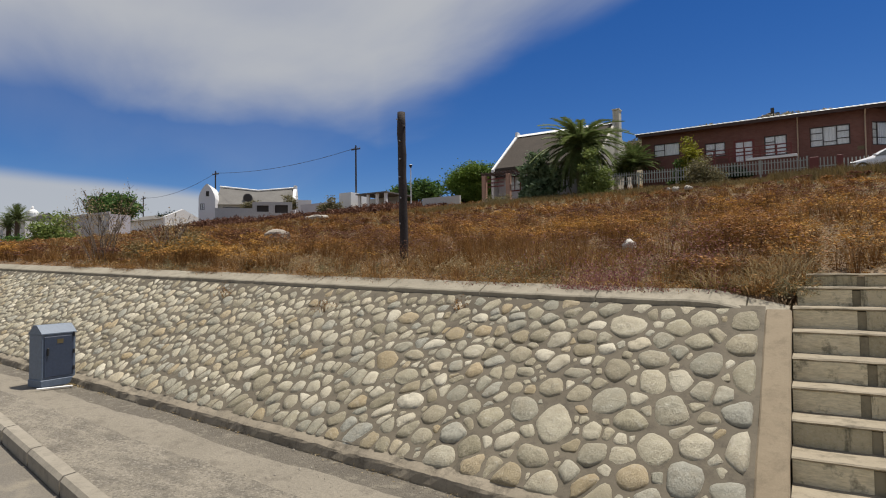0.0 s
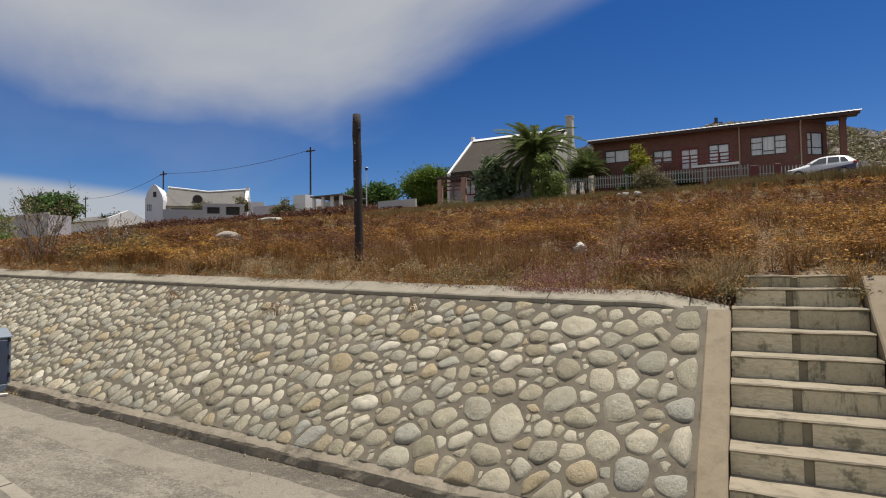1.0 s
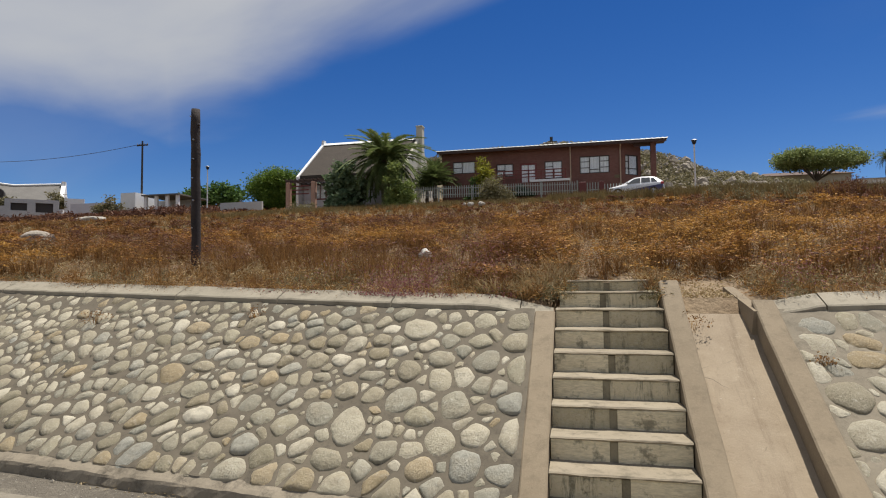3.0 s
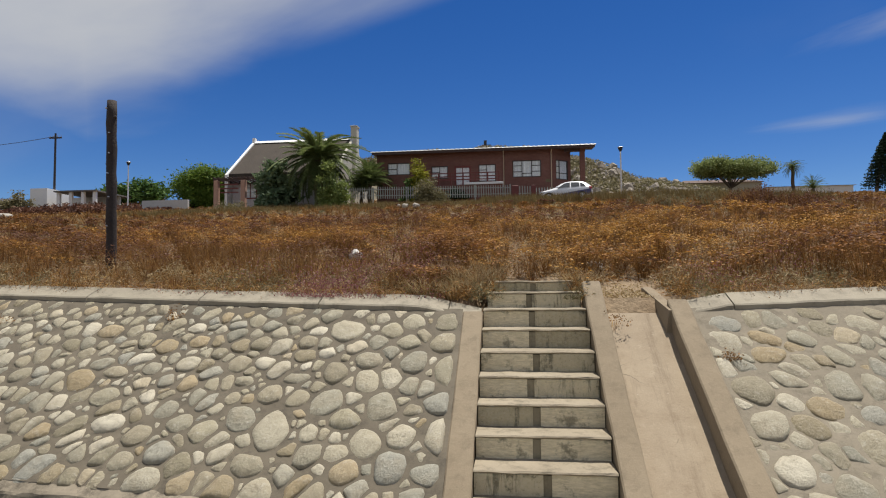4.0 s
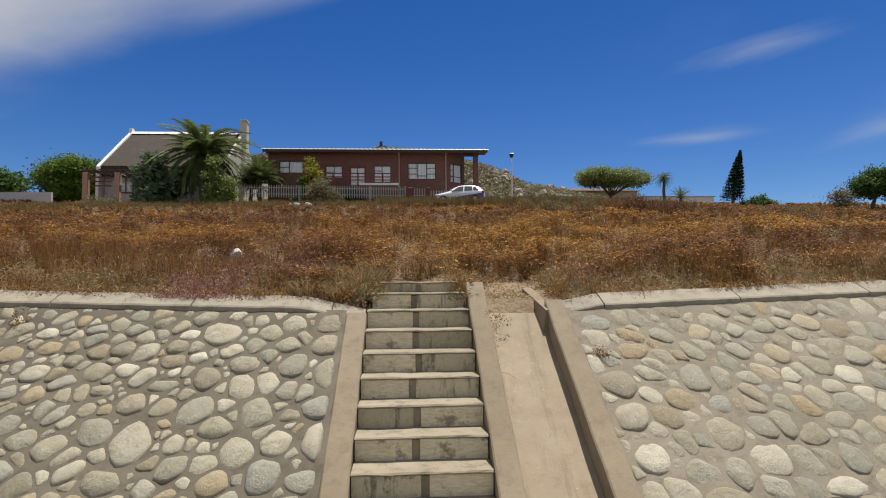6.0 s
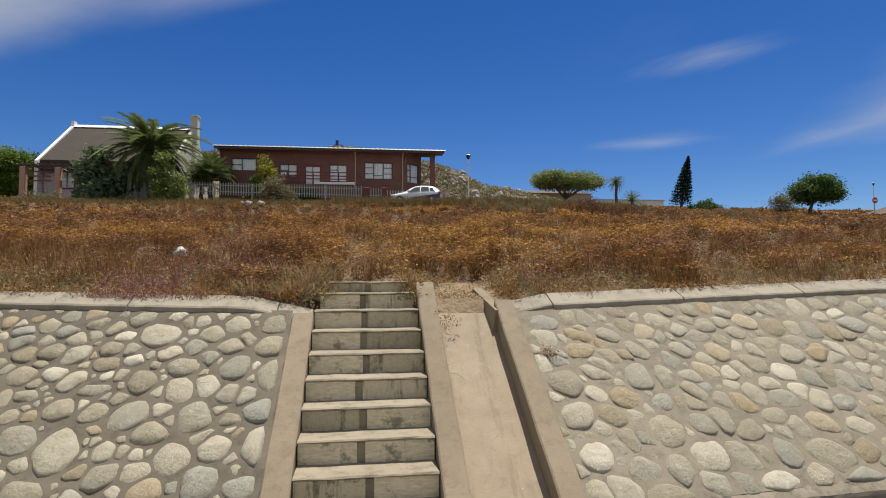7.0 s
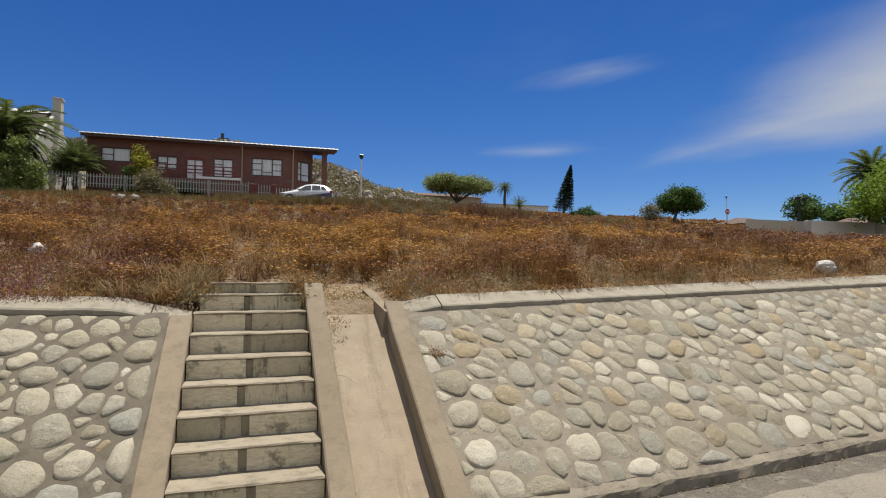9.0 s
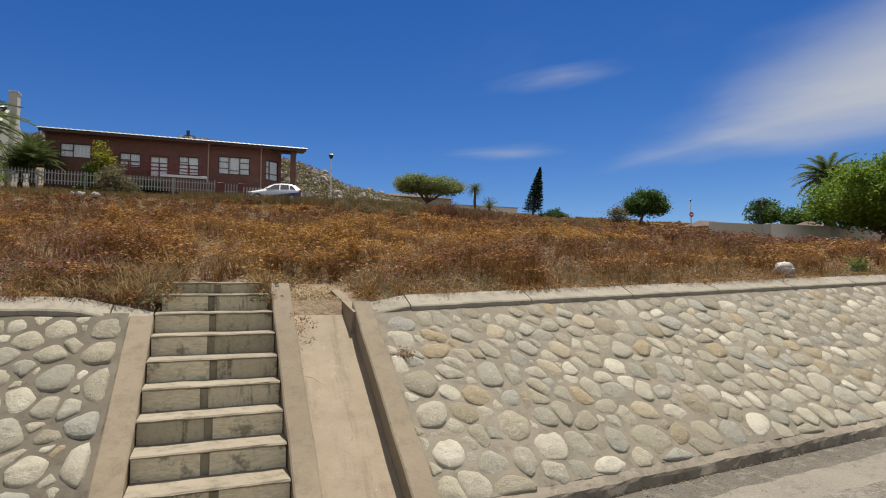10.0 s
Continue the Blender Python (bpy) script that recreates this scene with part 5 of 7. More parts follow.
    keep = (np.array([patch(a, 0, 1.1, 44) for a in x]) + rng.normal(0, 0.2, n) > 0.12) & ((x < -0.15) | (x > 2.0))
    x = x[keep]
    n = len(x)
    oy = np.array([off(a)[0] for a in x])
    oz = np.array([off(a)[1] for a in x])
    reach = rng.uniform(0.02, 0.19, n) * rng.random(n) ** 0.5
    p0 = np.stack([x, 2.10 + oy, 1.50 + oz + 0.04 * rng.random(n)], 1)
    dx = rng.normal(0, 0.07, n)
    p1 = p0 + np.stack([dx * 0.5, -0.5 * reach, 0.03 - 0.25 * reach], 1)
    p2 = p0 + np.stack([dx, -reach, 0.012 - 0.53 * reach], 1)
    w = np.array([0.0028, 0.0, 0.0014])
    v = np.stack([p0 - w, p0 + w, p1 - w, p1 + w, p2], 1).reshape(-1, 3)
    q = 5 * np.arange(n)[:, None]
    f = np.concatenate([q + np.array([[0, 1, 3]]), q + np.array([[0, 3, 2]]), q + np.array([[2, 3, 4]])], 1).reshape(-1, 3)
    stuff("hanging_strands", (v, f), M_TWIG, "thin dry strands hanging over the coping")
    tp = np.repeat(np.concatenate([p1, p2]), 3, 0) + rng.normal(size=(6 * n, 3)) * 0.014
    stuff("strand_leaves", leaves(tp, 0.009, rng, 0.8), M_BROWNVEG, "small dry leaves on the hanging strands")
    # pink succulents that spill over the coping west of the steps, and a few by the drain
    n = 10500
    x = rng.normal(-1.25, 0.75, n)
    far = rng.random(n) < 0.12
    x[far] = rng.uniform(2.0, 3.4, far.sum())
    y = 2.0 + rng.gamma(1.7, 0.2, n)
    y[far] += 0.15
    z = np.array([max(field_z(a, max(b, 2.15)), 1.49 + 0.54 * (b - 2.10)) for a, b in zip(x, y)]) + 0.01 + rng.random(n) * 0.2 * np.clip((y - 1.95) * 1.4, 0.15, 1)
    m = ((x < -0.4) | (x > 1.9)) & (rng.random(n) < np.clip(0.42 + 1.5 * np.array([patch(a, b, 1.6, 20) for a, b in zip(x, y)]), 0, 1))
    stuff("pink_succulents", leaves(np.stack([x, y, z], 1)[m], 0.0135, rng, 0.8), M_PINK, "pink and red succulents spilling over the coping", "succulents")


build_scrub()
build_edge_shrubs()


# ---- loose things on the slope ----
def build_post():
    px, py = -5.87, 4.42
    z0 = field_z(px, py)
    top = 4.52 - z0
    t = thing("timber_post", (px, py, z0), "tall dark tarred timber post standing in the scrub", "post")
    g = G()
    n = 16
    pts = [(-0.05 * k / n + 0.005 * math.sin(k * 1.7), 0.0, -0.4 + (top + 0.4) * k / n) for k in range(n + 1)]
    g.tube(pts, [0.074 + 0.004 * math.sin(k * 2.3) for k in range(n)] + [0.068], 14)
    part("pole", g, M_POST, t, smooth=True)
    rng = random.Random(3)
    for u in (0.25, 0.42, 0.56, 0.68, 0.80, 0.95):
        a = rng.uniform(-2.2, -0.9)
        p = Vector((-0.05 * u + 0.072 * math.cos(a), 0.072 * math.sin(a), top * u))
        part("bolt", G().tube([p, p + Vector((0.022 * math.cos(a), 0.022 * math.sin(a), 0.004))], [0.016, 0.011], 6), M_STEEL, t)
    for u in (0.9, 0.62, 0.36):
        a = rng.choice((-0.2, 3.3))
        p = Vector((-0.05 * u + 0.066 * math.cos(a), 0.066 * math.sin(a), top * u))
        part("knot", G().tube([p, p + Vector((0.022 * math.cos(a), 0, 0.006))], [0.03, 0.014], 7), M_POST, t)


def rock(place, radii, seed, label, material=None, name="rock"):
    bm = bmesh.new()
    bmesh.ops.create_icosphere(bm, subdivisions=3, radius=1.0)
    for v in bm.verts:
        d = v.co.normalized()
        k = 1 + 0.28 * noise.noise(d * 1.6 + Vector((seed, 0, 0))) + 0.1 * noise.noise(d * 4 + Vector((0, seed, 0)))
        v.co = Vector((d.x * radii[0], d.y * radii[1], d.z * radii[2])) * k
    me = bpy.data.meshes.new(name)
    bm.to_mesh(me)
    bm.free()
    me.materials.append(material or M_ROCK)
    ob = new(name, me)
    ob.matrix_world = pose(*place)
    return tagged(ob, label, "rock")


build_post()
M_PALEROCK = varied("whitish rock", (0.46, 0.43, 0.38), (0.62, 0.59, 0.53), 0.9, 3.0, 22.0, 0.02)
rock((-2.08, 4.73, field_z(-2.08, 4.73) + 0.15), (0.095, 0.09, 0.095), 4, "pale rounded rock lying in the dry scrub", M_PALEROCK)
rock((-15.4, 10.1, field_z(-15.4, 10.1) + 0.12), (0.52, 0.4, 0.26), 9, "low tan boulder lying in the dry scrub", M_BOULDER)
rock((9.0, 2.95, field_z(9.0, 2.95) + 0.12), (0.17, 0.13, 0.11), 13, "white rock behind the wall coping", M_PALEROCK)
rock((1.33, 3.75, field_z(1.33, 3.75) + 0.1), (0.12, 0.09, 0.07), 17, "small flat rock in the scrub above the steps")
for rx, ry, rr, rs_ in ((-5.9, 28.9, 0.15, 21), (-5.4, 29.6, 0.12, 22), (-6.3, 29.3, 0.11, 23), (-5.5, 30.4, 0.16, 24), (-6.0, 30.2, 0.12, 26), (-5.1, 29.0, 0.1, 27)):
    rock((rx, ry, field_z(rx, ry) + 0.36), (rr, rr * 0.8, rr * 0.9), rs_, "broken pale rubble heaped in the scrub", M_ROCK)
rock((-41.0, 38.0, field_z(-41.0, 38.0) + 0.3), (1.5, 0.7, 0.35), 25, "long pale rubble heap in the scrub")


def build_kiosk():
    x, y = -8.68, 0.08
    t = thing("utility_box", (x, y, pave_z(x, y)), "blue-grey metal utility kiosk standing on the footway", "utility box", rz=4)
    w, d, h = 0.44, 0.30, 0.70
    part("base", G().box(-d / 2 - 0.01, d / 2 + 0.01, -w / 2 - 0.01, w / 2 + 0.01, 0, 0.10, 0.008), M_BOX, t)
    part("body", G().box(-d / 2, d / 2, -w / 2, w / 2, 0.10, h, 0.006), M_BOX, t)
    g = G()
    g.prism([(-d / 2 - 0.006, h), (d / 2 + 0.014, h), (d / 2 + 0.014, h + 0.015), (0.04, h + 0.125), (-0.04, h + 0.125), (-d / 2 - 0.006, h + 0.015)], 1, -w / 2 - 0.006, w / 2 + 0.006)
    part("roof", g, M_BOX, t, "sloping blue-grey lid")
    door = part("door", G().box(d / 2, d / 2 + 0.012, -w / 2 + 0.03, w / 2 - 0.03, 0.13, h - 0.03, 0.004), M_BOXDOOR, t, "dark navy door")
    part("handle", G().box(d / 2 + 0.012, d / 2 + 0.03, -w / 2 + 0.06, -w / 2 + 0.085, 0.42, 0.52, 0.004), M_DARK, door)
    part("warning_plate", G().box(d / 2 + 0.012, d / 2 + 0.015, -0.03, 0.05, h - 0.13, h - 0.07, 0.0), M_YELLOWPLATE, door, "small yellow warning plate")
    for z in (0.22, 0.45, 0.68):
        part("hinge", G().box(d / 2 + 0.010, d / 2 + 0.028, w / 2 - 0.045, w / 2 - 0.022, z - 0.03, z + 0.03, 0.003), M_DARK, door)
    single("plank", G().box(-0.2, 0.2, -0.02, 0.02, 0, 0.015, 0.004), M_WHITE, "short white plank lying on the footway", "plank", place=pose(x + 0.34, y - 0.12, pave_z(x, y) + 0.008, 0, 0, 68))


M_YELLOWPLATE = plain("yellow plate", (0.13, 0.10, 0.045), 0.6)
build_kiosk()


# ---- houses ----
def wall_panel(x0, x1, z0, z1, y0, y1, holes):
    """A wall in the xz plane with real openings: holes are (x0, x1, z0, z1)."""
    xs = sorted({x0, x1, *[h[0] for h in holes], *[h[1] for h in holes]})
    zs = sorted({z0, z1, *[h[2] for h in holes], *[h[3] for h in holes]})
    nx, nz = len(xs), len(zs)
    g = G()
    g.v = [(x, y, z) for y in (y0, y1) for z in zs for x in xs]

    def solid(i, k):
        if not (0 <= i < nx - 1 and 0 <= k < nz - 1):
            return False
        cx, cz = (xs[i] + xs[i + 1]) / 2, (zs[k] + zs[k + 1]) / 2
        return not any(h[0] < cx < h[1] and h[2] < cz < h[3] for h in holes)

    m = nx * nz
    for i in range(nx - 1):
        for k in range(nz - 1):
            if not solid(i, k):
                continue
            a, b, c, d = k * nx + i, k * nx + i + 1, (k + 1) * nx + i + 1, (k + 1) * nx + i
            g.f += [(a, b, c, d), (d + m, c + m, b + m, a + m)]
            for p, q, ii, kk in ((a, b, i, k - 1), (b, c, i + 1, k), (c, d, i, k + 1), (d, a, i - 1, k)):
                if not solid(ii, kk):
                    g.f.append((q, p, p + m, q + m))
    return g


def window(parent, x0, x1, z0, z1, y, bars_x=(), bars_z=(), frame_m=None, curtain=True, name="window", t=0.07):
    """Frame, glazing bars, panes and a curtain, in an opening whose outer face lies at y."""
    fm = frame_m or M_FRAME
    w = part(name, G().box(x0, x1, y + 0.04, y + 0.12, z0, z0 + t).box(x0, x1, y + 0.04, y + 0.12, z1 - t, z1).box(x0, x0 + t, y + 0.04, y + 0.12, z0 + t, z1 - t).box(x1 - t, x1, y + 0.04, y + 0.12, z0 + t, z1 - t), fm, parent)
    for b in bars_x:
        part("bar", G().box(b - 0.03, b + 0.03, y + 0.05, y + 0.11, z0 + t, z1 - t), fm, w)
    for b, a0, a1 in bars_z:
        part("bar", G().box(a0, a1, y + 0.055, y + 0.105, b - 0.025, b + 0.025), fm, w)
    p = part("pane", G().box(x0 + t, x1 - t, y + 0.075, y + 0.083, z0 + t, z1 - t), M_GLASS, w)
    p.visible_shadow = False
    if curtain:
        g = G()
        n = 28
        for k in range(n + 1):
            xx = x0 + 0.02 + (x1 - x0 - 0.04) * k / n
            yy = y + 0.13 + 0.02 * math.sin(k * 2.1)
            g.v += [(xx, yy, z0 + 0.02), (xx, yy, z1 - 0.02)]
        for k in range(n):
            g.f.append((2 * k, 2 * k + 2, 2 * k + 3, 2 * k + 1))
        part("curtain", g, M_CURTAIN, w, "white net curtain")
    return w


def build_brick_house():
    Y = 45.0
    t = thing("brick_house", (0, 0, 0), "low dark red brick house with pale sheet roof and white-curtained windows", "house")
    zb, zt = 7.6, 12.45
    wins = [(-10.38, -8.40, 10.63, 11.68), (-6.57, -5.14, 10.2, 11.28), (-4.60, -3.17, 9.45, 11.25), (-2.54, -1.09, 9.85, 11.31), (0.31, 2.68, 10.12, 11.55)]
    part("wall", wall_panel(-11.3, 3.75, zb, zt, Y, Y + 0.25, wins), M_BRICK, t, "dark red face brick")
    part("wall", G().box(-11.3, -11.05, Y + 0.25, Y + 9, zb, zt), M_BRICK, t)
    part("wall", G().box(-11.3, 5.2, Y + 9, Y + 9.25, zb, zt), M_BRICK, t)
    # splayed bay at the corner
    bay = part("bay", wall_panel(0, 1.75, zb, zt, 0, 0.2, [(0.2, 1.55, 9.9, 11.55)]), M_BRICK, t)
    bay.matrix_local = pose(3.75, Y + 0.0, 0, 0, 0, 38)
    window(bay, 0.2, 1.55, 9.9, 11.55, 0, (0.62,), ((10.45, 0.27, 1.48), (11.0, 0.27, 0.62)))
    part("wall", G().box(4.95, 5.2, Y + 1.08, Y + 9, zb, zt), M_BRICK, t)
    window(t, *wins[0], Y, (-9.55,), ((11.15, -10.31, -9.55),))
    window(t, *wins[1], Y, (-5.85,), ((10.75, -6.5, -5.85),))
    d = window(t, *wins[2], Y, (-3.9,), (), M_REDWOOD, name="door", t=0.16)
    window(t, *wins[3], Y, (-1.85,), ((10.35, -2.47, -1.16), (10.85, -2.47, -1.85)))
    window(t, *wins[4], Y, (1.1, 1.9), ((10.6, 0.38, 1.1), (10.6, 1.9, 2.61), (11.1, 0.38, 1.1), (11.1, 1.9, 2.61), (10.45, 1.1, 1.9)))
    # low sheet roof with a ribbed edge, carried past the wall to a pier
    g = G()
    n = 90
    for k in range(n + 1):
        x = -11.7 + 17.0 * k / n
        rib = 0.028 * (k % 2)
        g.v += [(x, Y - 0.66, zt + 0.12 + rib), (x, Y + 9.6, zt + 0.75 + rib), (x, Y - 0.75, zt + 0.05 + rib * 0.6), (x, Y + 9.6, zt + 0.69)]
    for k in range(n):
        a = 4 * k
        g.f += [(a, a + 4, a + 5, a + 1), (a + 2, a + 3, a + 7, a + 6), (a, a + 2, a + 6, a + 4), (a + 1, a + 5, a + 7, a + 3)]
    roof = part("roof", g, M_ROOFSHEET, t, "pale ribbed sheet roof")
    g = G()
    for k in range(10):
        x, rib = 5.3 + 1.8 * k / 9, 0.028 * (k % 2)
        g.v += [(x, Y - 0.62, zt + 0.14 + rib), (x, Y + 1.1, zt + 0.22 + rib), (x, Y - 0.75, zt + 0.05 + rib * 0.6), (x, Y + 1.1, zt + 0.12)]
    for k in range(9):
        a = 4 * k
        g.f += [(a, a + 4, a + 5, a + 1), (a + 2, a + 3, a + 7, a + 6), (a, a + 2, a + 6, a + 4), (a + 1, a + 5, a + 7, a + 3)]
    g.f += [(0, 1, 3, 2), (36, 38, 39, 37)]
    part("canopy", g, M_ROOFSHEET, roof, "roof edge carried out over a pier")
    part("fascia", G().box(-11.6, 7.0, Y - 0.68, Y - 0.60, zt - 0.16, zt + 0.035), M_FASCIA, roof)
    part("soffit", G().box(-11.6, 5.25, Y - 0.60, Y + 9, zt + 0.0, zt + 0.03), M_FASCIA, roof)
    part("soffit", G().box(5.25, 7.0, Y - 0.60, Y + 1.0, zt + 0.0, zt + 0.03), M_FASCIA, roof)
    part("pier", G().box(5.85, 6.25, Y - 0.2, Y + 0.2, zb, zt - 0.0, 0.01), M_BRICK, t)
    part("beam", G().box(4.6, 6.3, Y - 0.12, Y + 0.12, zt - 0.34, zt - 0.04), M_FASCIA, t)
    for x, b in ((-0.42, 8.6), (3.52, 8.4)):
        p = part("downpipe", G().tube([(x, Y - 0.60, zt - 0.05), (x, Y - 0.55, zt - 0.2), (x, Y - 0.08, zt - 0.45), (x, Y - 0.07, b)], [0.05] * 4, 8), M_PIPE, t)
    # raised terrace with a timber rail
    terrace = part("terrace", G().box(-6.8, -0.5, Y - 2.0, Y, zb, 9.30, 0.01), M_BRICK, t)
    part("slab", G().box(-3.6, -0.45, Y - 2.1, Y - 0.0, 9.30, 9.48, 0.01), M_WHITE, terrace, "white painted slab edge")
    for x in (-6.7, -5.7, -4.7, -3.7, -2.7, -1.7, -0.8):
        part("post", G().box(x - 0.05, x + 0.05, Y - 1.95, Y - 1.85, 9.48 if x > -3.65 else 9.30, 10.32), M_REDWOOD, terrace)
    for z in (9.75, 10.0, 10.28):
        part("rail", G().box(-6.75, -0.75, Y - 1.94, Y - 1.86, z - 0.04, z + 0.04), M_REDWOOD, terrace)
    part("sign_plate", G().box(3.05, 3.45, Y - 0.03, Y - 0.004, 9.65, 9.9), M_YELLOWPLATE, t, "small yellow plate")
    part("sign_plate", G().box(-10.0, -9.6, Y - 0.03, Y - 0.004, 9.5, 9.85), M_YELLOWPLATE, t, "small yellow plate")
    part("aerial", G().tube([(-2.0, Y + 3, zt + 0.3), (-2.0, Y + 3, zt + 1.5)], [0.03, 0.03], 6).box(-2.35, -1.6, Y + 2.97, Y + 3.03, zt + 1.15, zt + 1.22).box(-2.2, -1.95, Y + 2.9, Y + 3.1, zt + 1.22, zt + 1.6), M_DARK, t)
    return t


def build_palisade():
    Y = 42.0
    fence = thing("palisade_fence", (0, 0, 0), "grey-green steel palisade fence below the houses", "fence")
    pale = G().prism([(-0.032, 0), (0.032, 0), (0.032, 0.9), (0.0, 0.98), (-0.032, 0.9)], 1, -0.012, 0.012).mesh("pale", M_FENCE)
    n = 74
    for k in range(n):
        x = -13.7 + 13.8 * k / (n - 1)
        z = 8.28 - 0.015 * (x + 13.7) * 0.8
        ob = part("pale", pale, M_FENCE, fence)
        ob.location = (x, Y, z - 0.04)
    for dz in (0.22, 0.72):
        part("rail", G().add([(-13.75, Y + 0.02, 8.28 + dz - 0.025), (0.15, Y + 0.02, 8.11 + dz - 0.025), (0.15, Y + 0.02, 8.11 + dz + 0.025), (-13.75, Y + 0.02, 8.28 + dz + 0.025), (-13.75, Y + 0.05, 8.28 + dz - 0.025), (0.15, Y + 0.05, 8.11 + dz - 0.025), (0.15, Y + 0.05, 8.11 + dz + 0.025), (-13.75, Y + 0.05, 8.28 + dz + 0.025)], [(0, 1, 2, 3), (7, 6, 5, 4), (0, 4, 5, 1), (3, 2, 6, 7), (0, 3, 7, 4), (1, 5, 6, 2)]), M_FENCE, fence)
    for k in range(6):
        x = -13.7 + 13.8 * k / 5
        part("post", G().box(x - 0.05, x + 0.05, Y + 0.05, Y + 0.15, 7.4, 9.1), M_FENCE, fence)
    gate = thing("red_gate_wall", (0, 0, 0), "low maroon painted gate wall with white palings", "gate wall")
    for x0, x1 in ((0.25, 0.75), (1.75, 2.1)):
        part("pillar", G().box(x0, x1, Y - 0.1, Y + 0.2, 7.3, 8.95, 0.015), M_REDWOOD, gate)
    for k in range(5):
        ob = part("paling", pale, M_FENCE, gate)
        ob.location = (0.85 + 0.2 * k, Y, 7.95)
    part("rail", G().box(0.7, 1.8, Y + 0.02, Y + 0.06, 8.3, 8.36), M_FENCE, gate)
    for k in range(11):
        ob = part("paling", pale, M_FENCE, gate)
        ob.location = (2.2 + 0.22 * k, Y + 1.4, 8.0)
    part("pillar", G().box(-14.6, -13.8, Y - 0.1, Y + 0.25, 7.3, 9.15, 0.015), M_REDWOOD, gate)


def build_cape_house():
    t = thing("gabled_house", (0, 0, 0), "cape house with grey thatch roof, white gables and cream chimney", "house")
    x0, x1, ye, yr, ze, zr, zb = -25.5, -15.5, 46.4, 52.0, 11.5, 15.7, 7.5
    wins = [(-21.5, -20.0, 9.6, 11.2), (-24.4, -23.0, 9.2, 11.2)]
    part("wall", wall_panel(x0 + 0.1, x1 - 0.1, zb, ze, ye + 0.5, ye + 0.8, wins), M_LILAC, t)
    window(t, *wins[0], ye + 0.5, (-20.75,))
    window(t, *wins[1], ye + 0.5, (-23.7,), (), M_REDWOOD, name="door", t=0.15)
    # two thick roof slopes
    g = G()
    for s_, a, b in ((1, ye, yr), (-1, 2 * yr - ye, yr)):
        g.add([(x0, a, ze), (x1, a, ze), (x1, b, zr), (x0, b, zr), (x0, a, ze - 0.3), (x1, a, ze - 0.3), (x1, b, zr - 0.3), (x0, b, zr - 0.3)], [(0, 1, 2, 3), (7, 6, 5, 4), (0, 4, 5, 1), (0, 3, 7, 4), (1, 5, 6, 2)])
    part("roof", g, M_THATCH, t, "weathered grey-brown thatch")
    part("ridge_cap", G().prism([(yr - 0.35, zr - 0.14), (yr, zr + 0.14), (yr + 0.35, zr - 0.14), (yr, zr - 0.05)], 0, x0, x1), M_WHITE, t, "white ridge capping")
    for xa, xb in ((x0 - 0.25, x0), (x1, x1 + 0.25)):
        out = [(ye - 0.3, zb), (ye - 0.3, ze - 0.15), (ye - 0.3, ze - 0.12), (yr - 0.35, zr - 0.1), (yr - 0.25, zr + 0.42), (yr + 0.25, zr + 0.42), (yr + 0.35, zr - 0.1), (2 * yr - ye + 0.3, ze - 0.12), (2 * yr - ye + 0.3, zb)]
        part("gable", G().prism(out, 0, xa, xb), M_CREAM if xa > -20 else M_WHITE, t, "plastered gable wall")
    ch = part("chimney", G().prism([(yr - 1.2, zb), (yr - 0.95, 12.6), (yr - 0.42, 14.6), (yr - 0.4, 16.8), (yr + 0.4, 16.8), (yr + 0.42, 14.6), (yr + 0.95, 12.6), (yr + 1.2, zb)], 0, x1 + 0.0, x1 + 0.6), M_CREAM, t, "tapering cream chimney breast")
    part("cap", G().box(x1 - 0.06, x1 + 0.66, yr - 0.47, yr + 0.47, 16.8, 16.92, 0.01), M_CREAM, ch)
    pg = thing("pergola", (0, 0, 0), "brick-pillared pergola with timber rails before the gabled house", "pergola")
    for x in (-25.7, -23.2):
        for y in (44.6,):
            part("pillar", G().box(x - 0.2, x + 0.2, y - 0.2, y + 0.2, 7.4, 10.55, 0.015), M_PINKBRICK, pg)
    for y in (44.6, 46.6):
        part("beam", G().box(-26.0, -22.6, y - 0.08, y + 0.08, 10.55, 10.72), M_FASCIA, pg)
    for k in range(8):
        part("rafter", G().box(-25.9 + 0.45 * k, -25.8 + 0.45 * k, 44.2, 47.0, 10.72, 10.82), M_FASCIA, pg)
    for z in (9.5, 9.85, 10.2):
        part("rail", G().box(-25.4, -23.7, 44.55, 44.65, z - 0.05, z + 0.05), M_REDWOOD, pg)


build_brick_house()
build_palisade()
build_cape_house()


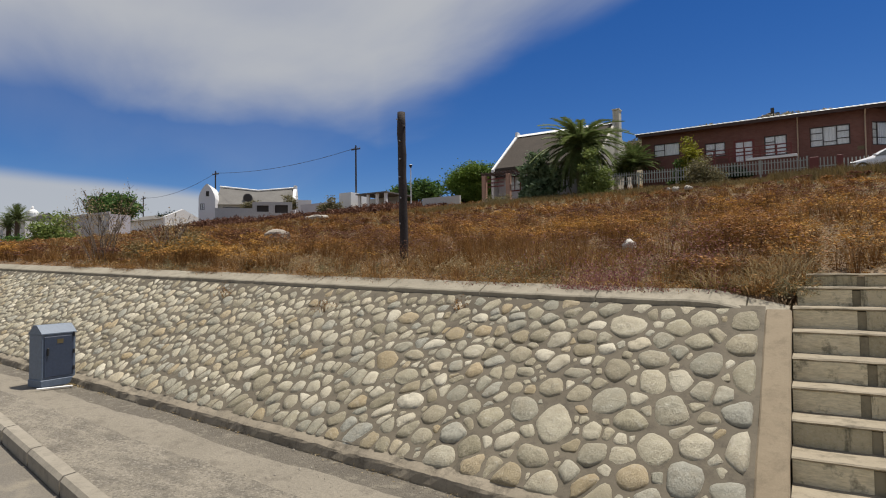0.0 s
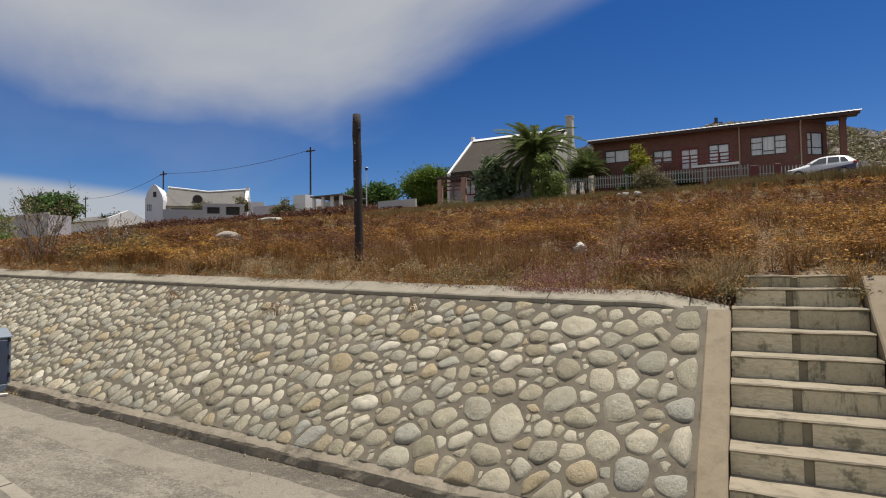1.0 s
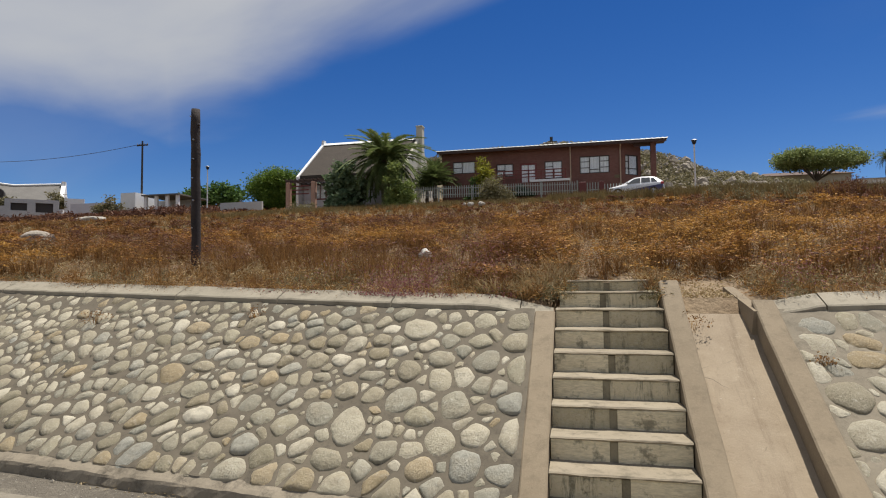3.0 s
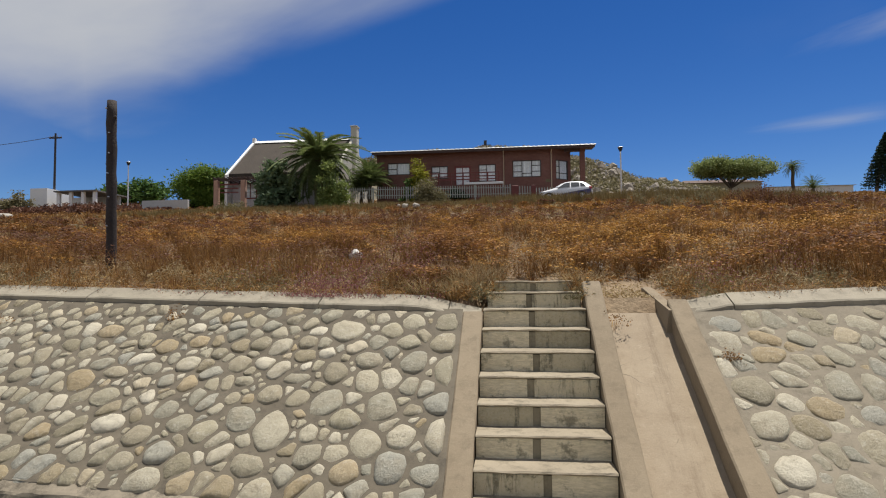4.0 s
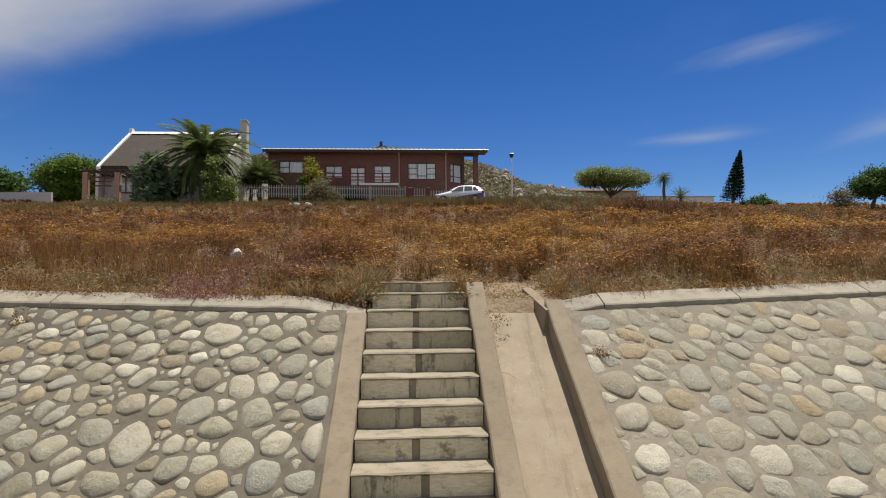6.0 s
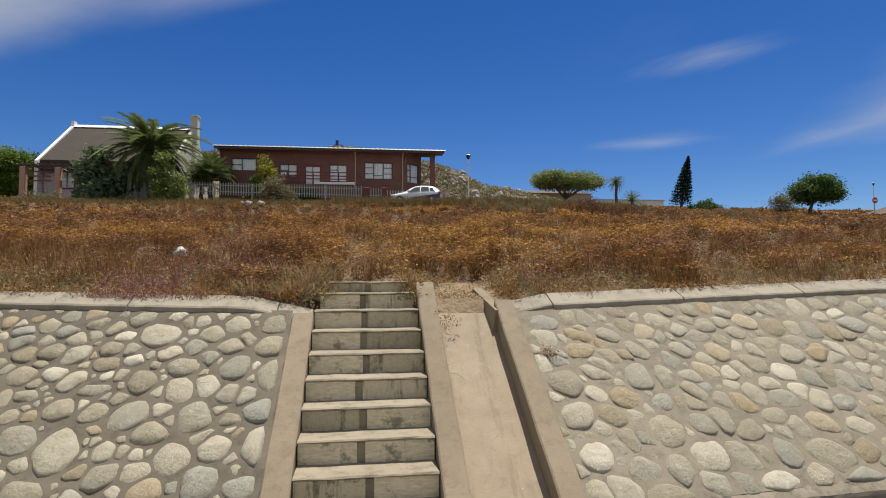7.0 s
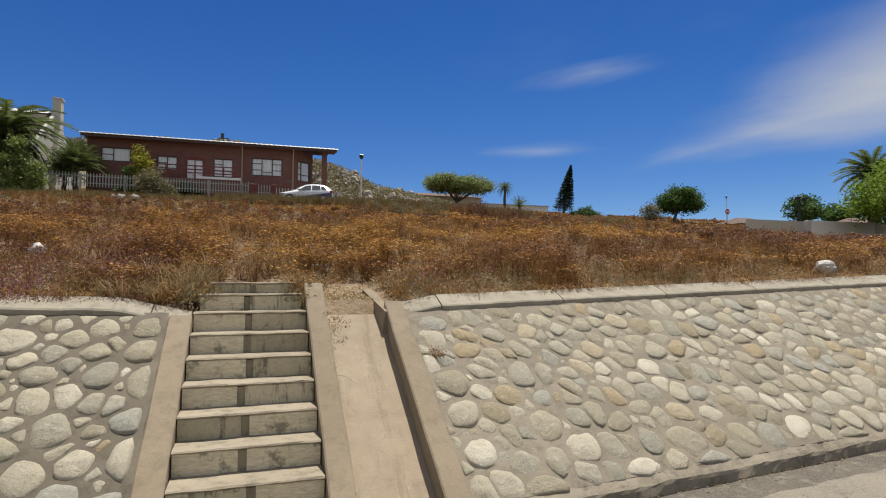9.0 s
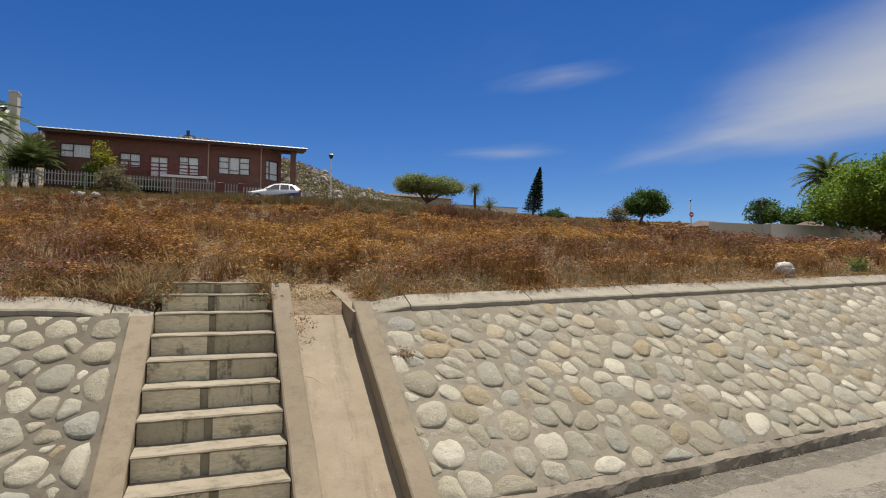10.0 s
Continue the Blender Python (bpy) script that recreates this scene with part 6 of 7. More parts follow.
def build_car():
    t = thing("hatchback_car", (4.5, 42.4, 7.66), "white hatchback car with dark blue decals parked uphill", "car", rz=-9)
    # sections from the nose (-x) to the tail: x, sill, belt, top, half width at the belt, half width at the top
    rows = ((-2.02, 0.42, 0.58, 0.62, 0.55, 0.45), (-1.95, 0.30, 0.64, 0.72, 0.72, 0.6), (-1.6, 0.24, 0.72, 0.82, 0.83, 0.66), (-1.1, 0.22, 0.80, 0.92, 0.85, 0.70), (-0.85, 0.22, 0.84, 1.00, 0.86, 0.70),
            (-0.45, 0.22, 0.88, 1.26, 0.86, 0.62), (-0.1, 0.22, 0.90, 1.41, 0.86, 0.58), (0.4, 0.22, 0.92, 1.47, 0.86, 0.57), (1.0, 0.22, 0.94, 1.45, 0.86, 0.56), (1.45, 0.24, 0.96, 1.36, 0.84, 0.54),
            (1.75, 0.26, 0.97, 1.14, 0.82, 0.58), (1.93, 0.32, 0.90, 0.98, 0.78, 0.62), (1.97, 0.42, 0.62, 0.66, 0.70, 0.55))
    g = G()
    for x, zs, zb, zt, wb, wt in rows:
        ring = [(-wb * 0.96, zs), (-wb * 1.01, (zs + zb) / 2), (-wb, zb - 0.03), (-wb * 0.965, zb), (-wt - 0.03, zt - 0.05), (-wt + 0.06, zt)]
        g.v += [(x, y, z) for y, z in ring] + [(x, -y, z) for y, z in ring[::-1]]
    for k in range(len(rows) - 1):
        for q in range(12):
            a, b = k * 12 + q, k * 12 + (q + 1) % 12
            g.f.append((a, a + 12, b + 12, b))
    g.f += [tuple(range(12)), tuple((len(rows) - 1) * 12 + q for q in range(12))[::-1]]
    b = part("body", g, M_CARWHITE, t, smooth=True)

    def flank(name, pts, material, out):
        """A thin panel lying on the car's near flank."""
        g = G()
        ys = [-0.866 if z < 0.9 else -0.84 + 0.23 * (z - 0.95) / 0.45 for _, z in pts]
        n = len(pts)
        g.v = [(x, y - out, z) for (x, z), y in zip(pts, ys)] + [(x, y + 0.06, z) for (x, z), y in zip(pts, ys)]
        g.f = [tuple(range(n)), tuple(range(2 * n - 1, n - 1, -1))] + [(i, i + n, (i + 1) % n + n, (i + 1) % n) for i in range(n)]
        return part(name, g, material, t)

    flank("side_window", [(-0.62, 0.96), (-0.1, 1.31), (0.30, 1.36), (0.30, 0.99)], M_CARGLASS, 0.012)
    flank("side_window", [(0.38, 0.99), (0.38, 1.36), (0.98, 1.35), (1.02, 1.01)], M_CARGLASS, 0.012)
    flank("side_window", [(1.10, 1.01), (1.06, 1.33), (1.28, 1.29), (1.5, 1.04)], M_CARGLASS, 0.012)
    flank("decal", [(-0.35, 0.36), (-0.35, 0.48), (0.5, 0.62), (1.88, 0.80), (1.88, 0.40)], M_CARBLUE, 0.014)
    flank("sill", [(-0.9, 0.22), (-0.9, 0.29), (0.9, 0.29), (0.9, 0.22)], M_DARK, 0.01)
    for x in (-1.3, 1.22):
        flank("wheel_arch", [(x + 0.38 * math.cos(math.pi * k / 10), 0.26 + 0.38 * math.sin(math.pi * k / 10)) for k in range(11)], M_DARK, 0.004)
    part("windscreen", G().add([(-0.82, -0.66, 1.01), (-0.82, 0.66, 1.01), (-0.12, 0.53, 1.42), (-0.12, -0.53, 1.42), (-0.80, -0.66, 0.97), (-0.80, 0.66, 0.97), (-0.10, 0.53, 1.36), (-0.10, -0.53, 1.36)], [(0, 1, 2, 3), (4, 7, 6, 5), (0, 4, 5, 1), (2, 6, 7, 3), (0, 3, 7, 4), (1, 5, 6, 2)]), M_CARGLASS, t)
    part("headlight", G().box(-1.97, -1.62, -0.86, -0.62, 0.60, 0.72, 0.03), M_STEEL, t)
    part("tail_light", G().box(1.74, 1.95, -0.86, -0.72, 0.76, 0.98, 0.03), M_SIGNRED, t)
    part("mirror", G().box(-0.72, -0.55, -1.03, -0.85, 0.95, 1.07, 0.03), M_CARWHITE, t)
    for x in (-1.3, 1.22):
        for y0, y1 in ((-0.885, -0.68), (0.68, 0.885)):
            w = part("wheel", G().tube([(x, y0, 0.31), (x, y1, 0.31)], [0.31, 0.31], 20), M_TYRE, t)
            part("rim", G().tube([(x, y0 - 0.01 if y0 < 0 else y1, 0.31), (x, y0 + 0.02 if y0 < 0 else y1 + 0.01, 0.31)], [0.2, 0.2], 14), M_STEEL, w)


build_car()


def street_lamp(place, height, label, head=0.22):
    t = thing("street_lamp", place, label, "street lamp", "street lamps")
    part("pole", G().tube([(0, 0, -0.3), (0, 0, height)], [0.085, 0.06], 10), M_WHITE, t)
    part("lantern", G().tube([(0, 0, height - 0.05), (0, 0, height + 0.12), (0, 0, height + 0.32)], [0.08, head * 0.8, head], 10), M_DARK, t)
    part("cap", G().tube([(0, 0, height + 0.32), (0, 0, height + 0.38)], [head * 1.25, head * 0.9], 10), M_STEEL, t)


street_lamp((-43.7, 58.0, field_z(-43.7, 58.0)), 15.2 - field_z(-43.7, 58.0), "grey steel street lamp beyond the garden wall")
street_lamp((10.04, 50.0, 8.75), 4.35, "grey steel street lamp with dark post-top lantern")


def utility_pole(place, height, label):
    t = thing("utility_pole", place, label, "utility pole")
    part("pole", G().tube([(0, 0, -0.5), (0, 0, height)], [0.17, 0.12], 8), M_DARKPOLE, t)
    part("crossarm", G().box(-0.9, 0.9, -0.06, 0.06, height - 0.7, height - 0.52), M_DARKPOLE, t)
    for x in (-0.8, -0.3, 0.3, 0.8):
        part("insulator", G().tube([(x, 0, height - 0.52), (x, 0, height - 0.3)], [0.06, 0.05], 6), M_STEEL, t)


POLES = ((-94.5, 66.0, 10.4), (-59.9, 66.0, 10.9), (-142.0, 80.0, 8.5))
for px_, py_, ph_ in POLES:
    utility_pole((px_, py_, field_z(px_, py_)), ph_, "dark timber utility pole with crossarm and cables")


def cable(a, b, sag, label="thin dark overhead cable"):
    a, b = Vector(a), Vector(b)
    pts = [a.lerp(b, k / 16) - Vector((0, 0, sag * 4 * (k / 16) * (1 - k / 16))) for k in range(17)]
    single("cable", G().tube(pts, [0.035] * 17, 5), M_DARK, label, "cable")


def pole_top(i):
    x, y, h = POLES[i]
    return (x, y, field_z(x, y) + h - 0.4)


cable(pole_top(0), pole_top(1), 1.0)
cable(pole_top(0), pole_top(2), 1.3)


def build_white_house():
    t = thing("white_house", (-85.3, 67.6, 0), "white cape house with grey roof and white gables on the hill", "house", rz=42)
    zb = 10.5
    part("wall", wall_panel(-9.2, -6.4, zb, 14.4, -2.5, -2.1, [(-8.9, -8.2, 12.9, 14.0)]), M_WHITE, t)
    window(t, -8.9, -8.2, 12.9, 14.0, -2.5, (-8.55,))
    arch = [(-9.2, 14.9), (-9.0, 15.8), (-8.6, 16.6), (-8.15, 17.25), (-7.8, 17.55), (-7.45, 17.25), (-7.0, 16.5), (-6.6, 15.7), (-6.4, 14.9)]
    part("gable", G().prism([(-9.2, 14.4)] + arch + [(-6.4, 14.4)], 1, -2.5, -2.1), M_WHITE, t)
    part("gable_window", G().box(-7.95, -7.45, -2.56, -2.5, 15.3, 16.2), M_FRAME, t)
    part("wall", G().prism([(-9.2, zb)] + arch + [(-6.4, zb)], 1, -2.1, 4.0), M_WHITE, t)
    part("wall", wall_panel(-6.4, 6.4, zb, 14.3, 0.0, 0.4, [(-5.6, -2.6, 12.4, 13.7)]), M_CREAM, t)
    window(t, -5.6, -2.6, 12.4, 13.7, 0.0, (-4.1,), curtain=False)
    g = G()
    for xa, xb, za, zc in ((-6.9, 0.0, 17.9, 17.2), (0.0, 6.5, 17.2, 17.75)):
        g.add([(xa, -0.5, 14.1), (xb, -0.5, 14.1), (xb, 4.5, zc), (xa, 4.5, za), (xa, 9.5, 14.1), (xb, 9.5, 14.1)], [(0, 1, 2, 3), (3, 2, 5, 4), (0, 3, 4), (1, 5, 2)])
    part("roof", g, M_GREYROOF, t, "grey thatch roof")
    part("ridge_cap", G().tube([(-7.0, 4.4, 18.0), (0.0, 4.4, 17.3), (6.6, 4.4, 17.9)], [0.17, 0.17, 0.17], 6), M_WHITE, t, "white ridge capping")
    part("gable", G().prism([(-0.7, zb), (-0.7, 14.5), (3.8, 17.6), (3.8, 18.3), (5.2, 18.3), (5.2, 17.6), (9.7, 14.5), (9.7, zb)], 0, 6.5, 7.1), M_WHITE, t)
    part("dormer", G().tube([(-1.4, 0.6, 15.4), (-1.4, 3.0, 15.4)], [0.85, 0.85], 14), M_GREYROOF, t)
    part("dormer_window", G().tube([(-1.4, 0.5, 15.4), (-1.4, 0.6, 15.4)], [0.7, 0.7], 14), M_FRAME, t)
    gw = thing("garden_wall", (-80.4, 63.3, 0), "grey plastered garden wall with square piers", "garden wall", rz=42)
    part("panel", G().box(-6.4, -0.3, 0, 0.3, 9.5, 12.8), M_GREYWALL, gw)
    part("panel", wall_panel(-0.3, 6.3, 9.5, 13.9, 0, 0.3, [(0.4, 2.4, 12.2, 13.3), (3.4, 5.6, 12.0, 13.4)]), M_GREYWALL, gw)
    part("backing", G().box(-0.3, 6.3, 0.6, 0.8, 9.5, 13.7), M_FRAME, gw)
    part("panel", G().box(6.9, 9.5, 1.0, 1.3, 9.5, 14.4), M_WHITE, gw, "white screen wall")
    w = thing("flat_roof_house", (0, 0, 0), "low white flat-roofed house behind the slope", "house")
    part("wall", G().box(-61.6, -59.2, 64, 68, 9.5, 13.9), M_WHITE, w)
    part("roof", G().box(-57.6, -51.8, 63.2, 70, 13.2, 13.38), M_GREYROOF, w)
    for x in (-57.2, -55.5, -53.8, -52.2):
        part("pillar", G().box(x - 0.22, x + 0.22, 63.5, 63.8, 9.5, 13.2), M_WHITE, w)
    part("wall", G().box(-59.2, -52.0, 68, 68.3, 9.5, 13.2), M_GREYWALL, w)
    lw = thing("garden_wall", (0, 0, 0), "low pale garden wall along the top of the slope", "garden wall")
    part("panel", G().box(-70.0, -63.0, 64.0, 64.3, 9.5, 12.7), M_LILAC, lw)
    part("panel", G().box(-39.2, -34.0, 54.0, 54.3, 8.0, 10.4), M_GREYWALL, lw)


M_GREYROOF = varied("grey roof", (0.12, 0.112, 0.10), (0.19, 0.178, 0.16), 0.9, 0.6, 8.0, 0.02)
build_white_house()


def build_far_left():
    h = thing("flat_house", (0, 0, 0), "long low lilac-grey building beyond the field", "house")
    part("wall", G().box(-97, -82.5, 40, 43, 5.5, 10.2), M_LILAC, h)
    part("parapet", G().box(-97.2, -82.3, 39.8, 40.1, 10.2, 10.5), M_LILAC, h)
    h = thing("white_cottage", (0, 0, 0), "white cottage with grey roof beyond the field", "house")
    part("wall", G().box(-113, -100.6, 60, 66, 8.0, 12.0), M_WHITE, h)
    part("roof", G().prism([(59.5, 12.0), (63, 13.3), (66.5, 12.0)], 0, -113, -100.6), M_GREYROOF, h)
    part("gable", G().prism([(59.3, 8), (59.3, 12.3), (63, 13.9), (66.7, 12.3), (66.7, 8)], 0, -100.6, -100.0), M_WHITE, h)
    h = thing("domed_house", (0, 0, 0), "white house with small domed turret at the field edge", "house")
    part("wall", G().box(-116, -98, 36, 42, 4.5, 9.8), M_WHITE, h)
    part("roof", G().prism([(35.6, 9.8), (39, 11.2), (42.4, 9.8)], 0, -116, -98), M_GREYROOF, h)
    part("turret", G().tube([(-100.5, 38, 10.2), (-100.5, 38, 11.2), (-100.5, 38, 11.5), (-100.5, 38, 11.75), (-100.5, 38, 11.95), (-100.5, 38, 12.1), (-100.5, 38, 12.4)], [0.85, 0.85, 0.75, 0.45, 0.16, 0.22, 0.06], 14), M_WHITE, h)
    part("gate_pier", G().box(-97.6, -96.8, 32, 32.8, 4.5, 8.4, 0.03), M_WHITE, h)


build_far_left()


# ---- garden plants below the houses ----
palm("date_palm", (-15.9, 43.4, 7.7), 4.1, 0.36, 4.5, 76, "large date palm with arching grey-green fronds", 5, (0.5, 1.0), lift=(-60, 50), leaflets=60, width=0.48)
bush("broadleaf_bush", (-19.6, 43.4, 8.0), (2.3, 1.3, 4.6), "tall grey-green broad-leaved bush by the gabled house", M_STRAP, 31, 90, 60, 0.26, 0.32)
bush("round_bush", (-13.75, 40.2, 7.4), (1.3, 1.0, 4.2), "rounded light green bush before the fence", M_OLEANDER, 32, 110, 70, 0.10, 0.24)
palm("feathery_palm", (-11.6, 43.6, 7.9), 1.9, 0.16, 2.3, 80, "young feathery palm between the two houses", 8, (0.4, 0.8), (-10, 84), 30, 0.7)
palm("feathery_palm", (-12.4, 44.0, 7.9), 1.2, 0.14, 2.1, 60, "young feathery palm between the two houses", 9, (0.4, 0.8), (0, 84), 30, 0.7)
bush("yellow_shrub", (-7.35, 43.2, 8.0), (1.15, 0.9, 4.1), "upright yellow-green shrub before the brick house", M_YELLOW, 33, 170, 60, 0.11, 0.2)
bush("green_shrub", (-8.2, 43.0, 8.2), (0.7, 0.7, 2.0), "small green shrub behind the palisade fence", M_GREEN, 34, 24, 40, 0.1, 0.2)
bush("grey_bush", (-6.15, 41.4, 7.5), (1.35, 1.0, 2.35), "wispy grey-green bush growing through the fence", M_OLIVE, 35, 80, 110, 0.08, 0.3)
bush("dark_bush", (-3.9, 42.6, 8.2), (1.0, 0.8, 1.35), "low dark clipped bush below the terrace", M_DARKGREEN, 36, 30, 50, 0.08, 0.18)
bush("dark_bush", (-23.5, 43.0, 7.8), (1.6, 1.0, 0.9), "low dry hedge below the pergola", M_OLIVE, 37, 30, 40, 0.08, 0.2)
tree("broad_tree", (-35.2, 60.0, 9.6), 1.7, (4.5, 3.4, 3.1), "dense bright green tree behind the slope", M_BRIGHT, 41, 220, 130, 0.15, 0.5, 0.25, under=0.9)
tree("round_tree", (-50.0, 72.0, 12.0), 1.2, (3.0, 2.5, 2.2), "round green tree behind the flat-roofed house", M_GREEN, 42, 50, 50, 0.26, 0.5, under=0.8)
tree("round_tree", (-60.0, 80.0, 13.0), 1.4, (4.2, 3, 2.2), "wide dark green tree behind the flat-roofed house", M_GREEN, 43, 60, 50, 0.28, 0.5, under=0.8)
tree("round_tree", (-94.6, 47.0, 8.0), 2.4, (5.0, 3.5, 3.8), "dense green tree behind the lilac building", M_GREEN, 44, 150, 70, 0.26, 0.55, under=0.8)
bush("garden_bush", (-84.6, 34.5, 5.6), (4.2, 3.2, 6.6), "large green bush at the field edge", M_OLEANDER, 45, 150, 60, 0.22, 0.5)
bush("garden_bush", (-91.5, 33.0, 5.4), (3.4, 2.5, 3.4), "blue-green bush at the field edge", M_GREEN, 46, 60, 50, 0.2, 0.4)
bush("garden_bush", (-103.0, 62.0, 11.0), (3.0, 2.5, 2.6), "dark green bush beside the white house", M_DARKGREEN, 47, 50, 50, 0.2, 0.4)
bush("garden_bush", (-83.2, 64.4, 12.4), (1.8, 1.2, 3.0), "grey-green garden bush before the white house", M_OLIVE, 48, 40, 50, 0.2, 0.4)
bush("garden_bush", (-77.4, 68.6, 13.0), (1.6, 1.2, 2.6), "grey-green garden bush before the white house", M_OLIVE, 49, 40, 50, 0.2, 0.4)
bush("garden_bush", (-61.0, 61.5, 11.0), (1.8, 1.3, 2.4), "spiky grey-green bush before the flat-roofed house", M_OLIVE, 50, 40, 50, 0.2, 0.4)
palm("yucca_tree", (-95.5, 34.0, 5.6), 4.4, 0.3, 2.3, 110, "dark spiky yucca tree beside the domed house", 12, (0.1, 0.3), (-60, 85), 16, 0.5)
palm("yucca_tree", (-97.2, 33.6, 5.4), 3.6, 0.3, 2.0, 90, "dark spiky yucca tree beside the domed house", 13, (0.1, 0.3), (-60, 85), 16, 0.5)
tree("umbrella_tree", (33.0, 90.0, 13.5), 4.0, (6.8, 4.5, 2.1), "wide umbrella-shaped green tree on the skyline", M_LIGHTGREEN, 51, 300, 100, 0.17, 0.5, 0.26, (1.0, 0), under=0.85, fork_at=0.4)
palm("fan_palm", (42.6, 90.0, 14.2), 3.9, 0.22, 1.9, 64, "slim palm with ragged head on the skyline", 14, (0.5, 1.0), (-60, 60), 12, 0.6)
palm("low_palm", (45.4, 90.0, 14.0), 0.8, 0.25, 2.4, 36, "low palm on the skyline", 15, (0.4, 0.8), (-5, 75), 14, 0.5)
tree("round_tree", (62.0, 70.0, 11.0), 1.2, (5.2, 3.5, 3.0), "dense rounded dark green tree on the slope's edge", M_GREEN, 53, 220, 100, 0.17, 0.45, 0.25, (0.6, 0), under=0.4)
bush("grey_bush", (57.6, 69.0, 11.0), (2.2, 1.5, 2.4), "bare grey twiggy bush beside the rounded tree", M_OLIVE, 54, 40, 50, 0.14, 0.5)
bush("green_shrub", (57.5, 88.0, 13.6), (2.6, 2, 1.9), "green shrub on the skyline", M_GREEN, 55, 40, 40, 0.2, 0.4)
tree("round_tree", (83.5, 66.0, 10.5), 1.0, (4.4, 3, 2.8), "round green tree behind the white wall", M_GREEN, 56, 70, 50, 0.26, 0.5, under=0.8)
tree("round_tree", (91.0, 66.0, 10.5), 1.0, (3.4, 3, 2.2), "round green tree behind the white wall", M_GREEN, 57, 60, 50, 0.26, 0.5, under=0.8)
tree("spreading_tree", (39.3, 20.6, 2.9), 2.3, (6.9, 5.0, 5.4), "large spreading bright green tree beside the wall", M_LIME, 58, 560, 130, 0.11, 0.36, 0.24, (1.2, 0), under=0.45)
palm("date_palm", (42.6, 26.0, 4.9), 4.4, 0.35, 2.8, 60, "date palm rising behind the spreading tree", 16, (0.4, 0.8), lift=(-35, 52), leaflets=48)


def conifer(place, height, radius, seed, label, lean=0.0):
    rng = np.random.default_rng(seed)
    t = thing("conifer", place, label, "tree")
    part("trunk", G().tube([(0, 0, -0.3), (lean * 0.5, 0, height * 0.5), (lean, 0, height)], [0.28, 0.16, 0.03], 8), M_BARK, t)
    n = 9000
    u = rng.random(n) ** 0.8
    tier = np.clip(np.round(u * 16) / 16 + rng.normal(size=n) * 0.012, 0, 0.995)
    r = radius * (1 - tier) ** 0.85 * rng.random(n) ** 0.5 * (0.75 + 0.4 * rng.random(n)) + 0.05
    a = rng.uniform(0, 2 * np.pi, n)
    p = np.stack([lean * tier + r * np.cos(a), r * np.sin(a), 0.6 + tier * (height - 0.6) + 0.12 * r], 1)
    v, f = leaves(p, 0.16 * (0.6 + 0.7 * rng.random(n)), rng)
    part("crown", tri_mesh("crown", v, f, M_DARKGREEN), M_DARKGREEN, t)


conifer((54.2, 90.0, 13.9), 9.0, 1.95, 60, "tall narrow dark conifer leaning on the skyline", 1.7)


def bare_shrub(place, height, seed, label):
    """Thin grey twigs that fork twice, with a few dry leaves."""
    rng = random.Random(seed)
    t = thing("bare_shrub", place, label, "shrub")
    g, tips = G(), []
    for _ in range(11):
        a, l_ = rng.uniform(0, 6.28), rng.uniform(0.15, 0.55)
        p0 = Vector((0.12 * math.cos(a), 0.12 * math.sin(a), -0.05))
        p1 = p0 + Vector((l_ * math.cos(a), l_ * math.sin(a), 1)) * height * rng.uniform(0.35, 0.6)
        g.tube([p0, p1], [0.010, 0.006], 4, False)
        for _ in range(4):
            b = a + rng.uniform(-1.2, 1.2)
            p2 = p1 + Vector((0.5 * math.cos(b), 0.5 * math.sin(b), rng.uniform(0.6, 1.2))) * height * rng.uniform(0.2, 0.4)
            g.tube([p1, p2], [0.006, 0.003], 3, False)
            for _ in range(3):
                c = b + rng.uniform(-1.2, 1.2)
                p3 = p2 + Vector((0.4 * math.cos(c), 0.4 * math.sin(c), rng.uniform(0.2, 0.9))) * height * 0.14
                g.tube([p2, p3], [0.005, 0.003], 3, False)
                tips.append(p3)
    part("branchwork", g, M_BARK, t)
    r2 = np.random.default_rng(seed)
    p = np.repeat(np.array([tuple(q) for q in tips]), 5, 0)
    p = p + r2.normal(size=p.shape) * 0.12 - np.array([0, 0, 0.25 * height]) * r2.random((len(p), 1))
    v, f = leaves(p, 0.022, r2)
    part("foliage", tri_mesh("foliage", v, f, M_STRAW), M_STRAW, t)


for bx, by, bh, bs in ((-14.6, 3.9, 1.75, 70), (-12.6, 4.3, 1.1, 71), (-15.6, 4.2, 1.3, 72)):
    bare_shrub((bx, by, field_z(bx, by)), bh, bs, "tall bare grey shrub behind the coping")


for bx, by, br, bh, bs in ((-13.9, 4.3, 0.9, 0.75, 73), (-12.6, 4.6, 0.8, 0.8, 74), (-11.6, 4.2, 0.7, 0.55, 75)):
    bush("wiry_bush", (bx, by, field_z(bx, by)), (br, 0.5, bh), "wiry olive-brown bush behind the coping", M_DULL, bs, 60, 60, 0.035, 0.14, "shrub")
bush("green_weed", (10.7, 2.95, field_z(10.7, 2.95)), (0.16, 0.14, 0.5), "single green weed behind the coping", M_OLEANDER, 76, 24, 30, 0.03, 0.05, "weed")


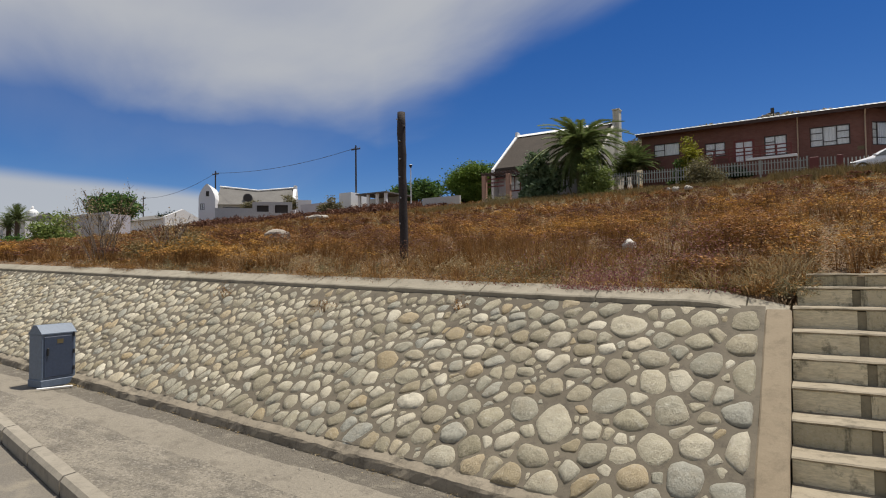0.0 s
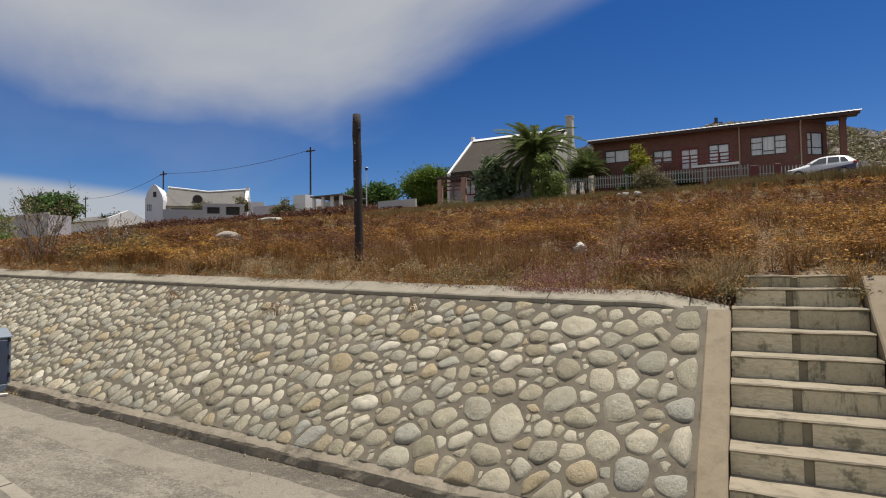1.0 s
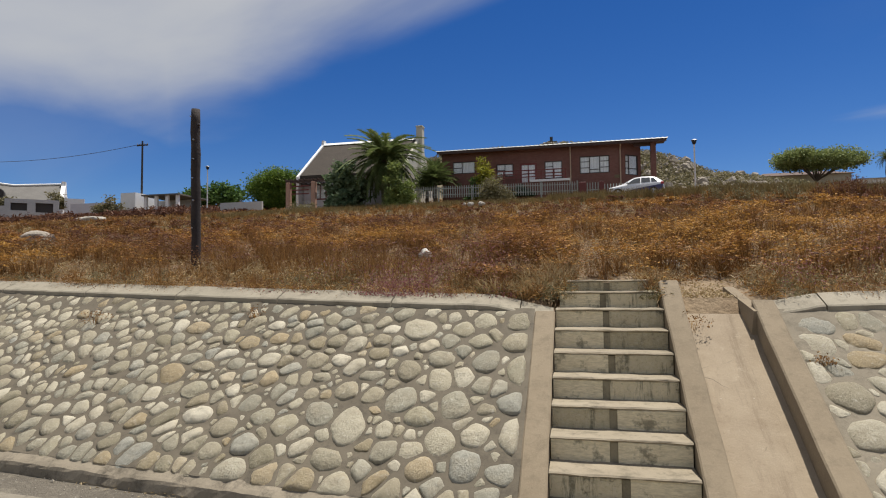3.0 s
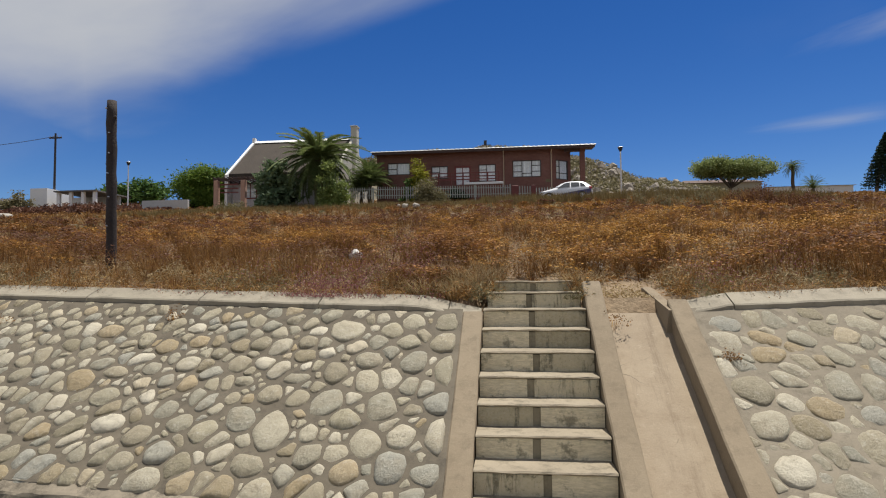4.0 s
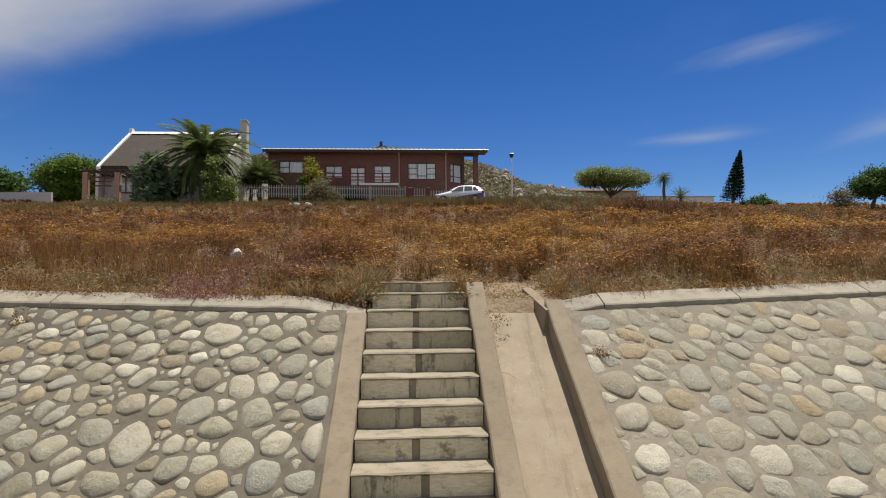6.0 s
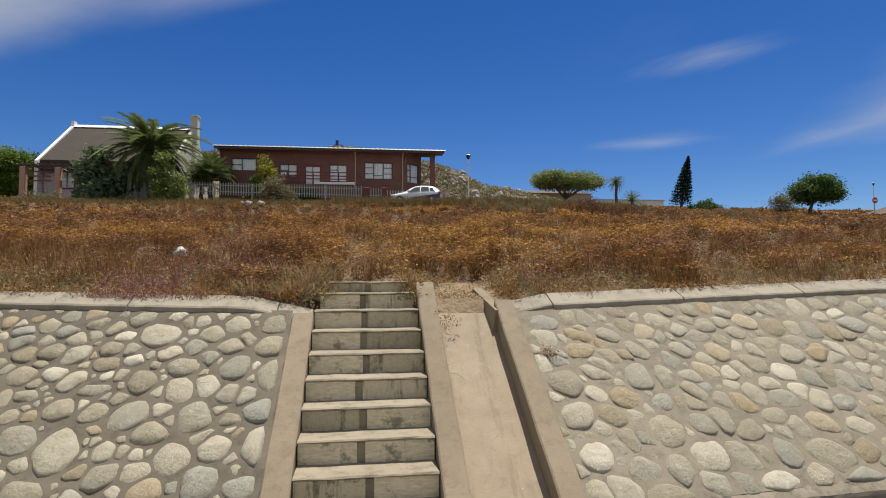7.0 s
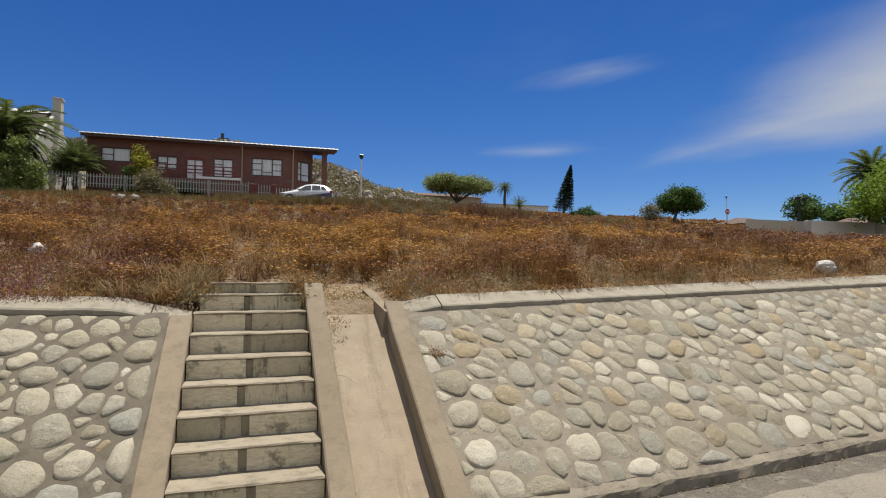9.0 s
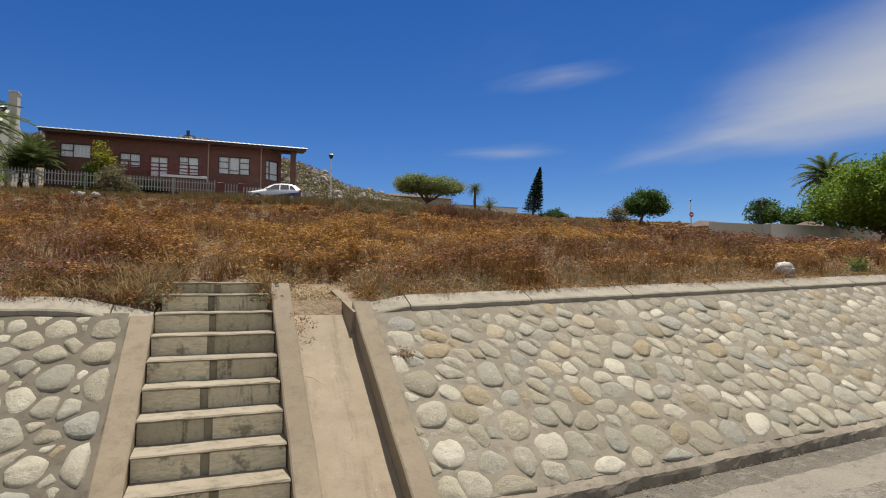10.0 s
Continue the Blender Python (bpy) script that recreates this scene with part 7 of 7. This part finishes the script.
# ---- skyline to the east ----
def stop_sign():
    x, y = 71.7, 69.5
    t = thing("stop_sign", (x, y, field_z(x, y)), "red octagonal road sign on a grey pole", "road sign")
    part("pole", G().tube([(0, 0, -0.3), (0, 0, 2.5)], [0.05, 0.05], 8), M_STEEL, t)
    c = [(0.45 * math.cos(radians(22.5 + 45 * k)), 2.3 + 0.45 * math.sin(radians(22.5 + 45 * k))) for k in range(8)]
    face = part("face", G().prism(c, 1, -0.09, -0.06), M_SIGNRED, t)
    part("bar", G().box(-0.3, 0.3, -0.10, -0.092, 2.22, 2.38), M_WHITE, face)


stop_sign()
street_lamp((72.6, 70.5, field_z(72.6, 70.5)), 4.5, "slim grey street lamp on the skyline", 0.15)
gw = thing("boundary_wall", (0, 0, 0), "white and grey plastered boundary wall beside the field", "garden wall")
part("panel", G().box(30.5, 35.15, 25.3, 25.55, 3.5, 5.6), M_CREAM, gw, "grey plaster")
part("panel", G().box(35.15, 41.2, 25.0, 25.25, 3.5, 5.65), M_WHITE, gw, "white plaster")
part("panel", G().box(41.2, 62.0, 25.3, 25.55, 3.5, 5.75), M_CREAM, gw, "grey plaster")
part("pier", G().box(35.0, 35.3, 24.9, 25.3, 3.5, 5.6), M_GREYWALL, gw)
lp = thing("slim_post", (35.4, 25.8, 4.6), "slim dark steel post with two small lamps behind the boundary wall", "post")
part("pole", G().tube([(0, 0, -0.3), (0, 0, 2.7)], [0.07, 0.05], 8), M_DARK, lp)
for lx in (-0.16, 0.5):
    part("lamp_head", G().box(lx - 0.14, lx + 0.14, -0.12, 0.12, 2.52, 2.72, 0.03), M_DARK, lp)
part("arm", G().box(-0.1, 0.5, -0.03, 0.03, 2.46, 2.52), M_DARK, lp)


def tiled_house(x0, x1, y0, y1, zb, ze, zr, label, wall_m, roof_m):
    h = thing("tiled_house", (0, 0, 0), label, "house")
    part("wall", G().box(x0, x1, y0, y1, zb, ze), wall_m, h)
    ym = (y0 + y1) / 2
    part("roof", G().add([(x0 - 0.4, y0 - 0.4, ze), (x1 + 0.4, y0 - 0.4, ze), (x1 + 0.4, y1 + 0.4, ze), (x0 - 0.4, y1 + 0.4, ze), (x0 + 2, ym, zr), (x1 - 2, ym, zr)], [(0, 1, 5, 4), (2, 3, 4, 5), (0, 4, 3), (1, 2, 5), (0, 3, 2, 1)]), roof_m, h)


M_BROWNROOF = varied("brown roof tiles", (0.10, 0.066, 0.05), (0.15, 0.10, 0.078), 0.9, 0.7, 6.0, 0.02)
tiled_house(77, 84, 72, 78, 9, 11.2, 12.5, "brown-roofed house behind the boundary wall", M_CREAM, M_BROWNROOF)
tiled_house(58, 65, 38, 44, 4.5, 7.0, 8.3, "brown-roofed house beyond the boundary wall", M_CREAM, M_BROWNROOF)
tiled_house(27.5, 40.5, 96, 104, 12, 17.0, 18.1, "pale house under the umbrella tree", M_CREAM, M_BROWNROOF)
tiled_house(43.0, 56.5, 100, 108, 12, 16.6, 17.1, "flat grey-roofed house on the skyline", M_WHITE, M_ROOFSHEET)


def build_koppie():
    """A rocky rise behind the brick house, with boulders on it."""
    g = G()
    nx, ny = 60, 30

    def kz(x, y):
        crest = float(np.interp(x, (-45, -30, -18, 0, 9, 12.7, 17.3, 25.3, 32, 40), (14.0, 18.5, 20.6, 20.9, 19.3, 18.2, 16.2, 14.3, 13.0, 12.0)))
        d = (y - 84) / 10
        return 10.0 + (crest - 10.0) * math.exp(-d * d) + 0.5 * noise.noise((x * 0.18, y * 0.18, 2))

    for j in range(ny + 1):
        for i in range(nx + 1):
            x, y = -45 + 85 * i / nx, 62 + 46 * j / ny
            g.v.append((x, y, kz(x, y)))
    for j in range(ny):
        for i in range(nx):
            a = j * (nx + 1) + i
            g.f.append((a, a + 1, a + nx + 2, a + nx + 1))
    single("koppie", g, M_KOPPIE, "stony scrub-covered rise behind the brick house", "hillside", kind="structure", smooth=True)
    rng = random.Random(77)
    rs = G()
    for _ in range(700):
        x, y = rng.uniform(-8, 27), rng.uniform(71, 84)
        r = rng.uniform(0.2, 0.55) * (1.5 if rng.random() < 0.1 else 0.8)
        c = Vector((x, y, kz(x, y) + 0.25 * r))
        rot = Euler((rng.uniform(0, 6), rng.uniform(0, 6), rng.uniform(0, 6))).to_matrix()
        k = len(rs.v)
        pts = []
        for a in range(3):
            for b in range(7):
                t, ph = 2 * math.pi * b / 7, (-0.8, 0.1, 0.9)[a]
                d = Vector((math.cos(t) * math.cos(ph), math.sin(t) * math.cos(ph), math.sin(ph))) * rng.uniform(0.8, 1.15)
                pts.append(c + rot @ Vector((d.x * r * 1.25, d.y * r, d.z * r * 0.9)))
        rs.add(pts, [tuple(range(6, -1, -1)), tuple(range(14, 21))] + [(q * 7 + b, q * 7 + (b + 1) % 7, q * 7 + 7 + (b + 1) % 7, q * 7 + 7 + b) for q in (0, 1) for b in range(7)])
    single("boulders", rs, M_BOULDER, "pale granite boulders scattered over the rise", "boulders", kind="stuff")
    r2 = np.random.default_rng(78)
    n = 60000
    x, y = r2.uniform(-30, 29, n), r2.uniform(69, 86, n)
    z = np.array([kz(a, b) for a, b in zip(x, y)]) + 0.75 * r2.random(n) ** 2
    m = np.array([patch(a, b, 0.25, 31) for a, b in zip(x, y)]) > -0.3
    v, f = leaves(np.stack([x, y, z], 1)[m], 0.16 * (0.6 + 0.8 * r2.random(m.sum())), r2)
    single("hill_scrub", tri_mesh("hill_scrub", v, f, M_OLIVE), M_OLIVE, "grey-green scrub between the boulders", "scrub", kind="stuff")


M_KOPPIE = varied("hill soil", (0.15, 0.125, 0.075), (0.23, 0.19, 0.12), 0.95, 0.3, 2.0, 0.1)
build_koppie()


# ---- weeds, grit and litter ----
def weed(place, height, seed, label):
    rng = np.random.default_rng(seed)
    t = thing("dry_weed", place, label, "weed", "weeds in the wall")
    c = np.zeros((1, 3))
    v, f, tips = fan(rng, c, 26, np.array([height]), np.array([height * 0.9]), np.array([0.0025]))
    part("stalk", tri_mesh("stalk", v, f, M_TWIG), M_TWIG, t)
    p = np.repeat(tips, 6, 0) + rng.normal(size=(len(tips) * 6, 3)) * 0.02
    v, f = leaves(p, 0.012, rng, 0.8)
    part("foliage", tri_mesh("foliage", v, f, M_BROWNVEG), M_BROWNVEG, t)


weed((1.225, 1.84, nose_line(1.84) - 0.15), 0.13, 91, "small dry weed rooted in the chute's edge")
for wx, wv, wh, ws in ((-5.15, 1.75, 0.14, 92), (-7.4, 1.9, 0.12, 93), (2.12, 1.55, 0.05, 94), (-3.2, 2.0, 0.07, 95)):
    weed(face_point(wx, wv, -0.01), wh, ws, "small dry weed in the mortar of the wall")


def build_grit():
    """Crumbs of stone along the foot of the wall and on the footway, and litter of dry leaves."""
    rng = random.Random(5)
    g = G()
    for _ in range(2600):
        x = rng.uniform(-14, 10)
        e = pave_edge(x)
        y = e - abs(rng.gauss(0, 0.16)) - 0.05 if rng.random() < 0.6 else rng.uniform(kerb_y(x) + 0.15, e)
        r = rng.uniform(0.003, 0.010) * (2.2 if rng.random() < 0.05 else 1)
        z = pave_z(x, y) + 0.004
        a = rng.uniform(0, 6.28)
        q = [(r * rng.uniform(0.7, 1.2) * math.cos(a + k * 2.09), r * rng.uniform(0.7, 1.2) * math.sin(a + k * 2.09)) for k in range(3)]
        g.add([(x + q[0][0], y + q[0][1], z), (x + q[1][0], y + q[1][1], z), (x + q[2][0], y + q[2][1], z), (x, y, z + r * 0.9)], [(0, 1, 3), (1, 2, 3), (2, 0, 3)])
    single("grit", g, M_GRIT, "loose stone grit on the footway", "grit", kind="stuff")
    r2 = np.random.default_rng(6)
    n = 1500
    x = np.concatenate([r2.uniform(-12, 8, n), r2.normal(-8.4, 0.35, 260)])
    y = np.array([pave_edge(a) for a in x]) - np.abs(r2.normal(0, 0.05, len(x))) - 0.07
    z = np.array([pave_z(a, b) for a, b in zip(x, y)]) + 0.008 + 0.015 * r2.random(len(x))
    m = np.array([patch(a, 0, 1.1, 44) > -0.05 for a in x])
    v, f = leaves(np.stack([x, y, z], 1)[m], 0.014, r2, 0.1, 0.3)
    single("leaf_litter", tri_mesh("leaf_litter", v, f, M_STRAW), M_STRAW, "dry leaf litter along the wall foot", "litter", kind="stuff")
    n = 900
    x, y = r2.uniform(1.1, 1.75, n), 2.2 + r2.gamma(1.5, 0.2, n)
    z = np.array([field_z(a, b) for a, b in zip(x, y)]) + 0.006 + 0.008 * r2.random(n)
    v, f = leaves(np.stack([x, y, z], 1), 0.016, r2, 0.2, 0.4)
    single("leaf_litter", tri_mesh("leaf_litter", v, f, M_STRAW), M_STRAW, "dry litter at the head of the chute", "litter", kind="stuff")


M_GRIT = varied("grit", (0.20, 0.17, 0.13), (0.42, 0.38, 0.31), 0.95, 30.0, 90.0, 0.001)
build_grit()
